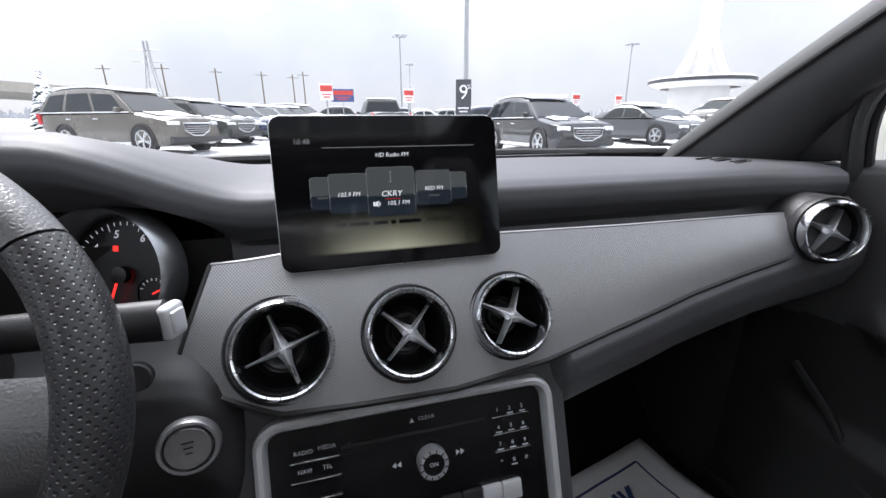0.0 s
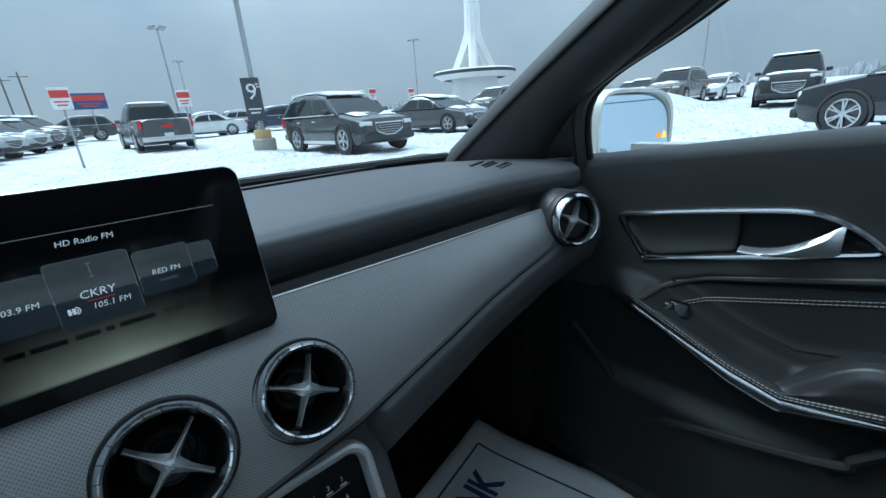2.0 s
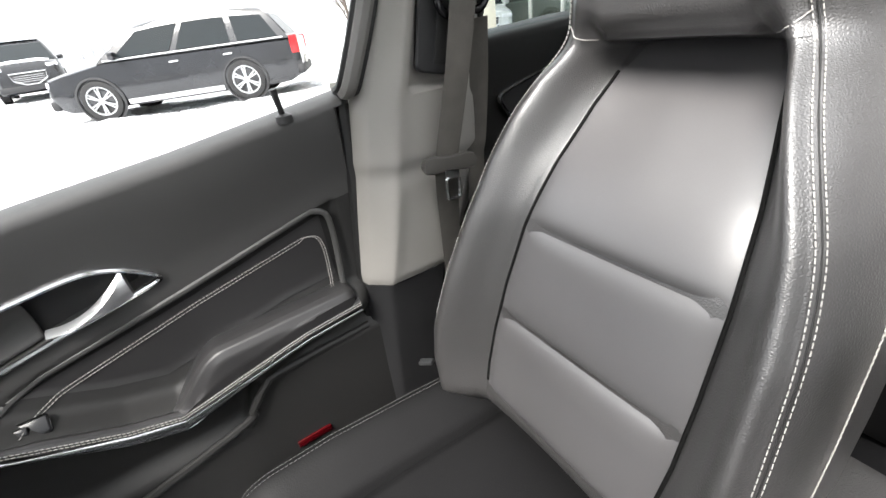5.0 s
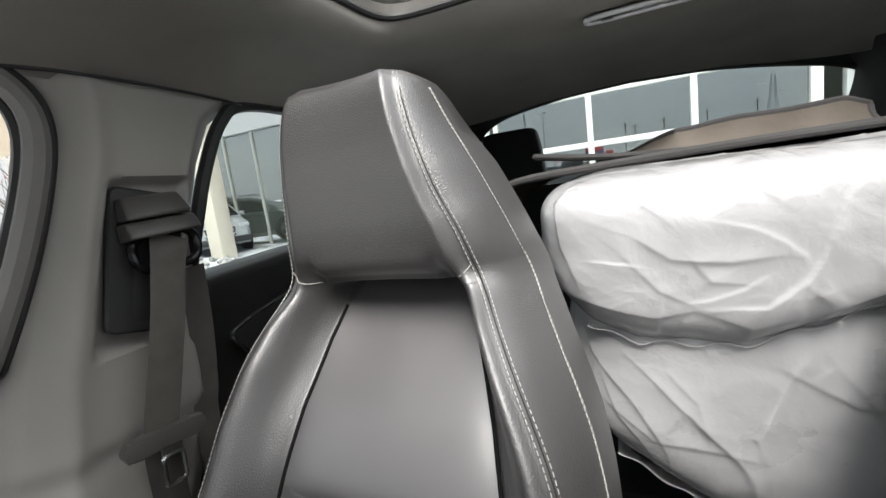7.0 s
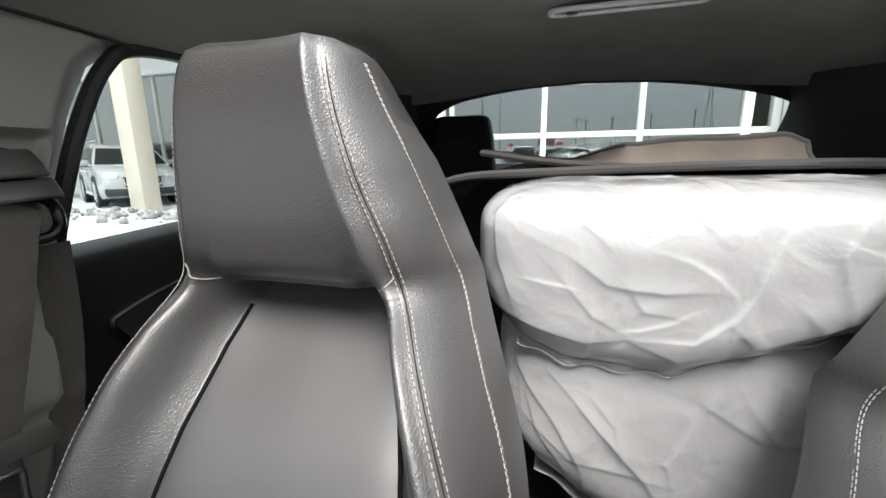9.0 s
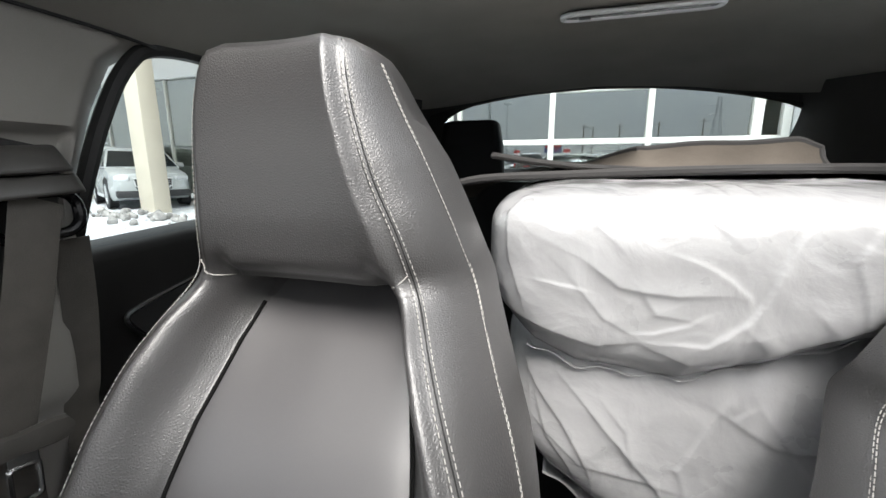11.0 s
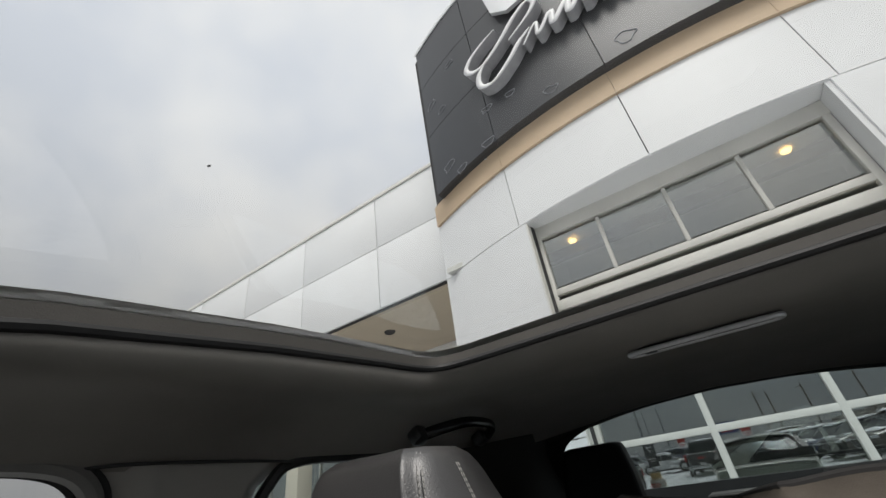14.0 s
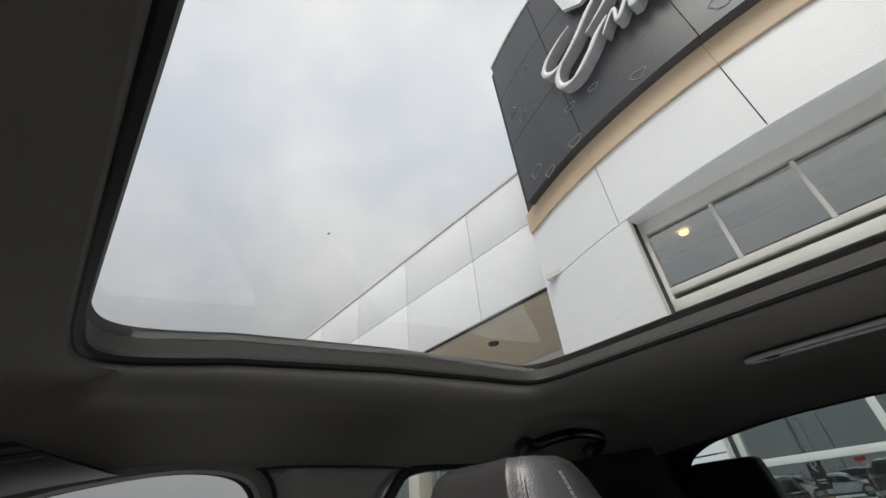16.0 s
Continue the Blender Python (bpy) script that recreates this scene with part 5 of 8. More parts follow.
rsill = lambda y: table([-1.75, -1.14, -0.9], [1.05, 1.034, 1.022], y)
rd, _ = plain_door(1, -0.80, -1.72, rsill, "rear_door", "black rear door lining with a chrome-edged pull")
rp = smooth_path([(0.698, -0.966, 0.903), (0.698, -0.990, 0.920), (0.697, -1.06, 0.936), (0.697, -1.15, 0.950), (0.697, -1.24, 0.94), (0.697, -1.20, 0.88), (0.698, -1.06, 0.835), (0.698, -1.01, 0.850)], 6, closed=True)
rpull = part("door_pull", tube(rp, 0.0048, 8, closed=True), CHROME, rd, "chrome surround of the rear door pull")
part("recess", loft([rp, [p + Vector((0.03, 0, 0)) + (Vector((0.73, -1.1, 0.9)) - p) * 0.15 for p in rp]], caps=False), BLACKPL, rpull)
part("recess_back", prism([p + Vector((-0.001, 0, 0)) + (Vector((0.70, -1.1, 0.9)) - p) * 0.02 for p in rp], (-0.0005, 0, 0)), BLACKPL, rpull)
plain_door(-1, 0.215, -0.655, sill_z, "front_door", "plain black lining of the driver's door")
plain_door(-1, -0.80, -1.72, rsill, "rear_door", "plain black lining of the door behind the driver")

# ---- seat belt on the centre pillar ----
belt = thing("seat_belt", "grey webbing seat belt hanging from a black pillar guide", "seat belt", (0.62, -0.83, 0.8))
BM = facing((0.638, -0.8185, 1.071), (-1, 0.10, 0.03), -13)
part("guide_plate", xf(rplate(0.088, 0.186, 0.012, -0.006, 0.006, 0.003), BM), BLACKPL, belt, "black belt height guide plate")
part("guide_slot", xf(rbox(0.030, 0.150, 0.003, 0.001), BM @ at(0.0, -0.004, 0.006)), RUBBER, belt)
SL = facing((0.618, -0.832, 1.118), (-1, 0.12, 0.06), 4)
def slab(w0, w1, h, d0, d1, y):
    """A cap that tapers upward, its top sloping back."""
    return loft([[SL @ Vector((sx * w, y + h * (v - 0.5), q)) for sx, q in ((-1, -0.012), (-1, d - 0.004), (-0.86, d), (0.86, d), (1, d - 0.004), (1, -0.012))] for v, w, d in ((0.0, w0, d0), (0.12, w0, d0 + 0.002), (0.85, lerp(w0, w1, 0.9), lerp(d0, d1, 0.85)), (1.0, w1, d1 - 0.004))])
part("slider_cap", slab(0.039, 0.034, 0.030, 0.022, 0.012, 0.022), GUIDEGREY, belt, "dark grey adjuster button", bevel=0.002)
part("slider_body", slab(0.043, 0.042, 0.022, 0.026, 0.020, -0.006), GUIDEGREY, belt, "dark grey belt guide body", bevel=0.002)
part("guide_loop", xf(tube(rrect(0.080, 0.046, 0.020, 0.004), 0.006, 10, closed=True), SL @ at(0.0, -0.036, 0)), GLOSSBLK, belt, "black belt loop")
bp_ = smooth_path([(0.606, -0.836, 1.100), (0.598, -0.824, 1.070), (0.598, -0.808, 1.00), (0.602, -0.791, 0.93), (0.606, -0.775, 0.865), (0.618, -0.775, 0.82), (0.642, -0.785, 0.70), (0.655, -0.785, 0.40)], 6)
part("webbing", tube(bp_, 0.0225, 8, up=(0, 1, 0), flat=0.06), BELT, belt, "grey woven webbing")
TM = facing((0.602, -0.774, 0.850), (-1, 0.05, 0.1), -6)
part("tongue_plate", loft([[TM @ Vector((x, h * cy, 0.009 * cz)) for cy, cz in ((1, 0), (0.8, 0.8), (0, 1), (-0.8, 0.8), (-1, 0), (-0.8, -0.8), (0, -1), (0.8, -0.8))] for x, h in ((-0.048, 0.005), (-0.044, 0.013), (-0.03, 0.015), (0.0, 0.012), (0.03, 0.015), (0.044, 0.013), (0.048, 0.005))]), GUIDEGREY, belt, "grey belt tongue stop")
tl = TM @ at(0.004, -0.042, 0.0)
part("tongue", join(xf(rplate(0.026, 0.016, 0.002, -0.0015, 0.0015, 0.0005), tl @ at(0, 0.024, 0)), xf(tube(rrect(0.024, 0.036, 0.004, 0.0), 0.0030, 8, closed=True), tl)), CHROME, belt, "bright metal belt tongue")
part("return_webbing", tube(smooth_path([(0.628, -0.872, 1.05), (0.642, -0.876, 0.95), (0.648, -0.868, 0.86), (0.652, -0.862, 0.80), (0.66, -0.86, 0.5)], 6), 0.02, 8, up=(0, 1, 0), flat=0.07), BELT, belt)

# ---- passenger side mirror ----
mir = thing("door_mirror", "white car door mirror with a warning light in the glass", "car mirror", (0.92, 0.12, 0.84))
ME1, MN = Vector((0.972, -0.235, 0)), Vector((0.235, 0.972, 0))
def mring(sx_, sz_, fwd, lean=0.0):
    c = Vector((0.925, 0.085, 0.908)) + MN * fwd + ME1 * lean
    pts = []
    for k in range(32):
        a = 2 * math.pi * k / 32
        pts.append(c + ME1 * 0.122 * sx_ * math.copysign(abs(math.cos(a)) ** 0.5, math.cos(a)) + Vector((0, 0, 0.090 * sz_ * math.copysign(abs(math.sin(a)) ** 0.55, math.sin(a)) + 0.010 * math.cos(a) * -1)))
    return pts


part("shell", loft([mring(0.30, 0.3, 0.16, -0.05), mring(0.68, 0.70, 0.14, -0.035), mring(0.90, 0.92, 0.10, -0.02), mring(0.99, 1.0, 0.045, -0.01), mring(1.0, 1.0, 0.005), mring(0.97, 0.97, -0.006), mring(0.92, 0.90, -0.004), mring(0.91, 0.89, 0.045)]), WHITEPAINT, mir, "white painted mirror shell", sharp=50)
MIRROR = mat("mirror_glass", (0.42, 0.50, 0.58), 0.02, 1.0, var=0.0, rvar=0.0)
MT = Matrix.Translation((0.925, 0.085, 0.908)) @ pose(0, 0, 0, -4.0, 0, -12.4) @ Matrix.Translation((-0.925, -0.085, -0.908))
part("mirror_glass", prism([MT @ p for p in mring(0.90, 0.88, 0.024)], MN * 0.004), MIRROR, mir, "mirror glass")
AMBER = mat("amber_light", (0.9, 0.25, 0.02), 0.4, emit=((1.0, 0.28, 0.02), 1.5))
amb = Vector((0.925, 0.085, 0.917)) - MN * 0.004 + ME1 * 0.092
part("warning_light", prism([amb + Vector((0, 0, -0.028)) - ME1 * 0.008, amb + Vector((0, 0, -0.028)) + ME1 * 0.008, amb + Vector((0, 0, -0.012))], MN * -0.001), AMBER, mir, "amber blind-spot triangle")
part("mirror_foot", loft([[(x, y, z) for y, z in ((0.10, 0.840), (0.18, 0.840), (0.18, 0.880), (0.11, 0.880))] for x in (0.72, 0.86)]), WHITEPAINT, mir, bevel=0.008)
part("mirror_foot_base", rbox(0.06, 0.10, 0.03, 0.008, at(0.765, 0.13, 0.860)), BLACKPL, mir)

# ---- paper mat in the footwell ----
def paper_pt(a, b, lift=0.0):
    """a: metres from the door-side edge of the sheet, b: metres down from its top."""
    x, y = 0.627 - 0.971 * a + 0.238 * b, 0.312 - 0.238 * a - 0.971 * b
    return Vector((x, y, 0.174 + 0.012 * sstep(0.10, 0.0, b) + 0.004 * noise.noise((x * 9, y * 9, 3)) + lift))


pm = thing("paper_floor_mat", "white paper floor mat printed in blue", "floor mat", (0.5, 0, 0.15))
part("sheet", grid(lambda u, v: paper_pt(0.49 * u, 0.57 * v), 20, 28), PAPER, pm, solid=0.0008)
def on_paper(txt, width, b0, b1, a_mid=0.246):
    """A line of heavy print between b0 and b1, laid on the sheet."""
    vs, fs = letters(txt, 0.1, Matrix.Identity(4), 0.0, bold=0.0035)
    xs, ys = [v[0] for v in vs], [v[1] for v in vs]
    fx_, fy_ = width / (max(xs) - min(xs)), (b1 - b0) / (max(ys) - min(ys))
    return [paper_pt(a_mid + width / 2 - (x - min(xs)) * fx_, b1 - (y - min(ys)) * fy_, 0.0016) for x, y, _ in vs], fs


for txt, width, b0, b1 in (("THANK", 0.238, 0.070, 0.146), ("YOU", 0.128, 0.156, 0.230), ("IT'S A PLEASURE", 0.202, 0.249, 0.273), ("SERVING", 0.206, 0.288, 0.345), ("YOU!", 0.118, 0.356, 0.410)):
    part("print", on_paper(txt, width, b0, b1), INKBLUE, pm, "blue printed words")
fl = []
for (a, b), (c, d) in (((0.068, 0.041), (0.422, 0.041)), ((0.422, 0.041), (0.422, 0.498)), ((0.422, 0.498), (0.068, 0.498)), ((0.068, 0.498), (0.068, 0.041))):
    w = 0.0025
    ends = [(lerp(a, c, k / 14), lerp(b, d, k / 14)) for k in range(15)]
    across = (0, w) if b == d else (w, 0)
    fl.append(loft([[paper_pt(p - across[0], q - across[1], 0.0015), paper_pt(p + across[0], q + across[1], 0.0015)] for p, q in ends], caps=False, closed=False))
part("print_border", join(*fl), INKBLUE, pm)
for k in range(3):
    q = paper_pt(0.110, 0.468)
    a = radians(120 * k + 20)
    part("print_arrow", rbox(0.014, 0.006, 0.0006, 0.0, at(q.x + 0.008 * math.cos(a), q.y + 0.008 * math.sin(a), q.z + 0.002, 0, 0, 120 * k + 110)), INKBLUE, pm)
for k in range(5):
    q = paper_pt(0.30 + 0.012 * k, 0.478)
    part("print_bar", rbox(0.008, 0.0016, 0.0004, 0.0, at(q.x, q.y, q.z + 0.002, 0, 0, 14)), INKBLUE, pm)

# ---- front seats ----
SZ = [0.50, 0.56, 0.62, 0.70, 0.79, 0.87, 0.93, 0.98, 1.02, 1.06]
SF = [-0.690, -0.705, -0.722, -0.748, -0.782, -0.820, -0.858, -0.905, -0.945, -0.970]       # front of the middle
SW = [0.205, 0.224, 0.228, 0.222, 0.210, 0.194, 0.172, 0.150, 0.132, 0.122]                 # half width to the edge seam
SI = [0.128, 0.133, 0.134, 0.131, 0.124, 0.112, 0.099, 0.087, 0.076, 0.068]                 # half width of the middle
SJ = [0.140, 0.150, 0.153, 0.151, 0.145, 0.133, 0.117, 0.101, 0.088, 0.078]                 # the same towards the tunnel
BOLSTER = [0, 0.02, 0.045, 0.075, 0.11, 0.15, 0.20, 0.26, 0.32, 0.38, 0.44, 0.50, 0.56, 0.62, 0.68, 0.74, 0.80, 0.852, 0.90, 0.95, 1.0]
SB = [0.045, 0.056, 0.062, 0.058, 0.050, 0.043, 0.040, 0.036, 0.030, 0.026]                  # how far the side bolsters stand forward


SG = [0.026, 0.026, 0.026, 0.027, 0.031, 0.038, 0.046, 0.054, 0.060, 0.060]                  # how far the side gusset stands out


def back_us(z):
    """Stations across the backrest, so that two of them always lie in the grooves beside the middle."""
    zc = min(max(z, 0.50), 1.06)
    w, o, n = (table(SZ, c, zc) for c in (SW, SI, SJ))
    return [lerp(-n / w, -1, t) for t in BOLSTER[:0:-1]] + [lerp(-n / w, o / w, k / 20) for k in range(21)] + [lerp(o / w, 1, t) for t in BOLSTER[1:]]


def back_pt(z, u):
    """The front of the backrest at height z; u from -1 to 1 between the edge seams."""
    f, w, i, b = (table(SZ, c, z) for c in (SF, SW, SI if u > 0 else SJ, SB))
    x = u * w
    a = abs(x)
    hollow = 0.082 * sstep(0.80, 0.99, z)
    if a < i - 1e-5:
        y = f + 0.006 * (a / i) ** 2 - 0.006 - hollow * (1 - 0.25 * (a / i) ** 4)
    else:
        t = (a - i) / max(w - i, 1e-4)
        rise = 0.5 - 0.5 * math.cos(math.pi * min(t / 0.78, 1.0))
        y = f + b * rise + 0.003 - 0.75 * hollow * (1 - rise) - 0.008 * math.exp(-(t / 0.10) ** 2) - 0.30 * b * sstep(0.74, 1.0, t) ** 1.4
    return x, y


def seat(cx, name_label, mirror=1, dy=0.0, dz=0.0):
    s = thing("front_seat", name_label, "car seat", (cx, -0.6, 0.2), "front seats")
    def P(x, y, z):
        return Vector((cx + mirror * (x + 0.034 * sstep(0.80, 1.06, z) + 0.014 * sstep(1.04, 1.22, z) - 0.020), y + dy, z + dz))
    # one shell, from the hip to the head: front, rolled edge, side gusset and back
    HZ = [0.97, 0.995, 1.008, 1.03, 1.08, 1.14, 1.20, 1.235, 1.252, 1.262, 1.266]
    HW = [0.146, 0.140, 0.136, 0.130, 0.120, 0.107, 0.096, 0.090, 0.085, 0.074, 0.045]
    HS = [0.198, 0.197, 0.196, 0.190, 0.173, 0.150, 0.116, 0.098, 0.086, 0.072, 0.045]
    HF = [-0.915, -0.910, -0.907, -0.904, -0.899, -0.898, -0.902, -0.908, -0.916, -0.932, -0.955]
    HB = [-1.04, -1.04, -1.04, -1.035, -1.03, -1.035, -1.035, -1.03, -1.022, -1.010, -0.985]
    def back_ring(z, shrink=1.0):
        zc = min(max(z, 0.50), 1.06)
        w, f, g = table(SZ, SW, zc) * shrink, table(SZ, SF, zc), table(SZ, SG, zc)
        yb = f - 0.125
        ring = []
        for u in back_us(zc):
            x, y = back_pt(zc, u * shrink)
            ring.append((x, y - (0.02 if shrink < 1 else 0), z))
        ring += [(w + g * math.sin(math.pi * t * 0.55), lerp(back_pt(zc, 1)[1], yb, t), z) for t in (0.25, 0.6, 0.9)]
        ring += [(lerp(1, -1, j / 8) * (w + g * 0.9) * 0.97, yb - 0.02 * math.sin(math.pi * j / 8), z) for j in range(1, 8)]
        ring += [(-w - g * math.sin(math.pi * t * 0.55), lerp(back_pt(zc, -1)[1], yb, t), z) for t in (0.9, 0.6, 0.25)]
        return ring
    def head_ring(z):
        w, f, b, sd_ = table(HZ, HW, z), table(HZ, HF, z), table(HZ, HB, z), table(HZ, HS, z)
        slim = 0.008 * sstep(1.05, 1.12, z)
        ring = []
        for u in back_us(z):
            ring.append((u * w + slim * max(-u, 0.0), f + 0.010 * (u * u) - 0.016 * sstep(0.82, 1.0, abs(u)), z))
        ring += [(lerp(w, sd_, math.sin(t * 1.5)) + 0.006, lerp(f - 0.002, b, t), z) for t in (0.25, 0.6, 0.9)]
        ring += [(lerp(1, -1, j / 8) * sd_ * 0.97, b - 0.012 * math.sin(math.pi * j / 8), z) for j in range(1, 8)]
        ring += [(-lerp(w - slim, sd_, math.sin(t * 1.5)) - 0.006, lerp(f - 0.002, b, t), z) for t in (0.9, 0.6, 0.25)]
        return ring
    def shell_ring(z, shrink=1.0):
        if z < 0.96:
            return [P(*p) for p in back_ring(z, shrink)]
        if z > 1.05:
            return [P(*p) for p in head_ring(z)]
        out, us = [], back_us(z)
        for j, (a, b) in enumerate(zip(back_ring(z), head_ring(z))):
            u = abs(us[j]) if j < 61 else 1.0
            mid_ = 1 - sstep(0.58, 0.74, u)
            k = lerp(sstep(0.965, 1.045, z), sstep(0.994, 1.010, z), mid_)
            y = lerp(a[1], b[1], k) - 0.016 * mid_ * math.exp(-((z - 1.012) / 0.010) ** 2)
            out.append(P(lerp(a[0], b[0], k), y, z))
        return out
    zlow = [0.50 + 0.0125 * k for k in range(37)] + [0.9625 + 0.0035 * k for k in range(9)] + [0.994]
    zhigh = [0.994, 0.997, 1.0, 1.003, 1.006, 1.009, 1.013, 1.018, 1.024, 1.031, 1.04] + list(np.linspace(1.052, 1.24, 18)) + [1.246, 1.252, 1.257, 1.262, 1.2655]
    part("backrest", loft([shell_ring(0.47, 0.9)] + [shell_ring(z) for z in zlow + zhigh[1:]]), LEATHER, s, "black grained leather backrest running up into the head restraint", sharp=70)
    part("head_restraint", loft([[p + Vector((0, 0.0012, 0)) for p in shell_ring(z)[1:60]] for z in zhigh if 1.006 <= z <= 1.25], caps=False, closed=False), LEATHER, s, "grained leather head restraint facing", sharp=70)
    # middle panels, each a soft cushion between seams
    for z0, z1 in ((0.52, 0.656), (0.660, 0.790), (0.794, 1.0)):
        def fn(u, v, z0=z0, z1=z1):
            z = lerp(z0, z1, v)
            i, n = table(SZ, SI, z) - 0.001, table(SZ, SJ, z) - 0.001
            x = lerp(-n, i, u)
            _, y = back_pt(z, x / table(SZ, SW, z))
            e = min(u, 1 - u) * (i + n)
            h = min(v, 1 - v) * (z1 - z0)
            puff = 0.007 * (1 - math.exp(-e / 0.014)) * (1 - math.exp(-h / 0.008)) + 0.009 * (1 - math.exp(-e / 0.05)) - 0.0045
            return P(x, y + puff, z)
        part("centre_panel", grid(fn, 36, 30), LEATHER_SMOOTH, s, "smooth leather centre panel", sharp=70)
    # near-black strips that stand in for the shade in the grooves beside the middle
    for sd, half in ((-1, SJ), (1, SI)):
        run = []
        for z in np.linspace(0.53, 0.965, 90):
            x, y = back_pt(z, sd * table(SZ, half, z) / table(SZ, SW, z))
            run.append(P(x, y + 0.0006, z))
        part("seam", tube(run, 0.0026, 8), GROOVE_SHADE, s, "near-black strip for the shade in the groove")
    # edge seams with double thread
    for sd in (-1, 1):
        a, b, outer = [], [], []
        for z in np.linspace(1.256, 0.52, 150):
            r = shell_ring(z)
            i0, i1, g0, g1 = (60, 58, 61, 62) if sd > 0 else (0, 2, 73, 72)
            o = Vector((mirror * sd, 0, 0))
            a.append(r[i0].lerp(r[i1], 0.18) + Vector((0, 0.0012, 0)) + o * 0.0006)
            b.append(r[i0].lerp(r[g0], 0.16) + Vector((0, 0.0006, 0)) + o * 0.0014)
            if z < 1.245:
                outer.append(r[g0].lerp(r[g1], 0.75) + o * 0.0013)
        for q in range(14):
            a, b, outer = ([w_[0]] + [(x + 2 * y + z) / 4 for x, y, z in zip(w_, w_[1:], w_[2:])] + [w_[-1]] for w_ in (a, b, outer))
        part("seam", tube([(p + q) / 2 - Vector((0, 0.0012, 0)) for p, q in zip(a, b)], 0.0008, 6), RUBBER, s)
        for run in (a, b):
            part("stitching", stitches(run, 0.0044, 0.0020, 0.0006), THREAD, s, "white double stitching")
        for shift in (0.0, 0.0042):
            part("stitching", stitches([p + Vector((0, -shift, 0)) for p in outer], 0.0044, 0.0020, 0.0006), THREAD, s, "white side stitching")
        # short seam from the restraint to the shoulder
        jn = smooth_path([shell_ring(z)[min(range(61), key=lambda j: abs(back_us(z)[j] - sd * u))] + Vector((0, 0.0016, 0)) for z, u in ((1.026, 1.0), (1.019, 0.93), (1.013, 0.86), (1.009, 0.78), (1.007, 0.70))], 4)
        part("seam", tube(jn, 0.0007, 6), THREAD, s)
    # cushion: a sunken middle, a thigh roll in front of it and side bolsters with a stitched ridge
    CY = [-0.78, -0.70, -0.58, -0.45, -0.35, -0.285, -0.262, -0.255]
    CT = [0.450, 0.455, 0.462, 0.472, 0.474, 0.462, 0.432, 0.400]
    CW = [0.220, 0.236, 0.240, 0.240, 0.236, 0.232, 0.222, 0.200]
    CB = [0.28, 0.27, 0.27, 0.27, 0.27, 0.28, 0.30, 0.33]
    def cush(u, y):
        a = abs(u)
        back = sstep(-0.385, -0.405, y)
        z = table(CY, CT, y) + sstep(-0.25, -0.33, y) * (0.042 * sstep(0.46, 0.85, a) - 0.060 * sstep(0.865, 1.0, a) ** 1.5)
        z -= back * (0.011 * math.exp(-((a - 0.52) / 0.022) ** 2) + 0.003 * (a < 0.52))
        z -= (a < 0.54) * 0.010 * math.exp(-((y + 0.395) / 0.006) ** 2)
        return P(u * table(CY, CW, y), y, z)
    us = [-1, -0.97, -0.93, -0.89, -0.86, -0.82, -0.76, -0.70, -0.64, -0.59, -0.56, -0.54, -0.52, -0.50, -0.48, -0.45, -0.40, -0.3, -0.2, -0.1]
    us = us + [0] + [-u for u in us[::-1]]
    cs = []
    for y in [-0.255, -0.258, -0.262, -0.268, -0.276, -0.285, -0.30, -0.32, -0.345, -0.37, -0.382] + [-0.386 - 0.0025 * k for k in range(9)] + list(np.linspace(-0.41, -0.78, 26)):
        w, zt, zb = table(CY, CW, y), table(CY, CT, y), table(CY, CB, y)
        cs.append([cush(u, y) for u in us] + [P(w * 1.02, y, (zt + zb) / 2), P(w * 0.95, y, zb), P(-w * 0.95, y, zb), P(-w * 1.02, y, (zt + zb) / 2)])
    part("cushion", loft(cs), LEATHER_SHADED, s, "black leather seat cushion with raised side bolsters", sharp=55)
    for sd in (-1, 1):
        for a in (0.855, 0.89):
            part("stitching", stitches([cush(sd * a, y) + Vector((0, 0, 0.0006)) for y in np.linspace(-0.275, -0.72, 60)], 0.0044, 0.0022, 0.0005), DULLTHREAD, s)
    part("seat_base", rbox(0.40, 0.46, 0.14, 0.02, at(cx, -0.52, 0.21)), BLACKPL, s)
    part("seat_side", rbox(0.02, 0.46, 0.11, 0.01, at(cx + mirror * 0.225, -0.52, 0.30)), BLACKPL, s)
    part("buckle", rbox(0.024, 0.05, 0.10, 0.008, at(cx - mirror * 0.235, -0.70, 0.46, 15, 0, 0)), BLACKPL, s)
    return s


seat(0.335, "black leather front passenger seat with white stitching", 1)
seat(-0.405, "black leather driver's seat with white stitching", -1, -0.02, -0.105)
part("belt_anchor", rbox(0.032, 0.014, 0.008, 0.002, at(0.588, -0.66, 0.485, 0, 20, 30)), RIMGREY, belt, "bright belt anchor")

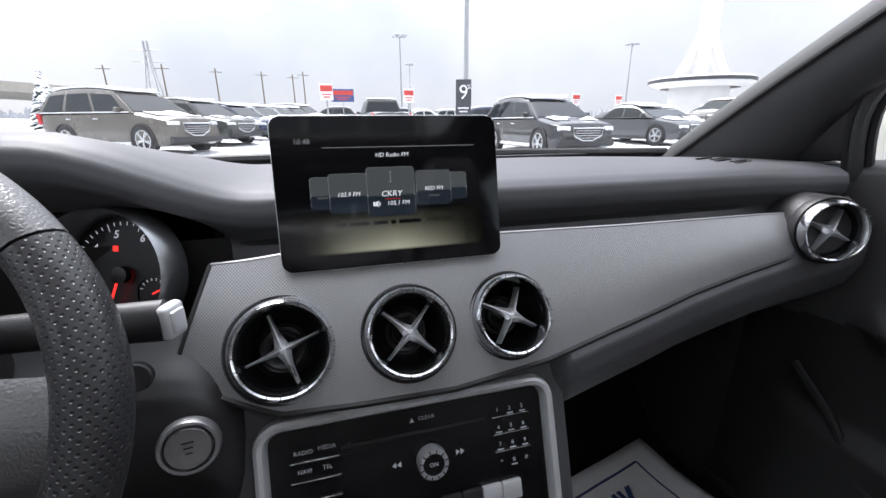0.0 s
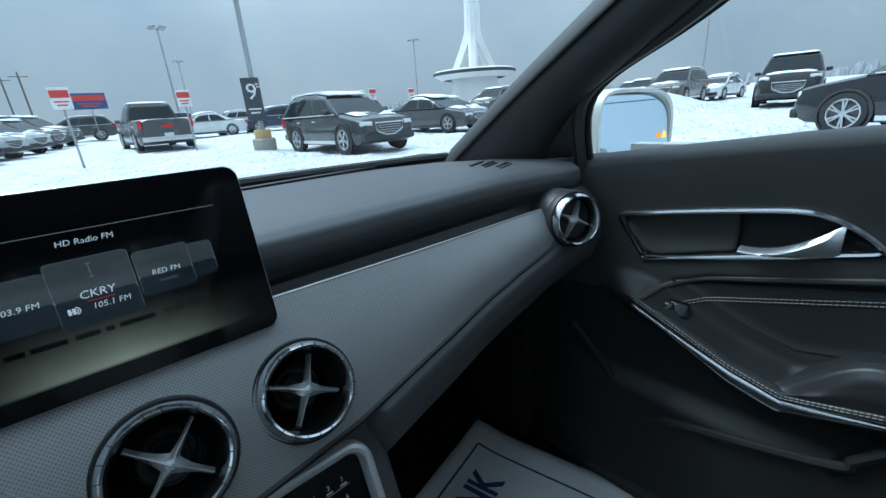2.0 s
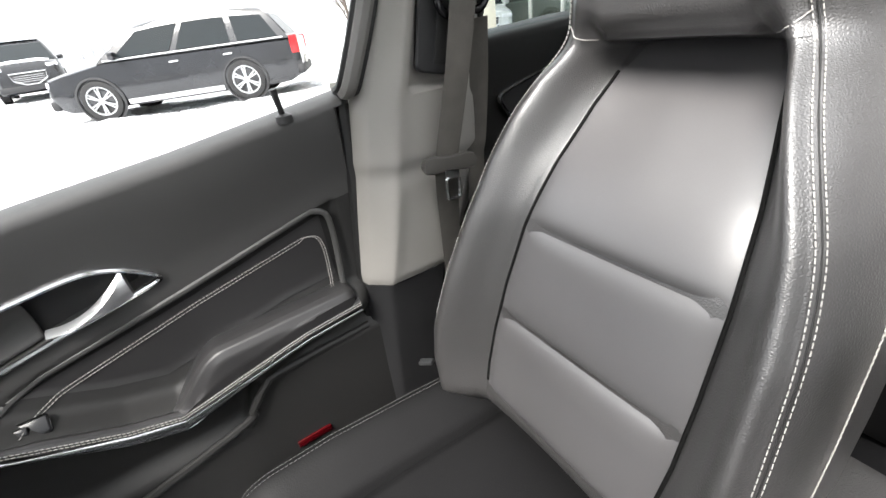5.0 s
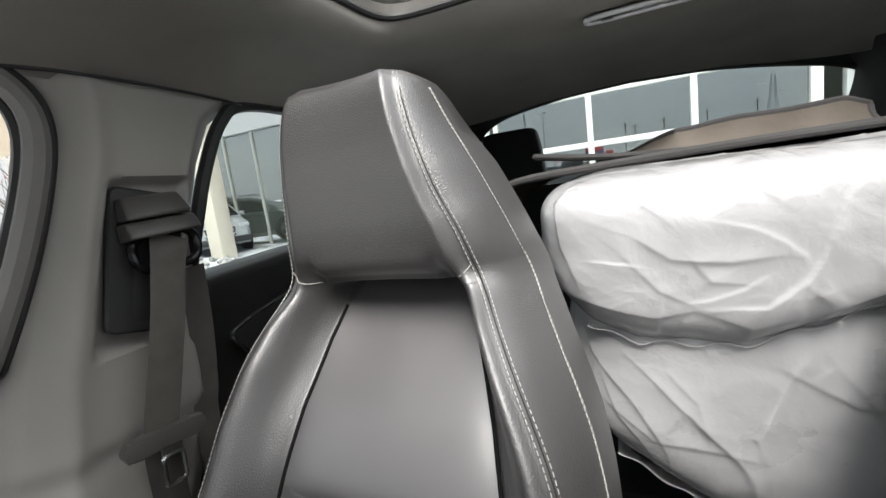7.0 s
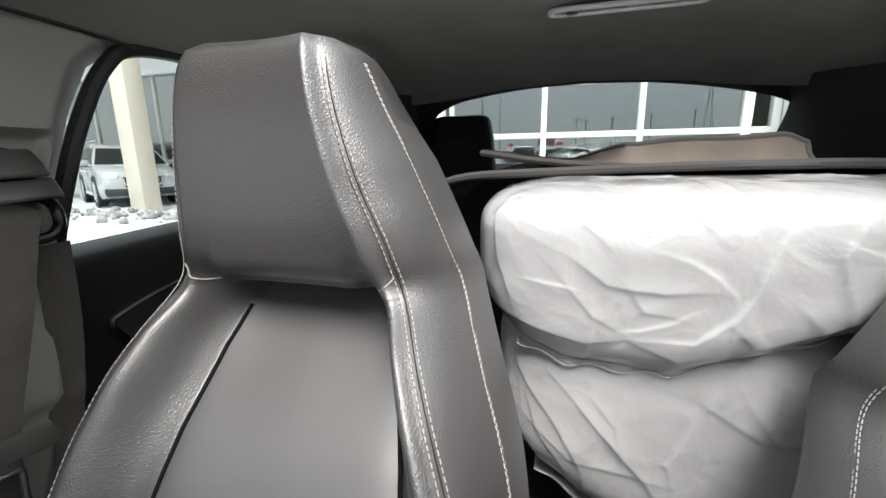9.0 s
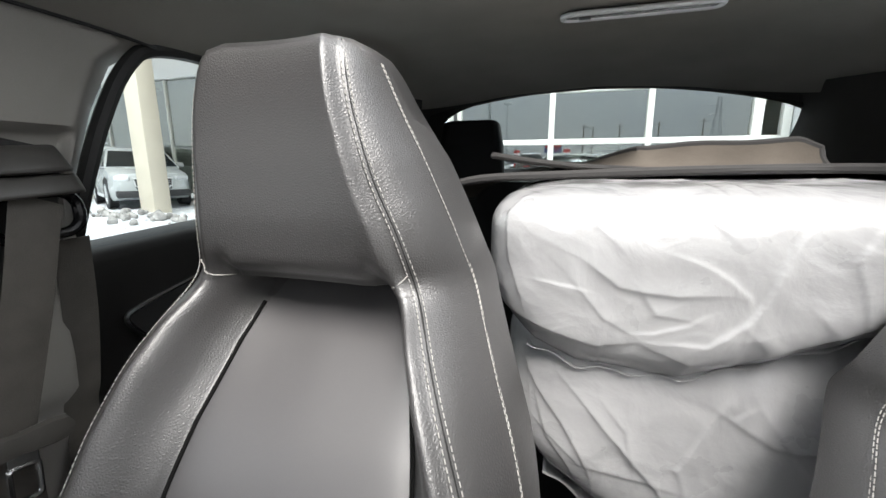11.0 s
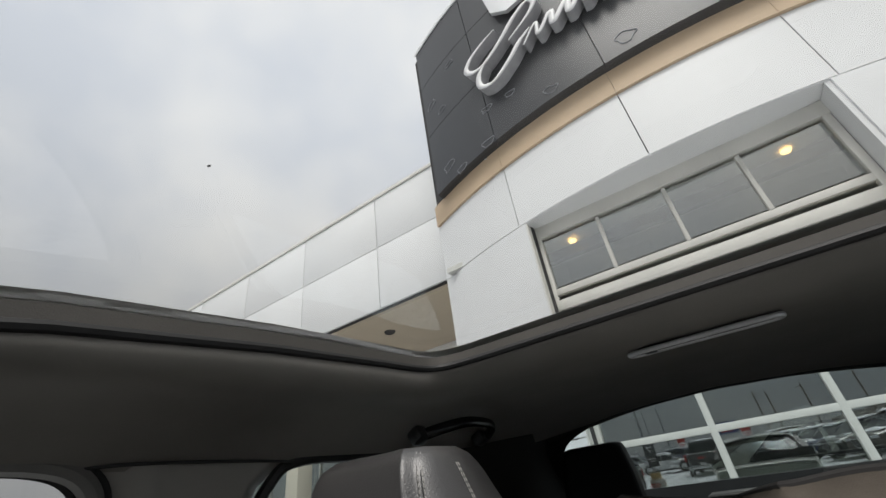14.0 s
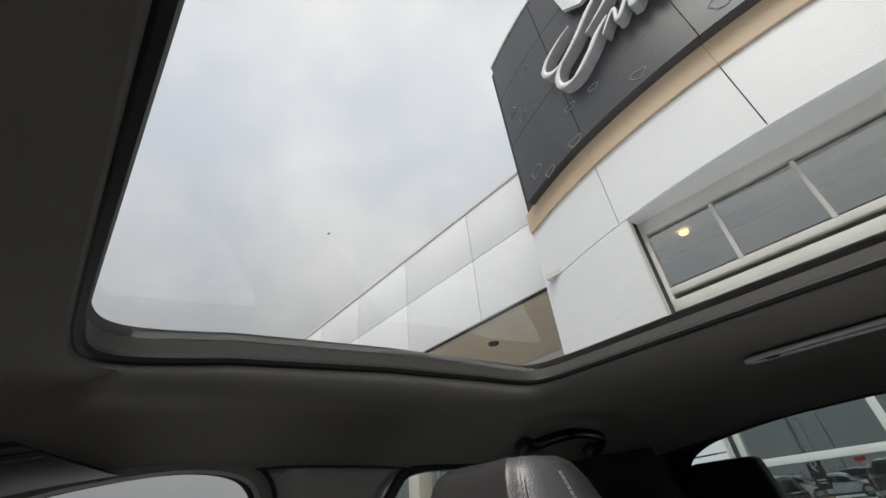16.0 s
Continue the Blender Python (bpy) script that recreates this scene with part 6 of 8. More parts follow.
# ---- rear seat ----
rs = thing("rear_seat", "black leather rear bench with separate head restraints", "car seat", (0, -1.7, 0.3))
part("bench", rbox(1.30, 0.52, 0.20, 0.05, at(0, -1.50, 0.40)), LEATHER_SHADED, rs)
part("bench_back", loft([[Vector((sx * 0.66, y + o, z)) for sx, o in ((-1, 0.0), (-0.3, 0.02), (0.3, 0.02), (1, 0.0), (1, -0.12), (-1, -0.12))] for y, z in ((-1.66, 0.42), (-1.70, 0.6), (-1.78, 0.9), (-1.83, 1.06), (-1.86, 1.085))]), LEATHER_SHADED, rs, bevel=0.02)
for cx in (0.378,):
    part("rear_head_restraint", loft([[Vector((cx + sx * w, y + sy, z)) for sx, sy in ((-1, 0.0), (-0.8, 0.018), (0.8, 0.018), (1, 0.0), (1, -0.05), (0.85, -0.075), (-0.85, -0.075), (-1, -0.05))] for y, z, w in ((-1.865, 1.085, 0.108), (-1.868, 1.10, 0.112), (-1.876, 1.20, 0.104), (-1.882, 1.262, 0.092), (-1.886, 1.274, 0.086), (-1.90, 1.279, 0.074))]), LEATHER_SHADED, rs, "black leather rear head restraint", bevel=0.006)

# ---- on the parcel shelf ----
box = thing("storage_box", "low black box lying on the parcel shelf", "box", (-0.36, -2.13, 1.02))
part("body", rbox(0.40, 0.17, 0.085, 0.012, at(-0.365, -2.13, 1.063), 3), BLACKPL, box)
part("lid", rbox(0.406, 0.176, 0.030, 0.008, at(-0.365, -2.13, 1.1205), 3), LEATHER_SHADED, box)
lampb = thing("brake_lamp", "dark grey high-mounted brake lamp on the parcel shelf", "brake lamp", (0.075, -2.22, 1.02))
part("housing", loft([[Vector((0.075 + sx * w, y, z)) for sx, y in ((-1, -2.16), (1, -2.16), (1, -2.27), (-1, -2.27))] for z, w in ((1.019, 0.085), (1.075, 0.080), (1.104, 0.070))]), GUIDEGREY, lampb, bevel=0.006)
part("lens", rbox(0.13, 0.006, 0.022, 0.002, at(0.075, -2.274, 1.07)), TAILRED, lampb, "dark red lens")

# ---- wrapped load on the rear seat ----
def plastic(name):
    """Thin glossy film, slack in waves of two sizes that gather in places."""
    m = mat(name, (0.42, 0.42, 0.424), 0.30, var=0.03, scale=7, bump=0.0, spec=0.5, rvar=0.10, coat=1.0, crough=0.10)
    n, l = m.node_tree.nodes, m.node_tree.links
    p = n["Principled BSDF"]
    co, wv, wn_ = n.new("ShaderNodeTexCoord"), n.new("ShaderNodeTexNoise"), n.new("ShaderNodeMix")
    wv.inputs["Scale"].default_value, wv.inputs["Detail"].default_value = 6, 2
    wn_.data_type, wn_.blend_type = "RGBA", "ADD"
    wn_.inputs[0].default_value = 0.14
    l.new(co.outputs["Object"], wn_.inputs[6])
    l.new(wv.outputs[1], wn_.inputs[7])
    l.new(co.outputs["Object"], wv.inputs["Vector"])
    slack, lim = n.new("ShaderNodeTexNoise"), n.new("ShaderNodeMapRange")      # creases gather in places, flat between
    slack.inputs["Scale"].default_value, slack.inputs["Detail"].default_value = 7, 1
    lim.inputs[1].default_value, lim.inputs[2].default_value, lim.inputs[3].default_value, lim.inputs[4].default_value = 0.40, 0.62, 0.22, 1.0
    l.new(co.outputs["Object"], slack.inputs["Vector"])
    l.new(slack.outputs[0], lim.inputs[0])
    geo, tilt = n.new("ShaderNodeNewGeometry"), None
    for scale, turn, k in ((9.0, 0.6, 0.85), (23.0, -0.5, 0.80)):
        mp, vo, sub, mul, add = n.new("ShaderNodeMapping"), n.new("ShaderNodeTexNoise"), n.new("ShaderNodeVectorMath"), n.new("ShaderNodeVectorMath"), n.new("ShaderNodeVectorMath")
        mp.inputs["Rotation"].default_value = (0.2, turn, 0.1)
        mp.inputs["Scale"].default_value = (0.7, 1.0, 1.5)
        vo.inputs["Scale"].default_value = scale
        sub.operation, mul.operation, add.operation = "SUBTRACT", "SCALE", "ADD"
        sub.inputs[1].default_value = (0.5, 0.5, 0.5)
        fac = n.new("ShaderNodeMath")
        fac.operation = "MULTIPLY"
        fac.inputs[1].default_value = k
        l.new(lim.outputs[0], fac.inputs[0])
        l.new(wn_.outputs[2], mp.inputs["Vector"])
        l.new(mp.outputs[0], vo.inputs["Vector"])
        l.new(vo.outputs["Color"], sub.inputs[0])
        l.new(sub.outputs[0], mul.inputs[0])
        l.new(fac.outputs[0], mul.inputs["Scale"])
        l.new(geo.outputs["Normal"] if tilt is None else tilt.outputs[0], add.inputs[0])
        l.new(mul.outputs[0], add.inputs[1])
        tilt = add
    nrm, fine, b = n.new("ShaderNodeVectorMath"), n.new("ShaderNodeTexNoise"), n.new("ShaderNodeBump")
    nrm.operation = "NORMALIZE"
    fine.inputs["Scale"].default_value, fine.inputs["Detail"].default_value = 26, 4
    b.inputs["Strength"].default_value, b.inputs["Distance"].default_value = 0.5, 0.006
    l.new(tilt.outputs[0], nrm.inputs[0])
    l.new(wn_.outputs[2], fine.inputs["Vector"])
    l.new(fine.outputs[0], b.inputs["Height"])
    l.new(nrm.outputs[0], b.inputs["Normal"])
    l.new(b.outputs[0], p.inputs["Coat Normal"])
    half, b2 = n.new("ShaderNodeMix"), n.new("ShaderNodeBump")
    half.data_type = "VECTOR"
    half.inputs[0].default_value = 0.50
    l.new(geo.outputs["Normal"], half.inputs[4])
    l.new(nrm.outputs[0], half.inputs[5])
    b2.inputs["Strength"].default_value, b2.inputs["Distance"].default_value = 0.35, 0.006
    l.new(fine.outputs[0], b2.inputs["Height"])
    l.new(half.outputs[1], b2.inputs["Normal"])
    l.new(b2.outputs[0], p.inputs["Normal"])
    p.inputs["Subsurface Weight"].default_value = 0.75      # light soaks through the thin film
    p.inputs["Subsurface Radius"].default_value = (1.0, 1.0, 1.0)
    p.inputs["Subsurface Scale"].default_value = 0.04
    return m


PLASTIC = plastic("white_plastic_film")


def ridge(P2, pts):
    """The distance of flat points P2 from a polyline, and how far along it they lie."""
    best, along = np.full(len(P2), 9.0), np.zeros(len(P2))
    n = len(pts) - 1
    for k in range(n):
        a, b = np.array(pts[k]), np.array(pts[k + 1])
        t = np.clip(((P2 - a) @ (b - a)) / ((b - a) @ (b - a)), 0, 1)
        d = np.hypot(*(P2 - a - t[:, None] * (b - a)).T)
        m = d < best
        best[m], along[m] = d[m], (k + t[m]) / n
    return best, along


def cells(Q, size, rs_):
    """How near each point is to the border of loose cells: 0 in the middle, high along sharp borders."""
    lo, hi = Q.min(0), Q.max(0)
    C = lo + rs_.rand(int(np.prod((hi - lo) / size + 1)), 2) * (hi - lo)
    best = np.full(len(Q), 9.0)
    for c in C:
        np.minimum(best, (Q[:, 0] - c[0]) ** 2 + (Q[:, 1] - c[1]) ** 2, out=best)
    return best / size ** 2


def ring_pt(q, hy, hz):
    """A point of a soft rectangle, twice as dense on the front and top as on the back and base."""
    if q < 0.40:
        c, s_ = 1.0, lerp(-1, 1, q / 0.40)
    elif q < 0.76:
        c, s_ = lerp(1, -1, (q - 0.40) / 0.36), 1.0
    elif q < 0.88:
        c, s_ = -1.0, lerp(1, -1, (q - 0.76) / 0.12)
    else:
        c, s_ = lerp(-1, 1, (q - 0.88) / 0.12), -1.0
    n_ = (abs(c) ** 4.5 + abs(s_) ** 4.5) ** (1 / 4.5)
    return c / n_, s_ / n_


def bag(label, x0, x1, yf, yb, zt, low, folds, slant, seed):
    """A bundle in loose film: a soft box, its front and top drawn into sharp folds and slack facets."""
    rs_ = np.random.RandomState(seed)
    nx, nc = 330, 360
    cx, hx = (x0 + x1) / 2, (x1 - x0) / 2
    P_, S_ = [], []
    for i in range(nx + 1):
        g = lerp(-1, 1, i / nx)
        g = 0.55 * g + 0.45 * math.sin(g * math.pi / 2)
        k = max(1 - abs(g) ** 9, 0.0) ** (1 / 3.2)
        x = cx + hx * g
        zb = table([a for a, _ in low], [b for _, b in low], x)
        cz, hz, cy, hy = (zt + zb) / 2, (zt - zb) / 2, (yf + yb) / 2, (yf - yb) / 2
        for j in range(nc):
            q = j / nc
            c, s_ = ring_pt(q, hy, hz)
            y = cy + hy * k ** 0.6 * c
            z = cz + hz * k * s_
            P_.append((x, y, z))
            S_.append((x, z + 0.8 * max(0.0, (yf - 0.06) - y)))
    P_, S_ = np.array(P_), np.array(S_)
    N_ = (P_ - np.array([cx, (yf + yb) / 2, 0.0])) / np.array([hx, (yf - yb) / 2, 1.0])
    mid = np.interp(P_[:, 0], [a for a, _ in low][::1], [(zt + b) / 2 for _, b in low])
    N_[:, 2] = (P_[:, 2] - mid) / 0.14
    N_ = np.sign(N_) * np.abs(N_) ** 3
    N_ /= np.linalg.norm(N_, axis=1, keepdims=True) + 1e-9
    disp = np.zeros(len(P_))
    wob = np.stack([0.020 * np.sin(S_[:, 1] * 31 + seed) + 0.012 * np.sin(S_[:, 0] * 47), 0.020 * np.sin(S_[:, 0] * 23 + 1) + 0.010 * np.sin(S_[:, 1] * 53)], 1)
    ca, sa = math.cos(slant), math.sin(slant)
    T = S_ + wob
    U = np.stack([T[:, 0] * ca + T[:, 1] * sa, (-T[:, 0] * sa + T[:, 1] * ca)], 1)
    A_ = U * np.array([0.55, 1.25])
    calm = 0.5 + 0.5 * np.sin(S_[:, 0] * 9 + seed) * np.sin(S_[:, 1] * 13 + 2)
    disp += 0.0035 * np.minimum(cells(A_, 0.100, rs_), 0.8)
    B_ = np.stack([U[:, 0] * 1.1 + 0.5 * U[:, 1], U[:, 1] * 0.8], 1)
    disp += 0.0030 * np.minimum(cells(B_, 0.055, rs_), 0.9) * (0.25 + calm)
    disp += 0.0011 * np.minimum(cells(A_ * np.array([1.0, 0.8]) + 0.3 * B_, 0.024, rs_), 0.9) * (0.2 + 1.3 * (1 - calm))
    # pleats: steep on one side, running out slowly on the other
    loose = []
    for k in range(46):
        c = np.array([rs_.uniform(x0, x1), rs_.uniform(min(b for _, b in low), zt + 0.25)])
        a = slant + rs_.normal(0, 0.75) + 0.8 * math.sin(c[0] * 11 + seed)
        ln, bend = rs_.uniform(0.04, 0.16), rs_.normal(0, 0.25)
        loose.append(([tuple(c + ln * q * np.array([math.cos(a + bend * q), math.sin(a + bend * q)])) for q in (-0.5, -0.17, 0.17, 0.5)], rs_.uniform(0.003, 0.009), rs_.uniform(0.003, 0.009)))
    for pts, am, wd in [(p_, 0.85 * a_, w_) for p_, a_, w_ in folds] + loose:
        Q = S_ + 0.30 * wob
        d, t = ridge(Q, pts)
        ax = np.array(pts[-1]) - np.array(pts[0])
        ax /= np.linalg.norm(ax)
        mid_p = np.array([np.interp(t, np.linspace(0, 1, len(pts)), [p_[q] for p_ in pts]) for q in (0, 1)]).T
        sg_ = np.sign((Q - mid_p) @ np.array([-ax[1], ax[0]]))
        fade = np.sin(math.pi * np.clip(t * 0.94 + 0.03, 0, 1)) ** 0.7
        disp += 0.55 * am * fade * np.where(sg_ > 0, np.exp(-d / (0.28 * wd)), np.exp(-d / (1.9 * wd)))
    end = np.clip((1 - np.abs((P_[:, 0] - cx) / hx)) / 0.06, 0.0, 1)
    P_ = P_ + N_ * (0.60 * disp * end)[:, None]
    _, fs = grid(lambda u, v: (0, 0, 0), nx, nc, cv=True)
    t = thing("plastic_bag", label, "plastic bag", (cx, (yf + yb) / 2, min(b for _, b in low)), "wrapped load")
    part("film", ([tuple(p) for p in P_], fs), PLASTIC, t, "creased white plastic film", sharp=180)
    def hem(u, v):
        x = lerp(x0 + 0.10, x1 - 0.07, u)
        z = table([a for a, _ in low], [b for _, b in low], x)
        return x, yf - 0.030 - 0.05 * v + 0.006 * math.sin(u * 43) * v, z + 0.012 - 0.012 * v + 0.004 * math.sin(u * 61 + v * 3)
    part("loose_hem", grid(hem, 90, 6), PLASTIC, t, "loose hem of the film", solid=0.001)
    return t


def fx(*pts):
    """Fold lines drawn over the front: across from the near end, down from the top, in millimetres."""
    return [(0.175 - a * 0.001, 1.125 - b * 0.001) for a, b in pts]


bag("white shiny plastic-wrapped bundle stacked on another", -0.66, 0.180, -1.060, -1.62, 1.112,
    [(-0.66, 1.00), (-0.45, 0.978), (-0.286, 0.940), (-0.18, 0.888), (-0.082, 0.850), (0.043, 0.852), (0.10, 0.872), (0.144, 0.905), (0.19, 0.95)],
    [(fx((390, 20), (345, 100), (308, 170), (270, 210), (205, 205)), 0.016, 0.012), (fx((20, 190), (90, 202), (150, 212), (205, 205)), 0.013, 0.010),
     (fx((128, 100), (170, 128), (235, 142), (285, 140)), 0.012, 0.010), (fx((75, 15), (40, 60), (38, 120), (60, 185)), 0.013, 0.010),
     (fx((110, 120), (150, 170), (195, 195)), 0.010, 0.009), (fx((205, 205), (262, 235), (330, 222), (420, 150), (470, 60)), 0.012, 0.010),
     (fx((365, 140), (400, 180), (380, 215)), 0.010, 0.008), (fx((430, 30), (400, 90), (412, 150), (440, 190)), 0.011, 0.010),
     (fx((110, 245), (200, 262), (300, 255), (400, 205), (520, 150)), 0.013, 0.010), (fx((60, 225), (130, 262), (215, 275)), 0.009, 0.008),
     (fx((500, 10), (540, 90), (600, 130)), 0.012, 0.012), (fx((160, 5), (150, 60), (185, 95)), 0.008, 0.010), (fx((250, 0), (262, 50), (300, 90)), 0.007, 0.010),
     (fx((300, 175), (340, 205), (350, 240)), 0.008, 0.007), (fx((195, 130), (215, 165), (250, 175)), 0.008, 0.007)], 0.5, 3)
bag("white plastic-wrapped bundle lying under another", -0.66, 0.150, -1.095, -1.62, 0.955,
    [(-0.66, 0.48), (-0.3, 0.50), (-0.05, 0.57), (0.08, 0.65), (0.16, 0.72)],
    [(fx((60, 260), (120, 350), (170, 470)), 0.012, 0.010), (fx((110, 270), (200, 370), (262, 470), (300, 560)), 0.016, 0.011), (fx((170, 300), (210, 350), (215, 420)), 0.009, 0.008),
     (fx((330, 280), (300, 340), (262, 400), (285, 480)), 0.014, 0.011), (fx((350, 270), (420, 380), (440, 470)), 0.013, 0.010), (fx((300, 300), (380, 340), (460, 330)), 0.010, 0.009),
     (fx((60, 300), (70, 380), (110, 460)), 0.008, 0.007), (fx((85, 290), (100, 380), (150, 480)), 0.008, 0.007), (fx((480, 260), (500, 380), (470, 500)), 0.012, 0.010)], -0.95, 11)
# carpet mats lying on the load
MATTOP = mat("grey_brown_carpet", (0.15, 0.13, 0.11), 0.95, bump=0.7, bscale=900, var=0.2, scale=12, spec=0.1)
MATEDGE = mat("mat_binding", (0.045, 0.043, 0.042), 0.8, bump=0.3, bscale=1200)
def car_mat(name, label, ctr, along, depth):
    t = thing(name, label, "floor mat", ctr[len(ctr) // 2], "loose car mats")
    def fn(u, v):
        k = u * (len(ctr) - 1)
        i = min(int(k), len(ctr) - 2)
        p = Vector(ctr[i]).lerp(Vector(ctr[i + 1]), k - i)
        d = Vector(depth[0]).lerp(Vector(depth[1]), u)
        return p + d * v + Vector((0, 0, 0.006 * math.sin(u * 9 + v * 4)))
    part("carpet", grid(fn, 60, 16), MATTOP, t, solid=0.008)
    loop = [fn(k / 40, 0) for k in range(41)] + [fn(1, k / 12) for k in range(1, 13)] + [fn(1 - k / 40, 1) for k in range(1, 41)] + [fn(0, 1 - k / 12) for k in range(1, 12)]
    part("binding", tube(loop, 0.0075, 8, closed=True), MATEDGE, t, "dark stitched binding")
    return t


def curled_mat():
    """A mat lying flat at its tip, its far part turned up on edge so that its face shows."""
    t = thing("car_mat", "grey-brown carpet car mat curling up on the bundle", "floor mat", (-0.1, -1.28, 1.13), "loose car mats")
    def fn(u, v):
        x = lerp(0.196, -0.280, u)
        k = sstep(0.012, -0.045, x)
        base = table([-0.31, -0.05, 0.05, 0.12, 0.196], [1.128, 1.126, 1.132, 1.140, 1.152], x)
        top = (0.036 + 0.006 * sstep(-0.05, -0.22, x)) * (1 - 0.35 * sstep(-0.255, -0.285, x)) + 0.002 * math.sin(x * 40)
        bow = 0.016 * math.sin(math.pi * v)
        flat_ = Vector((x + 0.03 * v, -1.285 - 0.22 * v + 0.04 * u, base + 0.006 * v))
        up_ = Vector((x - 0.012 * v * sstep(-0.25, -0.30, x), -1.250 - 0.045 * v - bow * 0.5, base + top * v))
        return flat_.lerp(up_, k)
    part("carpet", grid(fn, 80, 14), MATTOP, t, solid=0.007)
    loop = [fn(k / 60, 0) for k in range(61)] + [fn(1, k / 8) for k in range(1, 9)] + [fn(1 - k / 60, 1) for k in range(1, 61)] + [fn(0, 1 - k / 8) for k in range(1, 8)]
    part("binding", tube(loop, 0.0058, 8, closed=True), MATEDGE, t, "dark stitched binding")


curled_mat()
c2 = smooth_path([(0.30, -1.27, 1.060), (0.27, -1.262, 1.090), (0.20, -1.255, 1.112), (0.10, -1.25, 1.124), (-0.05, -1.25, 1.126), (-0.32, -1.255, 1.124), (-0.45, -1.26, 1.118)], 5)
car_mat("car_mat", "dark carpet car mat drooping over the bundle's edge", c2, 0, ((0.02, -0.42, -0.01), (0.0, -0.42, 0.0)))

# ---- ground outside ----
def snow_mat():
    m = mat("trodden_snow", (0.74, 0.755, 0.78), 0.75, var=0.06, scale=1.4, bump=1.0, bscale=6.0, dist=0.25, col2=(0.46, 0.47, 0.49))
    return m


SNOW = snow_mat()


def ground_z(x, y):
    d = math.hypot(x, y)
    z = 0.018 * max(0.0, d - 12) if d < 130 else 0.018 * 118
    if d > 400:
        z = z - (d - 400) * 0.002
    z += 0.9 * math.exp(-((x - 21) / 3.0) ** 2 - ((y - 8.5) / 2.2) ** 2)
    z += 1.0 * math.exp(-((x - 27) / 4.0) ** 2 - ((y - 12.5) / 2.0) ** 2)
    if y < -4:
        z -= 0.018 * max(0.0, d - 12) * sstep(-4, -8, y) * (1 if d < 60 else 0)
    near = sstep(2.2, 5.0, d)
    z -= 0.05 * near * max(0.0, 1 - abs(abs(math.hypot(x - 1.0, y + 9.0) - 17.5) - 0.8) / 0.22) + 0.04 * near * max(0.0, 1 - abs(abs(x * 0.93 - y * 0.37 - 3.6) - 0.8) / 0.2)
    z += near * (0.08 * noise.noise((x * 0.6, y * 0.6, 0)) + 0.06 * abs(noise.noise((x * 1.3, y * 1.3, 2))) + 0.05 * noise.noise((x * 2.1, y * 2.1, 4)) + 0.02 * abs(noise.noise((x * 5, y * 5, 8)))) * (1 if d < 120 else 0)
    return z


def ring_ground():
    rad = [0.0, 1.5, 2.5] + [2.5 + 0.30 * k for k in range(1, 80)] + [28, 30, 33, 37, 42, 48, 55, 63, 72, 85, 100, 120, 150, 200, 300, 450, 700, 1100, 1800]
    n = 200
    vs, fs = [], []
    for r in rad:
        for k in range(n):
            a = 2 * math.pi * k / n
            x, y = r * math.sin(a), r * math.cos(a)
            vs.append((x, y, ground_z(x, y) - 0.03))
    for i in range(len(rad) - 1):
        for k in range(n):
            j = (k + 1) % n
            fs.append((i * n + k, i * n + j, (i + 1) * n + j, (i + 1) * n + k))
    return vs, fs


tagged(part("ground", ring_ground(), SNOW, kind="structure", sharp=180), "trodden snow over a car park", "ground")

# ---- parked vehicles ----
GLASSDARK = mat("dark_car_glass", (0.012, 0.016, 0.018), 0.06, var=0.1, rvar=0.02, spec=0.3)
TYRE = mat("tyre_rubber", (0.02, 0.02, 0.021), 0.75, bump=0.3, bscale=60, var=0.2)
ALLOY = mat("alloy_rim", (0.60, 0.61, 0.62), 0.3, 0.9, var=0.08, scale=20)
TAIL = mat("tail_lamp_red", (0.50, 0.012, 0.015), 0.2, var=0.15, scale=20)
HEAD = mat("head_lamp", (0.72, 0.74, 0.76), 0.12, 0.3, var=0.1, scale=30)
CLAD = mat("dark_cladding", (0.03, 0.03, 0.032), 0.6, var=0.15, scale=5)
CARSNOW = mat("settled_snow", (0.84, 0.86, 0.89), 0.8, var=0.05, scale=2, bump=0.5, bscale=12, dist=0.03)
PLATEW = mat("number_plate", (0.70, 0.70, 0.68), 0.5)


def paint(name, c, coat=0.35):
    return mat(name, c, 0.26, var=0.12, scale=1.6, coat=coat, rvar=0.08, crough=0.08)


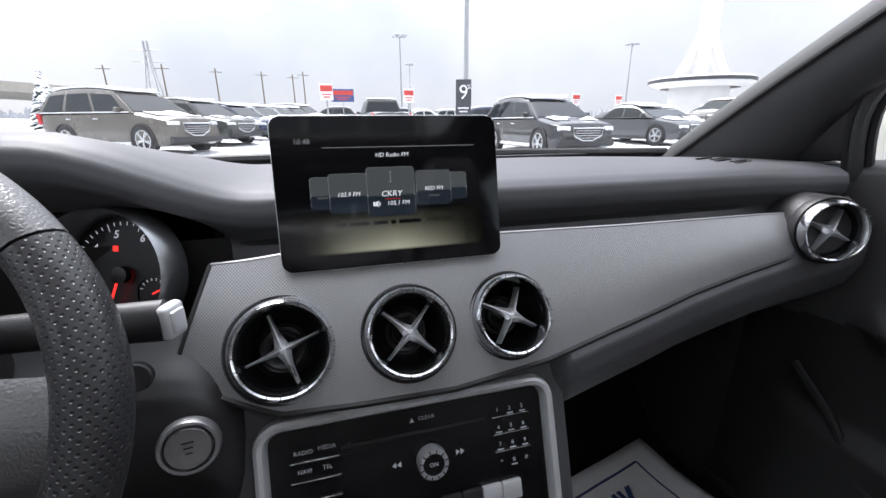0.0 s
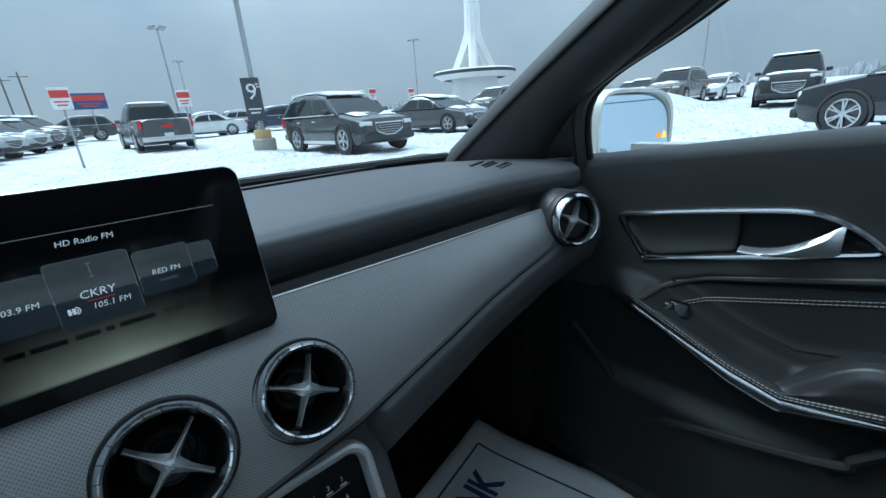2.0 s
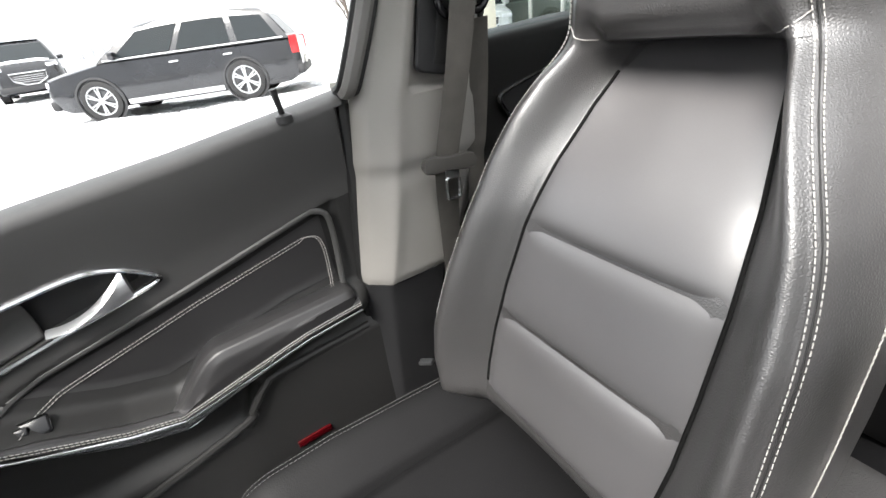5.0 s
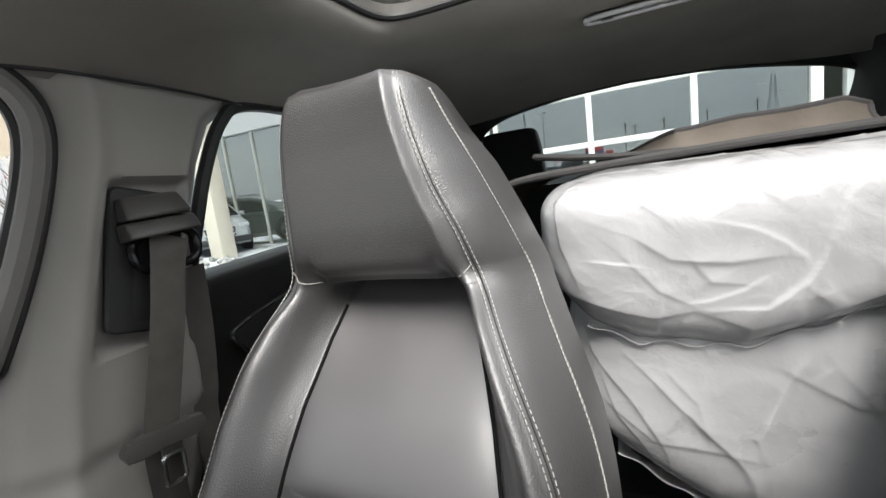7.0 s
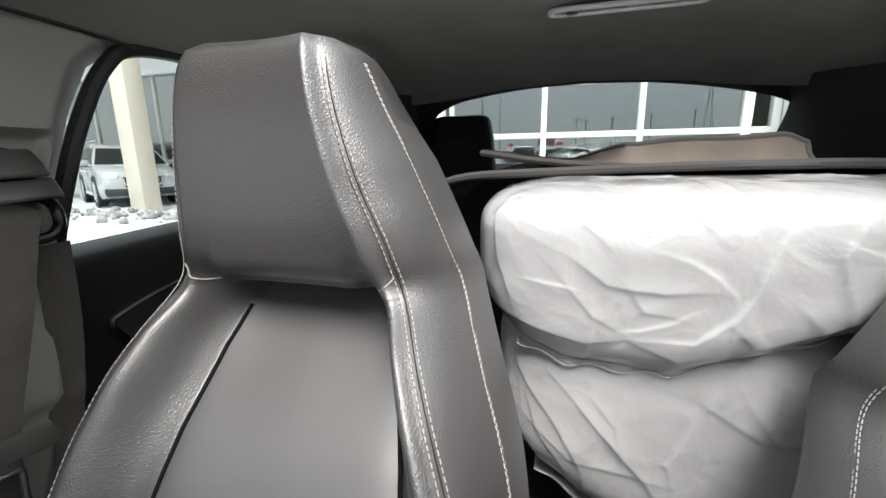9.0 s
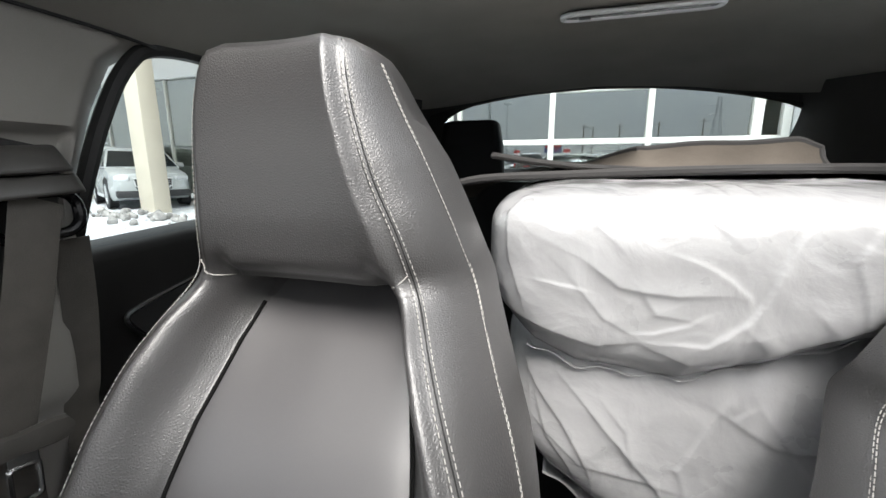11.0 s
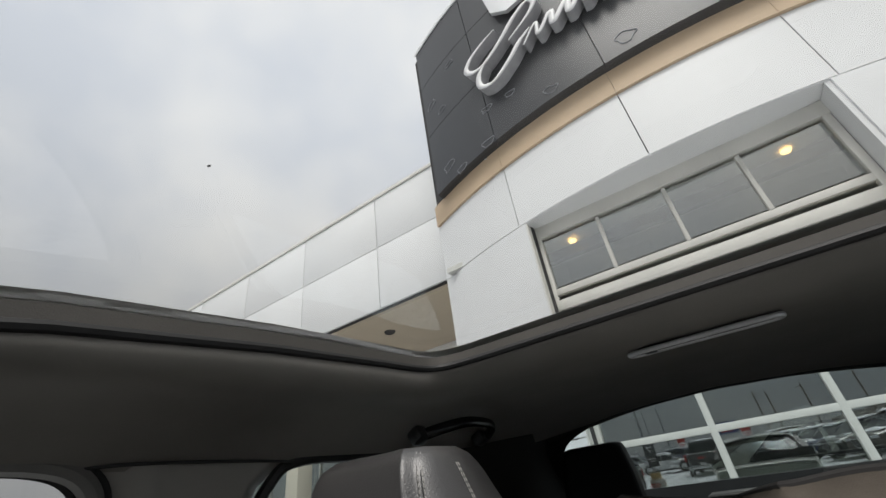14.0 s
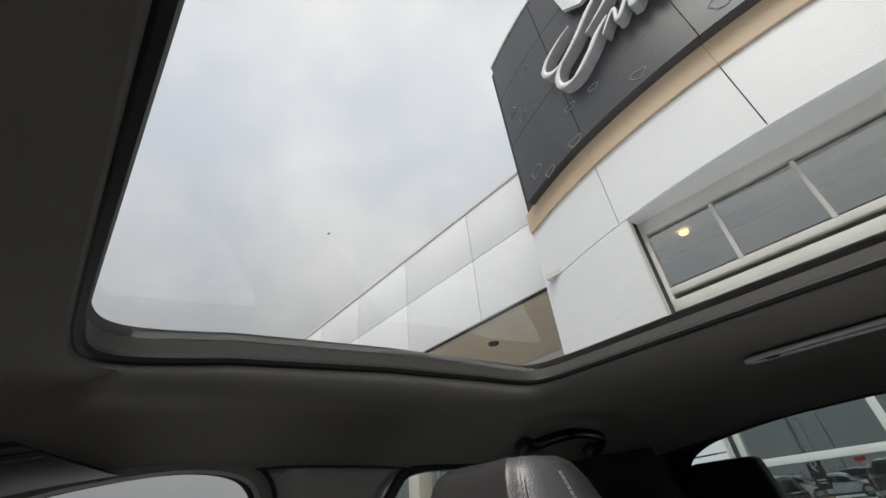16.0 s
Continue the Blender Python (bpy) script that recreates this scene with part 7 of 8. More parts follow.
def vehicle(label, category, kind, L, W, H, wb, wr, material, m, snow=0.6, group="parked vehicles", spokes=5, name=None):
    """A parked car: front towards +y of its own frame."""
    v = thing(name or {"suv": "parked_suv", "sedan": "parked_car", "pickup": "pickup_truck"}[kind], label, category, (0, 0, 0), group)
    h = L / 2
    yf, yr = wb / 2 + 0.02 * L, -wb / 2 + 0.02 * L
    w = W / 2
    cl = 0.22 if kind != "sedan" else 0.17
    belt_h = {"suv": 0.615, "sedan": 0.64, "pickup": 0.60}[kind] * H
    cow = h * 0.50 if kind != "pickup" else h * 0.50
    nose_z = belt_h * 0.90
    if kind == "suv":
        tops = [(-h, belt_h * 0.98), (-h + 0.10, belt_h), (cow, belt_h * 1.02), (h - 0.45, nose_z), (h - 0.12, nose_z * 0.93), (h, nose_z * 0.74)]
    elif kind == "sedan":
        tops = [(-h, belt_h * 0.92), (-h + 0.15, belt_h * 1.02), (-h + 0.9, belt_h * 1.03), (cow, belt_h * 1.0), (h - 0.5, belt_h * 0.88), (h - 0.12, belt_h * 0.78), (h, belt_h * 0.62)]
    else:
        tops = [(-h, belt_h * 1.0), (-h + 0.05, belt_h * 1.02), (cow, belt_h * 1.03), (h - 0.3, belt_h * 1.0), (h - 0.08, belt_h * 0.97), (h, belt_h * 0.8)]
    ty, tz = [a for a, _ in tops], [b for _, b in tops]
    st = sorted(set([round(a, 3) for a in np.linspace(-h, h, 34)] + [round(a, 3) for a in ty]))
    secs = []
    for y in st:
        zt = table(ty, tz, y)
        e = (abs(y) / h)
        ww = w * (1 - 0.10 * sstep(0.80, 1.0, e) - 0.10 * sstep(0.95, 1.0, e))
        lo = cl + 0.12 * sstep(0.85, 1.0, e)
        hip = lerp(lo, zt, 0.62)
        ring = []
        for sx in (1, -1):
            pts = [(0.0, zt + 0.03), (ww * 0.55, zt + 0.022), (ww * 0.86, zt), (ww * 0.955, zt - 0.05), (ww * 0.985, hip), (ww, lerp(lo, zt, 0.42)), (ww * 0.985, lo + 0.12), (ww * 0.93, lo), (0, lo)]
            pts = [(sx * a, y, b) for a, b in pts]
            ring += pts if sx > 0 else list(reversed(pts))[1:-1]
        secs.append(ring)
    part("body", loft(secs), material, v, sharp=38)
    # greenhouse
    rt = H - 0.01
    if kind == "suv":
        gb0, gb1, gt0, gt1 = -h + 0.12, cow + 0.10, -h + 0.52, cow - 0.72
    elif kind == "sedan":
        gb0, gb1, gt0, gt1 = -h + 0.75, cow + 0.10, -h + 1.65, cow - 0.75
    else:
        gb0, gb1, gt0, gt1 = -0.62, cow + 0.08, -0.42, cow - 0.62
    gz0 = belt_h * 0.99
    def roof_arch(k):
        """How far the roof drops towards its ends."""
        return {"suv": 0.09, "sedan": 0.10, "pickup": 0.03}[kind] * abs(2 * k - 0.95) ** 2.2
    def G(y, s, sx):
        """A point of the greenhouse side: y along the belt, s up from belt to roof."""
        k = (y - gb0) / (gb1 - gb0)
        yt = lerp(gt0, gt1, k)
        return Vector((sx * lerp(w * 0.955, w * 0.74, s ** 1.15), lerp(y, yt, s), lerp(gz0, rt - 0.04 - roof_arch(k), s)))
    gs = []
    for s in (0.0, 0.5, 0.93, 1.0):
        ring = [G(lerp(gb0, gb1, k / 10), s, 1) for k in range(11)] + [G(lerp(gb1, gb0, k / 10), s, -1) for k in range(11)]
        if s == 1.0:
            c = Vector((0, (gt0 + gt1) / 2, rt))
            ring = [c + (p - c) * 0.94 + Vector((0, 0, 0.03)) for p in ring]
        gs.append(ring)
    part("greenhouse", loft(gs), material, v, sharp=45)
    # panes
    def side_pane(a, b, sx, s0=0.10, s1=0.84):
        off = Vector((sx * 0.006, 0, 0.002))
        pts = [G(lerp(a, b, k / 5), s0, sx) + off for k in range(6)] + [G(lerp(b, a, k / 5), s1, sx) + off for k in range(6)]
        return prism(pts, (sx * 0.004, 0, 0))
    cuts = {"suv": (0.05, 0.27, 0.31, 0.60, 0.635, 0.93), "sedan": (0.16, 0.18, 0.18, 0.52, 0.55, 0.92), "pickup": (0.05, 0.06, 0.07, 0.42, 0.46, 0.92)}[kind]
    for sx in (1, -1):
        for k in range(3):
            a, b = cuts[2 * k], cuts[2 * k + 1]
            if b - a > 0.04:
                part("window", side_pane(lerp(gb0, gb1, a), lerp(gb0, gb1, b), sx), GLASSDARK, v)
        part("belt_trim", tube([G(lerp(gb0, gb1, t), 0.05, sx) + Vector((sx * 0.012, 0, 0)) for t in np.linspace(0.03, 0.97, 12)], 0.014, 6), SILVER if kind == "suv" else CLAD, v)
    ws_ = [G(gb1, 0.08, 1), G(gb1, 0.90, 1), G(gb1, 0.90, -1), G(gb1, 0.08, -1)]
    ws_ = [p * 1.0 + Vector((-0.05 * math.copysign(1, p.x), 0.006, 0.006)) for p in ws_]
    part("windscreen", prism(ws_, (0, 0.006, 0.006)), GLASSDARK, v)
    rw_ = [G(gb0, 0.15, 1), G(gb0, 0.88, 1), G(gb0, 0.88, -1), G(gb0, 0.15, -1)]
    rw_ = [p + Vector((-0.07 * math.copysign(1, p.x), -0.006, 0.004)) for p in rw_]
    part("rear_window", prism(rw_, (0, -0.006, 0.004)), GLASSDARK, v)
    # wheels
    for y in (yf, yr):
        for sx in (1, -1):
            mm = pose(sx * (w - 0.11), y, wr, 0, 90 * sx, 0)
            part("wheel_arch", lathe([(wr * 1.16, 0.10), (wr * 1.17, 0.128), (wr * 1.08, 0.132), (wr * 1.04, 0.09), (0, 0.088)], 28, mm), CLAD if kind != "sedan" else BLACKPL, v)
            wl_ = part("wheel", lathe([(wr * 0.70, -0.1), (wr * 0.96, -0.1), (wr, -0.06), (wr, 0.09), (wr * 0.96, 0.122), (wr * 0.86, 0.134), (wr * 0.72, 0.128), (wr * 0.70, 0.09)], 32, mm), TYRE, v, "black tyre on an alloy rim")
            sp = [lathe([(wr * 0.72, 0.10), (wr * 0.72, 0.128), (wr * 0.66, 0.132), (wr * 0.64, 0.10)], 32, mm), lathe([(wr * 0.16, 0.10), (wr * 0.15, 0.136), (0, 0.138)], 16, mm)]
            for k in range(spokes):
                for dlt in (-7, 7):
                    sp.append(rbox(wr * 0.58, wr * 0.075, 0.022, 0.0, mm @ pose(0, 0, 0, 0, 0, 360 / spokes * k + dlt) @ at(wr * 0.40, 0, 0.122)))
            part("rim", join(*sp), ALLOY, wl_)
            part("rim_shade", lathe([(wr * 0.70, 0.095), (0, 0.092)], 24, mm), BLACKPL, wl_)
    # sills, bumpers, lamps, grille, mirrors, handles
    for sx in (1, -1):
        part("sill_trim", rbox(0.03, yf - yr - 2.5 * wr, 0.09, 0.01, at(sx * w * 0.985, (yf + yr) / 2, cl + 0.08)), CLAD if kind != "suv" else SILVER, v)
        part("mirror", rbox(0.20, 0.11, 0.15, 0.04, at(sx * (w + 0.07), gb1 - 0.42, gz0 + 0.10)), material, v)
        for yy in (gb0 + (gb1 - gb0) * 0.34, gb0 + (gb1 - gb0) * 0.62):
            part("door_handle", rbox(0.03, 0.18, 0.03, 0.01, at(sx * w * 0.985, yy, belt_h * 0.86)), SILVER if kind == "suv" else material, v)
        part("head_lamp", rbox(0.34, 0.26, 0.12, 0.03, at(sx * w * 0.70, h - 0.16, table(ty, tz, h - 0.16) - 0.13, 12, 0, -18 * sx)), HEAD, v, "clear head lamp")
        part("tail_lamp", rbox(0.12 if kind != "sedan" else 0.32, 0.16, 0.34 if kind != "sedan" else 0.14, 0.02, at(sx * w * 0.86, -h + 0.07, belt_h * 0.87, 0, 0, 8 * sx)), TAIL, v, "red tail lamp")
        if kind == "suv":
            part("roof_rail", tube([(sx * w * 0.68, lerp(gt0 + 0.1, gt1 - 0.05, t), rt + 0.03 + 0.02 * math.sin(math.pi * t)) for t in np.linspace(0, 1, 8)], 0.016, 6), SILVER, v)
    gz = nose_z * 0.66
    gr_ = part("grille", rbox(W * 0.46, 0.08, 0.30 * H / 1.7, 0.05, at(0, h - 0.035, gz)), CLAD, v, "dark mesh grille")
    part("grille_frame", tube([(a * W * 0.24, h + 0.012, gz + b * 0.16 * H / 1.7) for a, b in ((-1, 1), (1, 1), (0.92, -0.2), (0.35, -1), (-0.35, -1), (-0.92, -0.2))], 0.016, 6, closed=True), SILVER, gr_)
    for k in range(4):
        part("grille_bar", rbox(W * 0.40, 0.02, 0.012, 0.0, at(0, h + 0.008, gz - 0.09 + 0.06 * k)), SILVER, gr_)
    part("front_bumper", rbox(W * 0.90, 0.16, 0.20, 0.05, at(0, h - 0.06, cl + 0.18)), CLAD, v)
    part("rear_bumper", rbox(W * 0.90, 0.16, 0.20, 0.05, at(0, -h + 0.05, cl + 0.22)), CLAD if kind != "pickup" else ALLOY, v)
    part("number_plate", rbox(0.32, 0.02, 0.16, 0.005, at(0, -h - 0.012 if kind != "pickup" else -h - 0.04, cl + 0.36)), PLATEW, v)
    if kind == "pickup":
        part("load_bed", rbox(W * 0.80, (gb0 + h) - 0.16, 0.30, 0.01, at(0, (gb0 - h) / 2, belt_h * 1.02 - 0.12)), CARSNOW if snow else CLAD, v)
        part("badge", rbox(0.42, 0.01, 0.10, 0.01, at(0, -h - 0.006, belt_h * 0.80)), TAIL, v, "red badge bar")
    if snow:
        def snow_fn(u, t):
            x = lerp(-1, 1, u) * w * 0.70
            y = lerp(gt0 + 0.05, gt1 + 0.02, t)
            e = min(u, 1 - u, t, 1 - t)
            return x, y, rt - roof_arch(t) + 0.012 + 0.05 * snow * sstep(0.0, 0.10, e) * (0.7 + 0.6 * noise.noise((x * 2 + L, y * 2, 1))) + 0.02
        part("snow_cover", grid(snow_fn, 16, 20), CARSNOW, v, "patchy snow on the roof", solid=0.03)
        def hood_fn(u, t):
            x = lerp(-1, 1, u) * w * 0.72
            y = lerp(gb1 + 0.05, h - 0.5, t)
            e = min(u, 1 - u, t, 1 - t)
            n_ = noise.noise((x * 1.7 + 3 * L, y * 1.7, 5))
            return x, y, table(ty, tz, y) + 0.030 + 0.07 * snow * sstep(0.0, 0.2, e) * sstep(-0.15, 0.25, n_) + 0.012 * (n_ > -0.1) - 0.02 * (n_ < -0.15)
        part("snow_cover", grid(hood_fn, 14, 14), CARSNOW, v, "patchy snow on the bonnet")
    v.matrix_basis = m
    return v


BLK, NAVY, GREY, DGREEN, SILV, WHT = paint("black_paint", (0.010, 0.011, 0.014), 0.8), paint("navy_paint", (0.012, 0.022, 0.06)), paint("graphite_paint", (0.075, 0.078, 0.082)), paint("green_grey_paint", (0.05, 0.055, 0.05)), paint("silver_paint", (0.42, 0.44, 0.44)), paint("white_paint", (0.7, 0.71, 0.71))
TAUPE = paint("taupe_paint", (0.11, 0.10, 0.085))


def park(x, y, rz):
    return pose(x, y, ground_z(x, y) - 0.03, 0, 0, rz)


vehicle("black five-door SUV with snow on its bonnet", "SUV", "suv", 4.81, 1.90, 1.67, 2.857, 0.375, BLK, pose(6.46, 11.62, 0.0, 0, 0, 182.3), 1.0)
vehicle("black seven-seat SUV with bright window trim", "SUV", "suv", 5.05, 1.96, 1.72, 2.863, 0.385, BLK, pose(11.50, -1.10, 0.0, 0, 0, -22), 0.0, spokes=6)
vehicle("graphite saloon car dusted with snow", "car", "sedan", 4.95, 1.85, 1.45, 2.83, 0.335, GREY, park(12.1, 13.9, 190), 1.0)
big = vehicle("taupe full-size SUV with snow on its roof", "SUV", "suv", 5.18, 2.04, 1.89, 3.03, 0.40, TAUPE, park(-6.0, 15.4, -121), 0.9)
s2 = vehicle("dark green-grey SUV with snow on its roof", "SUV", "suv", 4.70, 1.87, 1.70, 2.75, 0.37, DGREEN, park(-5.0, 18.9, -121), 0.9)
s3 = vehicle("navy blue SUV with snow on its roof", "SUV", "suv", 4.60, 1.85, 1.68, 2.70, 0.36, NAVY, park(-4.3, 22.2, -121), 0.9)
s4 = vehicle("silver SUV covered in snow", "SUV", "suv", 4.65, 1.85, 1.66, 2.72, 0.36, SILV, park(-3.7, 25.6, -121), 1.2)
vehicle("graphite pickup truck with a snow-filled bed", "pickup truck", "pickup", 5.85, 2.06, 1.92, 3.74, 0.41, GREY, park(2.95, 22.6, 2), 1.0)
s5 = vehicle("white snowed-in saloon car", "car", "sedan", 4.80, 1.84, 1.46, 2.80, 0.335, WHT, park(16.9, 18.2, 186), 1.2)
vehicle("black pickup truck facing the lot", "pickup truck", "pickup", 5.8, 2.05, 1.93, 3.74, 0.42, BLK, park(23.2, 3.6, 98), 0.8)
for src, x, y, a in ((s3, -9.5, 24.5, -121), (s4, -3.0, 29.0, -121), (s2, -2.4, 32.5, -121), (big, -1.9, 36, -121), (s5, 6.8, 30.5, 95), (s3, 11.5, 31, 88), (s2, 16.5, 31.5, 92), (s4, 22, 27, 95), (big, 24.5, 21.0, 100), (s5, 28, 17.5, 80), (s2, 0.6, 41, 90), (s3, 6.5, 42, 90), (s4, 12.0, 43, 92), (s5, 18.0, 43, 90), (big, 24.5, 41, 90), (s2, 30.5, 38, 85), (s3, 33, 30, 80), (s4, -7.0, 44, 90), (s5, -13.0, 46, 90), (big, 27.5, 9.6, 92), (s5, 33.0, 9.0, 85), (s2, 36.5, 15.5, 100), (s3, 42, 19, 95), (s4, 44.5, 12.0, 90), (s2, 48, 8, 85), (s5, 39, 25, 80)):
    copy_thing(src, park(x, y, a))

# ---- poles, signs and masts ----
STEEL = mat("galvanised_steel", (0.36, 0.37, 0.38), 0.5, 0.5, var=0.12, scale=3)
CONCR = mat("rough_concrete", (0.36, 0.34, 0.30), 0.9, bump=0.5, bscale=40, var=0.15, scale=4, dist=0.01)
YELLOW = mat("faded_yellow_paint", (0.50, 0.36, 0.16), 0.7, bump=0.3, bscale=30, var=0.2, scale=5)
WHITEC = mat("white_concrete", (0.72, 0.71, 0.69), 0.8, var=0.08, scale=0.3, bump=0.1, bscale=2)
SIGNW, SIGNR = mat("sign_white", (0.75, 0.75, 0.75), 0.5), mat("sign_red", (0.55, 0.05, 0.04), 0.5)
SIGNB = mat("sign_blue", (0.04, 0.08, 0.22), 0.5)
BANNER = mat("banner_grey", (0.055, 0.058, 0.065), 0.7, var=0.15, scale=3)


def lamp_post(x, y, hgt, label="tall grey car park lamp post with four heads"):
    z = ground_z(x, y) - 0.05
    t = thing("street_lamp", label, "street lamp", (x, y, z), "lamp posts")
    part("base", lathe([(0.30, 0), (0.30, 0.7), (0.27, 0.75), (0.0, 0.75)], 16, at(x, y, z)), CONCR, t)
    part("mast", lathe([(0.11, 0.7), (0.06, hgt), (0, hgt)], 10, at(x, y, z)), STEEL, t)
    for k in range(4):
        a = radians(45 + 90 * k)
        part("lamp_head", rbox(0.55, 0.34, 0.20, 0.06, at(x + 0.55 * math.cos(a), y + 0.55 * math.sin(a), z + hgt, 0, 12, 45 + 90 * k)), STEEL, t)
        part("arm", tube([(x, y, z + hgt - 0.25), (x + 0.5 * math.cos(a), y + 0.5 * math.sin(a), z + hgt - 0.05)], 0.03, 6), STEEL, t)


lamp_post(8.3, 46.0, 8.9)
lamp_post(37.0, 46.0, 9.0)
lamp_post(44.0, 13.6, 9.2)
lamp_post(14.5, 72.0, 9.0)
# price pole
pp = thing("banner_pole", "grey steel pole with a dark price banner and yellow concrete foot", "pole", (5.05, 14.75, 0), "")
part("foot", lathe([(0.38, 0), (0.38, 0.42), (0.34, 0.46), (0.0, 0.46)], 24, at(5.05, 14.75, 0.0)), CONCR, pp, "pale concrete foot")
part("collar", lathe([(0.27, 0.4), (0.27, 0.72), (0.25, 0.75), (0.0, 0.75)], 24, at(5.05, 14.75, 0.0)), YELLOW, pp, "faded yellow collar")
part("mast", lathe([(0.085, 0.7), (0.075, 9.5), (0, 9.5)], 14, at(5.05, 14.75, 0.0)), STEEL, pp)
bnm = facing((4.92, 14.62, 1.72), (-0.30, -1, 0))
bn = part("banner", xf(rplate(0.56, 1.35, 0.02, -0.02, 0.02), bnm), BANNER, pp, "dark price banner")
part("banner_print", letters("9", 0.72, bnm @ at(0.0, 0.22, 0.022), 0.004), SIGNW, bn)
part("banner_print", letters("%", 0.22, bnm @ at(0.20, 0.42, 0.022), 0.004), SIGNW, bn)
for k, wd in enumerate((0.40, 0.30)):
    part("banner_bar", rbox(wd, 0.05, 0.004, 0, bnm @ at(0, -0.30 - 0.12 * k, 0.023)), SIGNW, bn)


def post_sign(x, y, zc, wd, ht, m1, m2, label):
    z = ground_z(x, y) - 0.05
    t = thing("sign_post", label, "sign", (x, y, z), "lot signs")
    part("post", rbox(0.06, 0.04, zc + ht / 2, 0.005, at(x, y + 0.03, z + (zc + ht / 2) / 2)), STEEL, t)
    part("panel", rbox(wd, 0.02, ht, 0.005, at(x, y, z + zc)), m1, t)
    part("panel_band", rbox(wd * 0.92, 0.006, ht * 0.35, 0.0, at(x, y - 0.014, z + zc + ht * 0.2)), m2, t)
    for k in range(2):
        part("panel_bar", rbox(wd * (0.7 - 0.2 * k), 0.006, ht * 0.07, 0.0, at(x, y - 0.014, z + zc - ht * (0.15 + 0.16 * k))), SIGNR if m2 == SIGNR else SIGNW, t)


post_sign(0.12, 15.9, 1.95, 0.46, 0.58, SIGNW, SIGNR, "small white and red sign on a post")
post_sign(3.62, 18.3, 1.95, 0.46, 0.58, SIGNW, SIGNR, "small white and red sign on a post")
post_sign(1.8, 40.0, 2.8, 2.0, 1.1, SIGNB, SIGNR, "wide blue and red sign on a post")
post_sign(13.2, 20.2, 1.9, 0.46, 0.58, SIGNW, SIGNR, "small white and red sign on a post")
post_sign(17.3, 22.0, 1.9, 0.46, 0.58, SIGNW, SIGNR, "small white and red sign on a post")

# white concrete tower with flared legs over a round canopy
TX, TY = 80 * math.sin(radians(46.3)), 80 * math.cos(radians(46.3))
tower = thing("tower", "tall white concrete tower flaring into legs over a round canopy", "tower", (TX, TY, 1.2))
part("canopy", lathe([(5.6, 5.6), (7.3, 6.3), (7.4, 6.9), (7.0, 7.1), (0, 7.2)], 48, at(TX, TY, 0.2)), WHITEC, tower, "round white canopy")
part("canopy_band", lathe([(7.32, 6.35), (7.46, 6.4), (7.46, 6.8), (7.36, 6.85)], 48, at(TX, TY, 0.2)), BANNER, tower)
part("pavilion", lathe([(4.2, 1.0), (4.2, 5.8), (0, 5.8)], 32, at(TX, TY, 0.2)), WHITEC, tower)
side = Vector((math.cos(radians(46.3)), -math.sin(radians(46.3)), 0))
away = Vector((math.sin(radians(46.3)), math.cos(radians(46.3)), 0))
for k in range(3):
    a = radians(120 * k + 90)
    dr = side * math.sin(a + 1.5708) + away * math.cos(a + 1.5708)
    tn = Vector((-dr.y, dr.x, 0))
    secs = []
    for z, r, th in ((6.9, 4.9, 0.85), (9.0, 3.7, 0.82), (11.5, 2.35, 0.8), (13.6, 1.45, 0.75), (20, 1.3, 0.65), (48, 1.0, 0.5)):
        c = Vector((TX, TY, z))
        secs.append([c + dr * r + tn * th * 0.5, c + dr * r - tn * th * 0.5, c + dr * max(r - (1.7 if z < 12 else 1.4), 0.05) - tn * th, c + dr * max(r - (1.7 if z < 12 else 1.4), 0.05) + tn * th])
    part("leg", loft(secs), WHITEC, tower, "white concrete fin")
part("shaft", lathe([(0.9, 12.5), (1.15, 14), (1.0, 48), (0, 48)], 16, at(TX, TY, 0)), WHITEC, tower)

# overpass on the horizon
br = thing("overpass", "pale concrete road overpass on piers", "bridge", (-45, 75, 2))
bpth = smooth_path([(-90, 62, 6.6), (-60, 74, 6.4), (-42, 84, 5.8), (-28, 95, 4.6), (-18, 110, 3.4)], 8)
bs = []
for i, p in enumerate(bpth):
    t = (bpth[min(i + 1, len(bpth) - 1)] - bpth[max(i - 1, 0)]).normalized()
    n_ = Vector((-t.y, t.x, 0)).normalized()
    bs.append([p + n_ * a + Vector((0, 0, b)) for a, b in ((-4, 0.9), (-3.8, 0.9), (-3.8, 0.1), (3.8, 0.1), (3.8, 0.9), (4, 0.9), (4, -0.5), (2, -1.4), (-2, -1.4), (-4, -0.5))])
part("deck", loft(bs), CONCR, br)
for i in range(4, len(bpth), 6):
    p = bpth[i]
    part("pier", rbox(1.4, 1.4, 5.0, 0.2, at(p.x, p.y, p.z - 3.6)), CONCR, br)
# pylon and utility poles
py = thing("pylon", "grey lattice power pylon", "pylon", (-37, 114, 2))
px, pyy = -37.0, 114.0
for sx in (-1, 1):
    for sy in (-1, 1):
        part("leg", tube([(px + 1.9 * sx, pyy + 1.9 * sy, 2), (px + 0.5 * sx, pyy + 0.5 * sy, 14), (px + 0.35 * sx, pyy + 0.35 * sy, 18.5)], 0.11, 6), STEEL, py)
for k in range(9):
    z0, z1 = 2 + 1.75 * k, 3.75 + 1.75 * k
    r0, r1 = table([2, 14, 18.5], [1.9, 0.5, 0.35], z0), table([2, 14, 18.5], [1.9, 0.5, 0.35], z1)
    s = 1 if k % 2 else -1
    part("brace", tube([(px - r0 * s, pyy - r0, z0), (px + r1 * s, pyy - r1, z1)], 0.07, 5), STEEL, py)
    part("brace", tube([(px - r0, pyy - r0 * s, z0), (px - r1, pyy + r1 * s, z1)], 0.07, 5), STEEL, py)
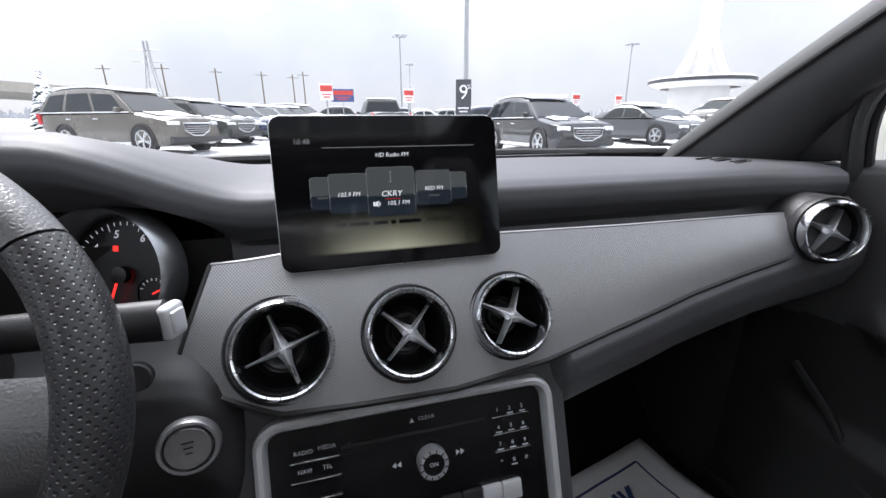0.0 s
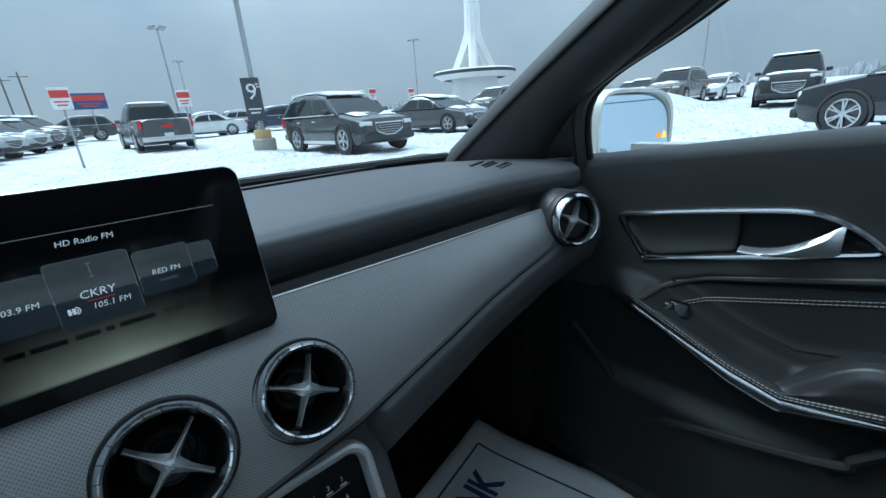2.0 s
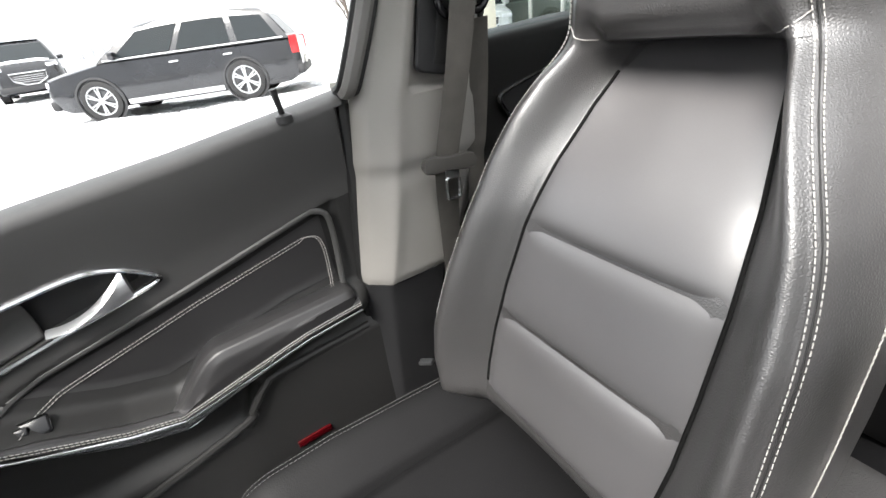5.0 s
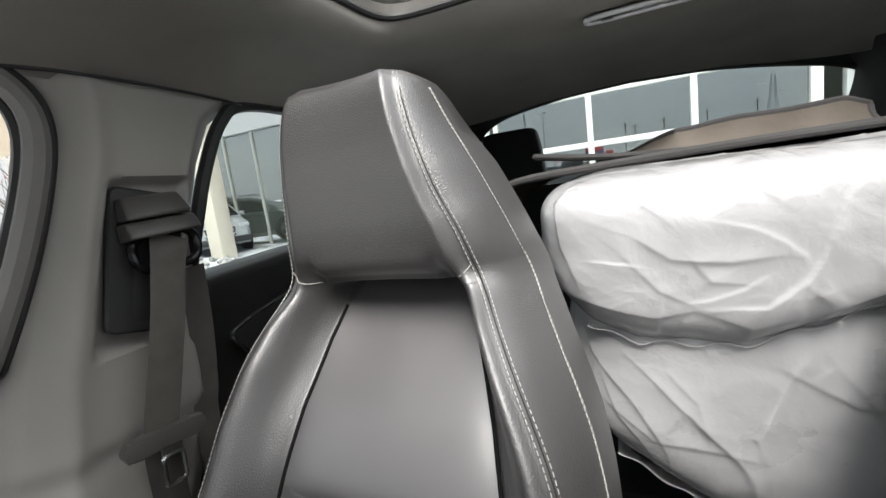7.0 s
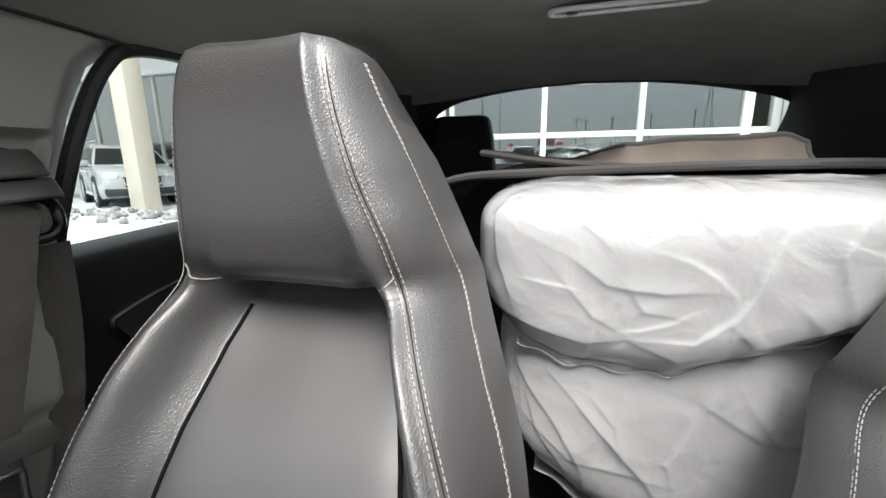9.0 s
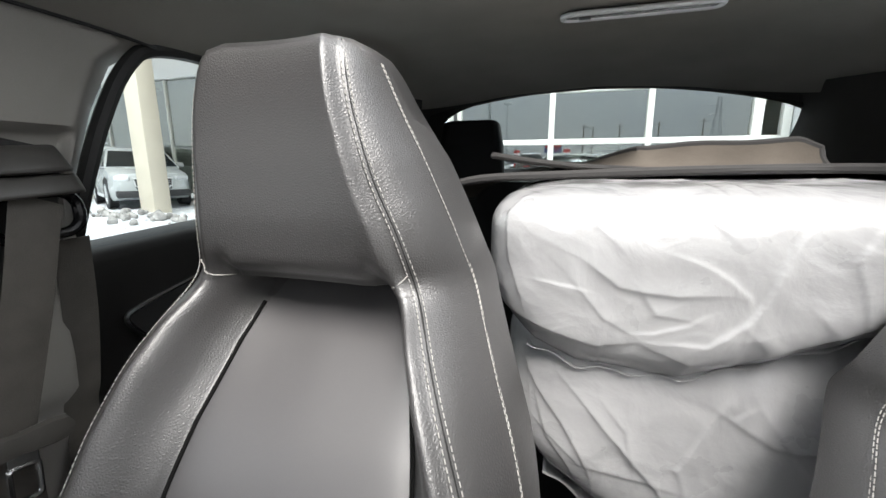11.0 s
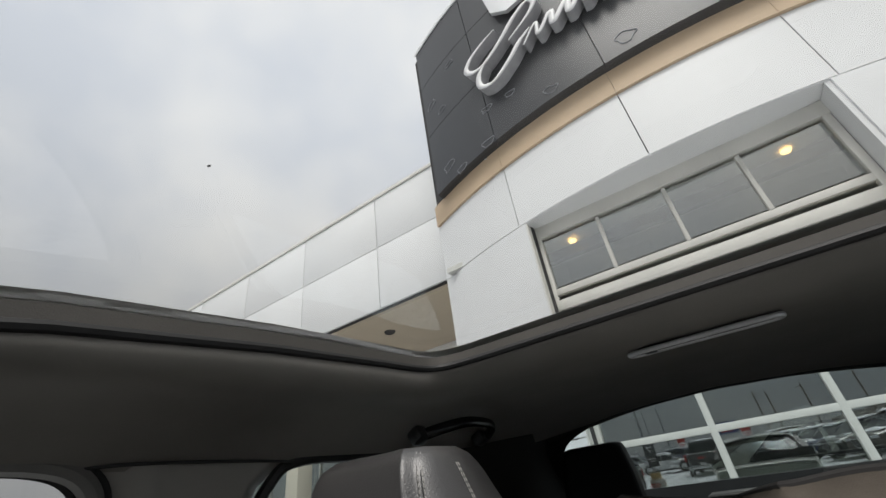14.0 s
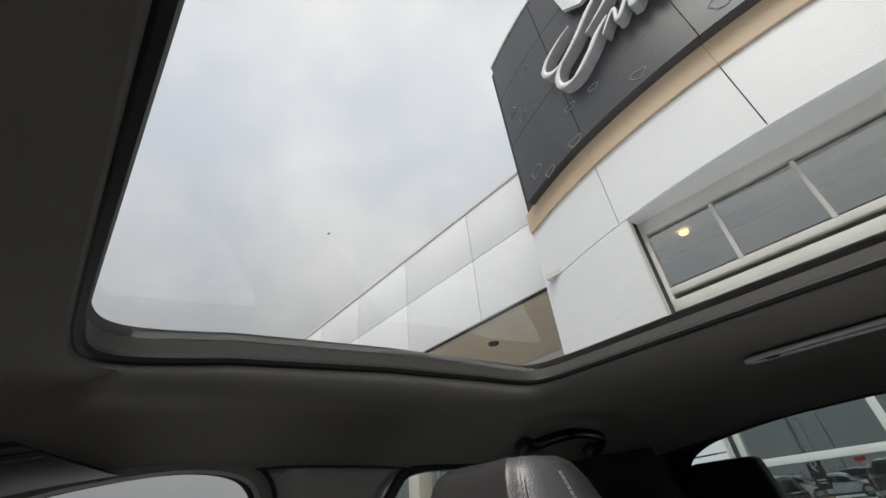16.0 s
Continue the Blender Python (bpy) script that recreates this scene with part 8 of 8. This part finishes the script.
for z in (14.2, 16.6):
    part("cross_arm", tube([(px - 3.2, pyy, z), (px + 3.2, pyy, z)], 0.1, 6), STEEL, py)
up_ = thing("utility_pole", "brown wooden utility pole with a cross arm", "utility pole", (-28.0, 92.0, 2), "utility poles")
WOODP = mat("weathered_wood", (0.16, 0.13, 0.10), 0.85, bump=0.4, bscale=40, var=0.2, scale=4)
part("pole", lathe([(0.16, 0), (0.12, 9.5), (0, 9.5)], 8, at(-28.0, 92.0, 1.8)), WOODP, up_)
part("cross_arm", rbox(2.4, 0.12, 0.12, 0.02, at(-28.0, 92.0, 10.6)), WOODP, up_)
for x, y in ((-20, 96), (-12, 100), (-6.0, 104), (-46, 70), (-3.5, 98), (-38.5, 95)):
    copy_thing(up_, pose(x, y, 2))

# ---- trees ----
BARK = mat("bare_bark", (0.16, 0.13, 0.11), 0.9, bump=0.5, bscale=50, var=0.2, scale=8)
BERRY = mat("dry_red_leaf", (0.22, 0.06, 0.035), 0.7, var=0.25, scale=40)


def bare_tree(x, y, z, hgt, seed, label, leaves=0, group="bare trees"):
    rnd = random.Random(seed)
    t = thing("tree", label, "tree", (x, y, z), group)
    limbs, ends = [], []
    def grow(p, d, ln, r, lev):
        pts = [p]
        for k in range(4):
            d = (d + Vector((rnd.uniform(-1, 1), rnd.uniform(-1, 1), rnd.uniform(-0.2, 0.5))) * 0.16).normalized()
            pts.append(pts[-1] + d * ln / 4)
        limbs.append((lev, tube(smooth_path(pts, 3), lambda q: lerp(r, r * 0.5, q), 6 if lev else 8)))
        ends.append((pts[-1], lev))
        if lev < 3:
            for k in range(3 if lev else 5):
                q = rnd.uniform(0.35, 1.0)
                i = min(int(q * 4), 3)
                b = pts[i].lerp(pts[i + 1], q * 4 - i)
                a = rnd.uniform(0, 6.28)
                dd = (d * 0.9 + Vector((math.cos(a), math.sin(a), 0.35)) * 0.65).normalized()
                grow(b, dd, ln * rnd.uniform(0.45, 0.7), r * 0.45, lev + 1)
    grow(Vector((x, y, z)), Vector((0.03, 0, 1)), hgt * 0.55, hgt * 0.014, 0)
    part("trunk", join(*[m for l, m in limbs if l == 0]), BARK, t)
    part("branches", join(*[m for l, m in limbs if l > 0]), BARK, t)
    if leaves:
        lf = []
        for e, lev in ends:
            for k in range(leaves if lev > 1 else 0):
                q = e + Vector((rnd.gauss(0, 0.05), rnd.gauss(0, 0.05), rnd.gauss(-0.02, 0.05)))
                lf.append(xf(([(0, 0, 0), (0.022, 0.012, 0.004), (0.046, 0, 0), (0.022, -0.012, -0.004)], [(0, 1, 2, 3)]), Matrix.Translation(q) @ Euler((rnd.uniform(0, 6), rnd.uniform(0, 6), rnd.uniform(0, 6))).to_matrix().to_4x4()))
        part("leaves", join(*lf), BERRY, t, "dry red-brown leaves", kind="stuff")
    return t


bare_tree(12.6, -5.75, 0.0, 4.4, 5, "slender young tree with a few dry red leaves", 4, "")


def spruce(x, y, hgt, seed):
    z = ground_z(x, y)
    rnd = random.Random(seed)
    t = thing("spruce_tree", "dark green spruce tree loaded with snow", "tree", (x, y, z), "")
    part("trunk", lathe([(0.12, 0), (0.03, hgt), (0, hgt)], 8, at(x, y, z)), BARK, t)
    gr, sn = [], []
    for k in range(260):
        q = rnd.random() ** 0.8
        zz = z + 0.3 + q * (hgt - 0.4)
        rr = (1 - q) * hgt * 0.30 + 0.10
        a = rnd.uniform(0, 6.28)
        tip = Vector((x + rr * math.cos(a), y + rr * math.sin(a), zz - 0.15 * rr))
        root = Vector((x, y, zz + 0.15))
        gr.append(tube([root, root.lerp(tip, 0.6), tip], lambda s: 0.10 * (1 - s) + 0.02, 5, up=(0, 0, 1), flat=1.6))
        if rnd.random() < 0.5:
            sn.append(tube([root.lerp(tip, 0.5) + Vector((0, 0, 0.09)), tip + Vector((0, 0, 0.05))], lambda s: 0.09 * (1 - s) + 0.03, 5, up=(0, 0, 1), flat=1.7))
    part("boughs", join(*gr), mat("spruce_green", (0.035, 0.05, 0.035), 0.9, var=0.25, scale=6), t, "dark green boughs")
    part("snow_cover", join(*sn), CARSNOW, t, "snow lying on the boughs")


spruce(-15.5, 30.0, 3.3, 2)
# woods on the horizon
rnd = random.Random(4)
wd = []
for k in range(5000):
    a = radians(rnd.uniform(-75, 110))
    d = rnd.uniform(150, 330)
    x, y = d * math.sin(a), d * math.cos(a)
    hh = rnd.uniform(1.6, 4.6) * (0.85 if a > radians(55) else 0.75)
    b = ground_z(min(x, 300), min(y, 300))
    n = 5
    vs = [(x, y, b + hh)] + [(x + rnd.uniform(0.7, 1.5) * hh * 0.17 * math.cos(6.28 * i / n), y + rnd.uniform(0.7, 1.5) * hh * 0.17 * math.sin(6.28 * i / n), b + hh * rnd.uniform(0.35, 0.7)) for i in range(n)] + [(x + hh * 0.15 * math.cos(6.28 * i / n), y + hh * 0.15 * math.sin(6.28 * i / n), b - 0.5) for i in range(n)]
    fs = [(0, 1 + i, 1 + (i + 1) % n) for i in range(n)] + [(1 + i, 6 + i, 6 + (i + 1) % n, 1 + (i + 1) % n) for i in range(n)]
    wd.append((vs, fs))
# pale grey in place of bark brown: the haze of distance is in the colour
HAZEWOOD = mat("hazed_bare_woods", (0.40, 0.41, 0.43), 0.95, var=0.2, scale=0.05)
tagged(part("far_woods", join(*wd), HAZEWOOD, kind="stuff"), "bare woods along the horizon, paled by painted haze", "woods")

# ---- outside of the car that the camera sits in ----
own_car = thing("white_car", "white painted car on black winter tyres", "car", (0, 0, 0))
for sg in (1, -1):
    f = (lambda m: m) if sg > 0 else flip_x
    for y0, y1, z0, z1 in ((1.62, 1.36, 0.22, 0.66), (1.36, 0.62, 0.60, 0.74), (0.70, 0.62, 0.20, 0.74), (-2.6, -2.95, 0.25, 0.97)):
        part("wing", f(quad_slab(0.735, 0.77, y0, y1, z0, z1)), WHITEPAINT, own_car)
    for y in (1.02, -1.78):
        mm = pose(0.80 * sg, y, 0.295, 0, 90 * sg, 0)
        w = part("tyre", lathe([(0.20, -0.02), (0.30, -0.02), (0.318, 0.0), (0.318, 0.03), (0.30, 0.05), (0.22, 0.05), (0.20, 0.03)], 36, mm), TYRE, own_car, "black winter tyre")
        part("rim", join(lathe([(0.205, 0.02), (0.205, 0.046), (0.19, 0.046), (0.18, 0.02), (0.0, 0.02)], 36, mm), *[rbox(0.17, 0.03, 0.012, 0.003, mm @ pose(0, 0, 0, 0, 0, 72 * k) @ at(0.10, 0, 0.036)) for k in range(5)]), ALLOY, w, "silver alloy rim")


# ---- showroom building behind the car ----
PANEL = mat("white_facade_panel", (0.80, 0.81, 0.81), 0.42, var=0.035, scale=0.6, rand=0.02, bscale=5.0)
BLACKPANEL = mat("black_facade_panel", (0.045, 0.047, 0.052), 0.38, var=0.08, scale=0.8, rand=0.04, bscale=5.0)
BEIGE = mat("beige_band", (0.62, 0.47, 0.32), 0.6, var=0.06, scale=1, bscale=5.0)
SOFFIT = mat("beige_soffit", (0.66, 0.56, 0.42), 0.7, var=0.05, scale=0.7, bscale=5.0)
FRAMEW = mat("white_window_frame", (0.70, 0.69, 0.64), 0.45, var=0.05, scale=2, bscale=5.0)
JOINT = mat("dark_joint", (0.05, 0.05, 0.05), 0.8)
SHOWGLASS = pane("showroom_glass", (0.80, 0.83, 0.80), f0=0.30)
CX, CY, CR, FO = -0.60, -16.32, 10.40, 0.24      # centre and radius of the curved front; how far the fascia stands out


def arc(x, r=CR):
    return CY + math.sqrt(r * r - (x - CX) ** 2)


bld = thing("showroom", "white panelled showroom with a curved black sign fascia", "building", (0, -9, 0))


def curved_panel(x0, x1, z0, z1, r, th, gap=0.008, n=10):
    """One sheet of the curved front, a joint's width short all round."""
    xs = [lerp(x0 + gap, x1 - gap, k / n) for k in range(n + 1)]
    a = [Vector((x, arc(x, r), 0)) for x in xs]
    b = [Vector((CX + (x - CX) * (r - th) / r, CY + (arc(x, r) - CY) * (r - th) / r, 0)) for x in xs]
    loop = a + list(reversed(b))
    return loft([[p + Vector((0, 0, z0 + gap)) for p in loop], [p + Vector((0, 0, z1 - gap)) for p in loop]])


XS = [-4.98, -2.60, -0.41, 1.786, 3.78]
part("wall", join(curved_panel(XS[0], XS[-1], 4.91, 12.2, CR - 0.06, 0.2, 0, 30), curved_panel(1.66, 3.78, -0.3, 4.91, CR - 0.06, 0.2, 0, 12), curved_panel(-4.98, -2.5, -0.3, 4.91, CR - 0.06, 0.2, 0, 12)), JOINT, bld)
for x0, x1 in zip(XS, XS[1:]):
    part("facade_panel", curved_panel(x0, x1, 4.91, 6.22, CR, 0.05), PANEL, bld)
    part("beige_panel", curved_panel(x0, x1, 6.22, 6.74, CR + 0.05, 0.1, 0.003), BEIGE, bld, "beige band under the fascia")
for x0, x1 in ((1.66, 3.78), (-4.98, -2.5)):
    for z0, z1 in ((-0.2, 1.6), (1.6, 3.25), (3.25, 4.91)):
        part("facade_panel", curved_panel(x0, x1, z0, z1, CR, 0.05), PANEL, bld)
for x0, x1 in zip([-5.2, -2.72, -0.44, 1.70, 3.44], [-2.72, -0.44, 1.70, 3.44]):
    for z0, z1 in ((6.70, 8.45), (8.45, 10.2), (10.2, 11.7)):
        part("fascia_panel", curved_panel(x0, x1, z0, z1, CR + FO, 0.08), BLACKPANEL, bld, "black sign fascia panel")
part("fascia_back", curved_panel(-5.2, 3.44, 6.71, 11.69, CR + FO - 0.07, 0.2, 0, 30), JOINT, bld)
part("fascia_cap", curved_panel(-5.22, 3.47, 11.69, 11.78, CR + FO + 0.03, 0.4, 0, 30), PANEL, bld)
# flanks that close the curved front
part("wall", rbox(0.2, 4.2, 12.4, 0, at(3.66, -9.15, 6.0)), PANEL, bld)
part("wall", rbox(0.2, 4.2, 12.4, 0, at(-4.9, -9.05, 6.0)), PANEL, bld)
# window opening: header soffit, jambs and the glazed screen
part("header", loft([[Vector((x, arc(x) - 0.02, z)) for x in np.linspace(-2.74, 1.79, 16)] + [Vector((x, -6.62, z)) for x in np.linspace(1.79, -2.74, 16)] for z in (4.905, 4.96)]), PANEL, bld)
part("jamb", prism([(1.640, arc(1.64) - 0.01, -0.3), (1.79, arc(1.79) - 0.06, -0.3), (1.79, -6.62, -0.3), (1.640, -6.62, -0.3)], (0, 0, 5.2)), FRAMEW, bld)
part("jamb", prism([(-2.66, arc(-2.66) - 0.03, -0.3), (-2.44, arc(-2.44) - 0.03, -0.3), (-2.44, -6.62, -0.3), (-2.66, -6.62, -0.3)], (0, 0, 5.2)), PANEL, bld)
win = part("glazing", join(rbox(0.09, 0.108, 5.0, 0.008, at(1.615, -6.52, 2.35)), rbox(0.09, 0.108, 5.0, 0.008, at(-2.385, -6.52, 2.35)), rbox(4.3, 0.12, 0.24, 0.008, at(-0.385, -6.52, 4.80)), rbox(4.0, 0.10, 0.10, 0.006, at(-0.385, -6.52, 3.68)), rbox(4.0, 0.12, 0.16, 0.006, at(-0.385, -6.50, 3.45)), rbox(4.0, 0.1, 0.2, 0, at(-0.385, -6.52, 0.0))), FRAMEW, bld, "white framed glazing")
for x in (0.618, -0.385, -1.36):
    part("mullion", rbox(0.055, 0.09, 0.94, 0.006, at(x, -6.515, 4.18)), FRAMEW, win)
for x in (0.30, -0.915, ):
    part("mullion", rbox(0.075, 0.09, 3.4, 0.006, at(x, -6.515, 1.70)), FRAMEW, win)
part("mullion", rbox(0.11, 0.09, 3.4, 0.006, at(-2.09, -6.515, 1.70)), FRAMEW, win)
for z in (0.78, 1.455, 2.13, 2.80):
    part("transom", rbox(3.95, 0.08, 0.075, 0.006, at(-0.385, -6.512, z)), FRAMEW, win)
for x0, x1 in ((1.57, 0.64), (0.59, -0.36), (-0.41, -1.33), (-1.39, -2.34)):
    part("window_pane", rbox(abs(x1 - x0), 0.008, 0.86, 0, at((x0 + x1) / 2, -6.53, 4.20)), SHOWGLASS, win)
for x0, x1 in ((1.57, 0.34), (0.26, -0.88), (-0.95, -2.03)):
    for z in (0.45, 1.115, 1.79, 2.465, 3.10):
        part("window_pane", rbox(abs(x1 - x0), 0.008, 0.60, 0, at((x0 + x1) / 2, -6.53, z)), SHOWGLASS, win)
# showroom interior
INWALL = mat("showroom_wall", (0.62, 0.62, 0.58), 0.8, var=0.05, scale=0.7, bscale=5.0)
part("interior_wall", rbox(8.4, 0.1, 5.2, 0, at(-0.6, -11.1, 2.4)), INWALL, bld)
part("interior_ceiling", rbox(8.4, 4.4, 0.1, 0, at(-0.6, -8.85, 4.98)), INWALL, bld)
part("interior_floor", rbox(8.4, 4.6, 0.1, 0, at(-0.6, -8.85, 0.02)), INWALL, bld)
part("ceiling_beam", rbox(8.4, 0.16, 0.2, 0, at(-0.6, -7.6, 4.82)), JOINT, bld)
WARM = mat("warm_downlight", (0.9, 0.6, 0.3), 0.4, emit=((1.0, 0.62, 0.22), 6.0))
for x in (1.25, -2.10):
    part("downlight", lathe([(0.075, 0.0), (0.06, -0.03), (0.0, -0.03)], 16, at(x, -7.35, 4.90)), WARM, bld, "warm round downlight")
# wing with a deep canopy
WY = -7.6
for k in range(8):
    x0 = 3.18 + 3.04 * k
    for z0, z1 in ((5.34, 7.12), (7.12, 8.78)):
        part("facade_panel", rbox(3.016, 0.06, z1 - z0 - 0.024, 0.004, at(x0 + 1.52, WY, (z0 + z1) / 2)), PANEL, bld)
part("wing_core", rbox(24.4, 0.5, 3.44, 0, at(15.3, WY - 0.29, 7.06)), JOINT, bld)
part("wing_coping", rbox(24.6, 0.62, 0.10, 0.01, at(15.3, WY - 0.24, 8.83)), FRAMEW, bld)
part("soffit", rbox(24.4, 4.6, 0.08, 0, at(15.3, WY - 2.45, 5.30)), SOFFIT, bld, "beige canopy soffit")
for x in (7.0, 11.2, 15.4):
    part("soffit_light", lathe([(0.16, 0), (0.13, -0.05), (0, -0.05)], 20, at(x, WY - 1.2, 5.26)), JOINT, bld, "round recessed soffit light")
part("wing_wall", rbox(24.4, 0.2, 5.4, 0, at(15.3, -12.3, 2.6)), INWALL, bld)
for k in range(14):
    part("wing_mullion", rbox(0.07, 0.10, 3.9, 0.005, at(4.4 + 1.35 * k, -11.15, 1.9)), FRAMEW, bld)
for k in range(13):
    part("window_pane", rbox(1.27, 0.01, 3.8, 0, at(5.075 + 1.35 * k, -11.16, 1.9)), SHOWGLASS, bld)
part("wing_upper", rbox(18.5, 0.25, 1.4, 0.01, at(13.2, -11.15, 4.55)), PANEL, bld)
part("wing_end", rbox(4.2, 0.3, 5.3, 0.01, at(24.5, -11.0, 2.6)), PANEL, bld)
COLM = mat("pale_column_paint", (0.60, 0.54, 0.44), 0.6, var=0.06, scale=2)
for x in (9.9, 17.2):
    part("column", rbox(0.46, 0.46, 5.3, 0.02, at(x, -8.25, 2.62)), COLM, bld, "pale square canopy column")
part("roof", rbox(34, 14, 0.2, 0, at(8, -16.5, 8.6)), JOINT, bld)
part("wall", rbox(0.3, 10, 12, 0, at(-5.0, -14, 5.9)), PANEL, bld)

# raised sign on the fascia: flowing white strokes standing off the panels
sign = thing("fascia_sign", "raised white flowing sign on the black fascia", "sign", (0.4, -5.45, 8.6))
SIGNFACE = mat("sign_face_white", (0.80, 0.80, 0.80), 0.45, var=0.03)
SIGNSIDE = mat("sign_return_grey", (0.42, 0.42, 0.43), 0.5)
def on_fascia(a, z, off=0.0):
    """a: metres along the curve from x = 2, towards smaller x."""
    ang = math.asin((2.0 - CX) / CR) - a / CR
    return Vector((CX + (CR + FO + off) * math.sin(ang), CY + (CR + FO + off) * math.cos(ang), z))


def stroke(pts, wide):
    path = smooth_path([(a, z, 0) for a, z in pts], 7)
    L_, R_, L2, R2 = [], [], [], []
    n = len(path)
    for i, p in enumerate(path):
        t = (path[min(i + 1, n - 1)] - path[max(i - 1, 0)]).normalized()
        w = wide * (0.45 + 0.75 * abs(t.y)) * min(1, 0.3 + 4 * min(i, n - 1 - i) / n)
        q = Vector((-t.y, t.x, 0)) * w / 2
        for lst, s, off in ((L_, 1, 0.26), (R_, -1, 0.26), (L2, 1, 0.02), (R2, -1, 0.02)):
            lst.append(on_fascia(p.x + q.x * s, p.y + q.y * s, off))
    face = loft([[a, b] for a, b in zip(L_, R_)], caps=False, closed=False)
    sides = loft([[a, b, c, d] for a, b, c, d in zip(L_, L2, R2, R_)], caps=False, closed=False)
    part("sign_stroke", face, SIGNFACE, sign, solid=0.012)
    part("sign_return", sides, SIGNSIDE, sign)


stroke([(1.10, 9.06), (0.82, 9.02), (0.44, 8.88), (0.28, 8.66), (0.42, 8.45), (0.72, 8.41), (1.13, 8.62), (1.54, 8.95), (1.84, 9.08), (1.95, 8.92), (1.76, 8.69), (1.30, 8.44)], 0.105)
stroke([(0.80, 8.47), (0.53, 8.22), (0.52, 7.90), (0.80, 7.76), (1.18, 7.95), (1.46, 8.19), (1.72, 8.34)], 0.105)
stroke([(1.52 + 0.145 * k + (0.17 if k % 2 else 0.0), 8.02 + (0.33 if k % 2 else 0.0)) for k in range(22)], 0.095)
part("sign_shield", prism([on_fascia(a, z, 0.10) for a, z in ((1.02, 10.5), (1.10, 9.75), (1.42, 9.42), (1.78, 9.42), (2.10, 9.75), (2.18, 10.5))], (0, 0.08, 0)), SILVER, sign, "plain silver shield shape")
# dried water rings left on the black panels
STAIN = mat("dried_water_ring", (0.30, 0.31, 0.33), 0.7)
for (a, z, r) in ((-0.9, 7.1, 0.16), (-0.55, 6.75, 0.13), (0.35, 7.6, 0.12), (-1.1, 9.3, 0.15), (-0.8, 8.8, 0.12), (0.2, 6.8, 0.14), (-0.3, 9.9, 0.12), (1.6, 6.9, 0.12), (2.9, 7.0, 0.15), (0.9, 7.5, 0.10)):
    lp = [on_fascia(a + r * (1 + 0.25 * math.sin(3 * t + z)) * math.cos(t), z + r * 0.7 * (1 + 0.3 * math.cos(2 * t + a)) * math.sin(t), 0.004) for t in [2 * math.pi * k / 26 for k in range(26)]]
    part("water_ring", tube(lp, 0.009, 5, closed=True), STAIN, bld)

# snow clods by the wall and a car under the canopy
CLOD = mat("dirty_snow", (0.46, 0.44, 0.42), 0.9, var=0.35, scale=9, bump=0.6, bscale=30, dist=0.02)
rnd = random.Random(12)
cl_ = []
for k in range(70):
    x, y = 9.2 + rnd.gauss(0, 1.5), -7.35 + rnd.gauss(0, 0.35)
    r = rnd.uniform(0.03, 0.10)
    m = ball(r, None, 7, 5)
    m = [tuple(Vector(v) * (1 + 0.5 * noise.noise(Vector(v) * 9 + Vector((k, 0, 0)))) for v in m[0]), m[1]]
    cl_.append(xf(m, at(x, y, ground_z(x, y) + r * 0.3, rnd.uniform(0, 90), 0, rnd.uniform(0, 360))))
tagged(part("snow_clods", join(*cl_), CLOD, kind="stuff"), "dirty lumps of ploughed snow", "snow")
vehicle("silver SUV parked behind the showroom canopy", "SUV", "suv", 4.75, 1.88, 1.76, 2.75, 0.385, SILV, pose(12.9, -10.1, 0.02, 0, 0, 62), 0.0)
copy_thing(s5, pose(-0.9, -8.9, 0.07, 0, 0, 90))
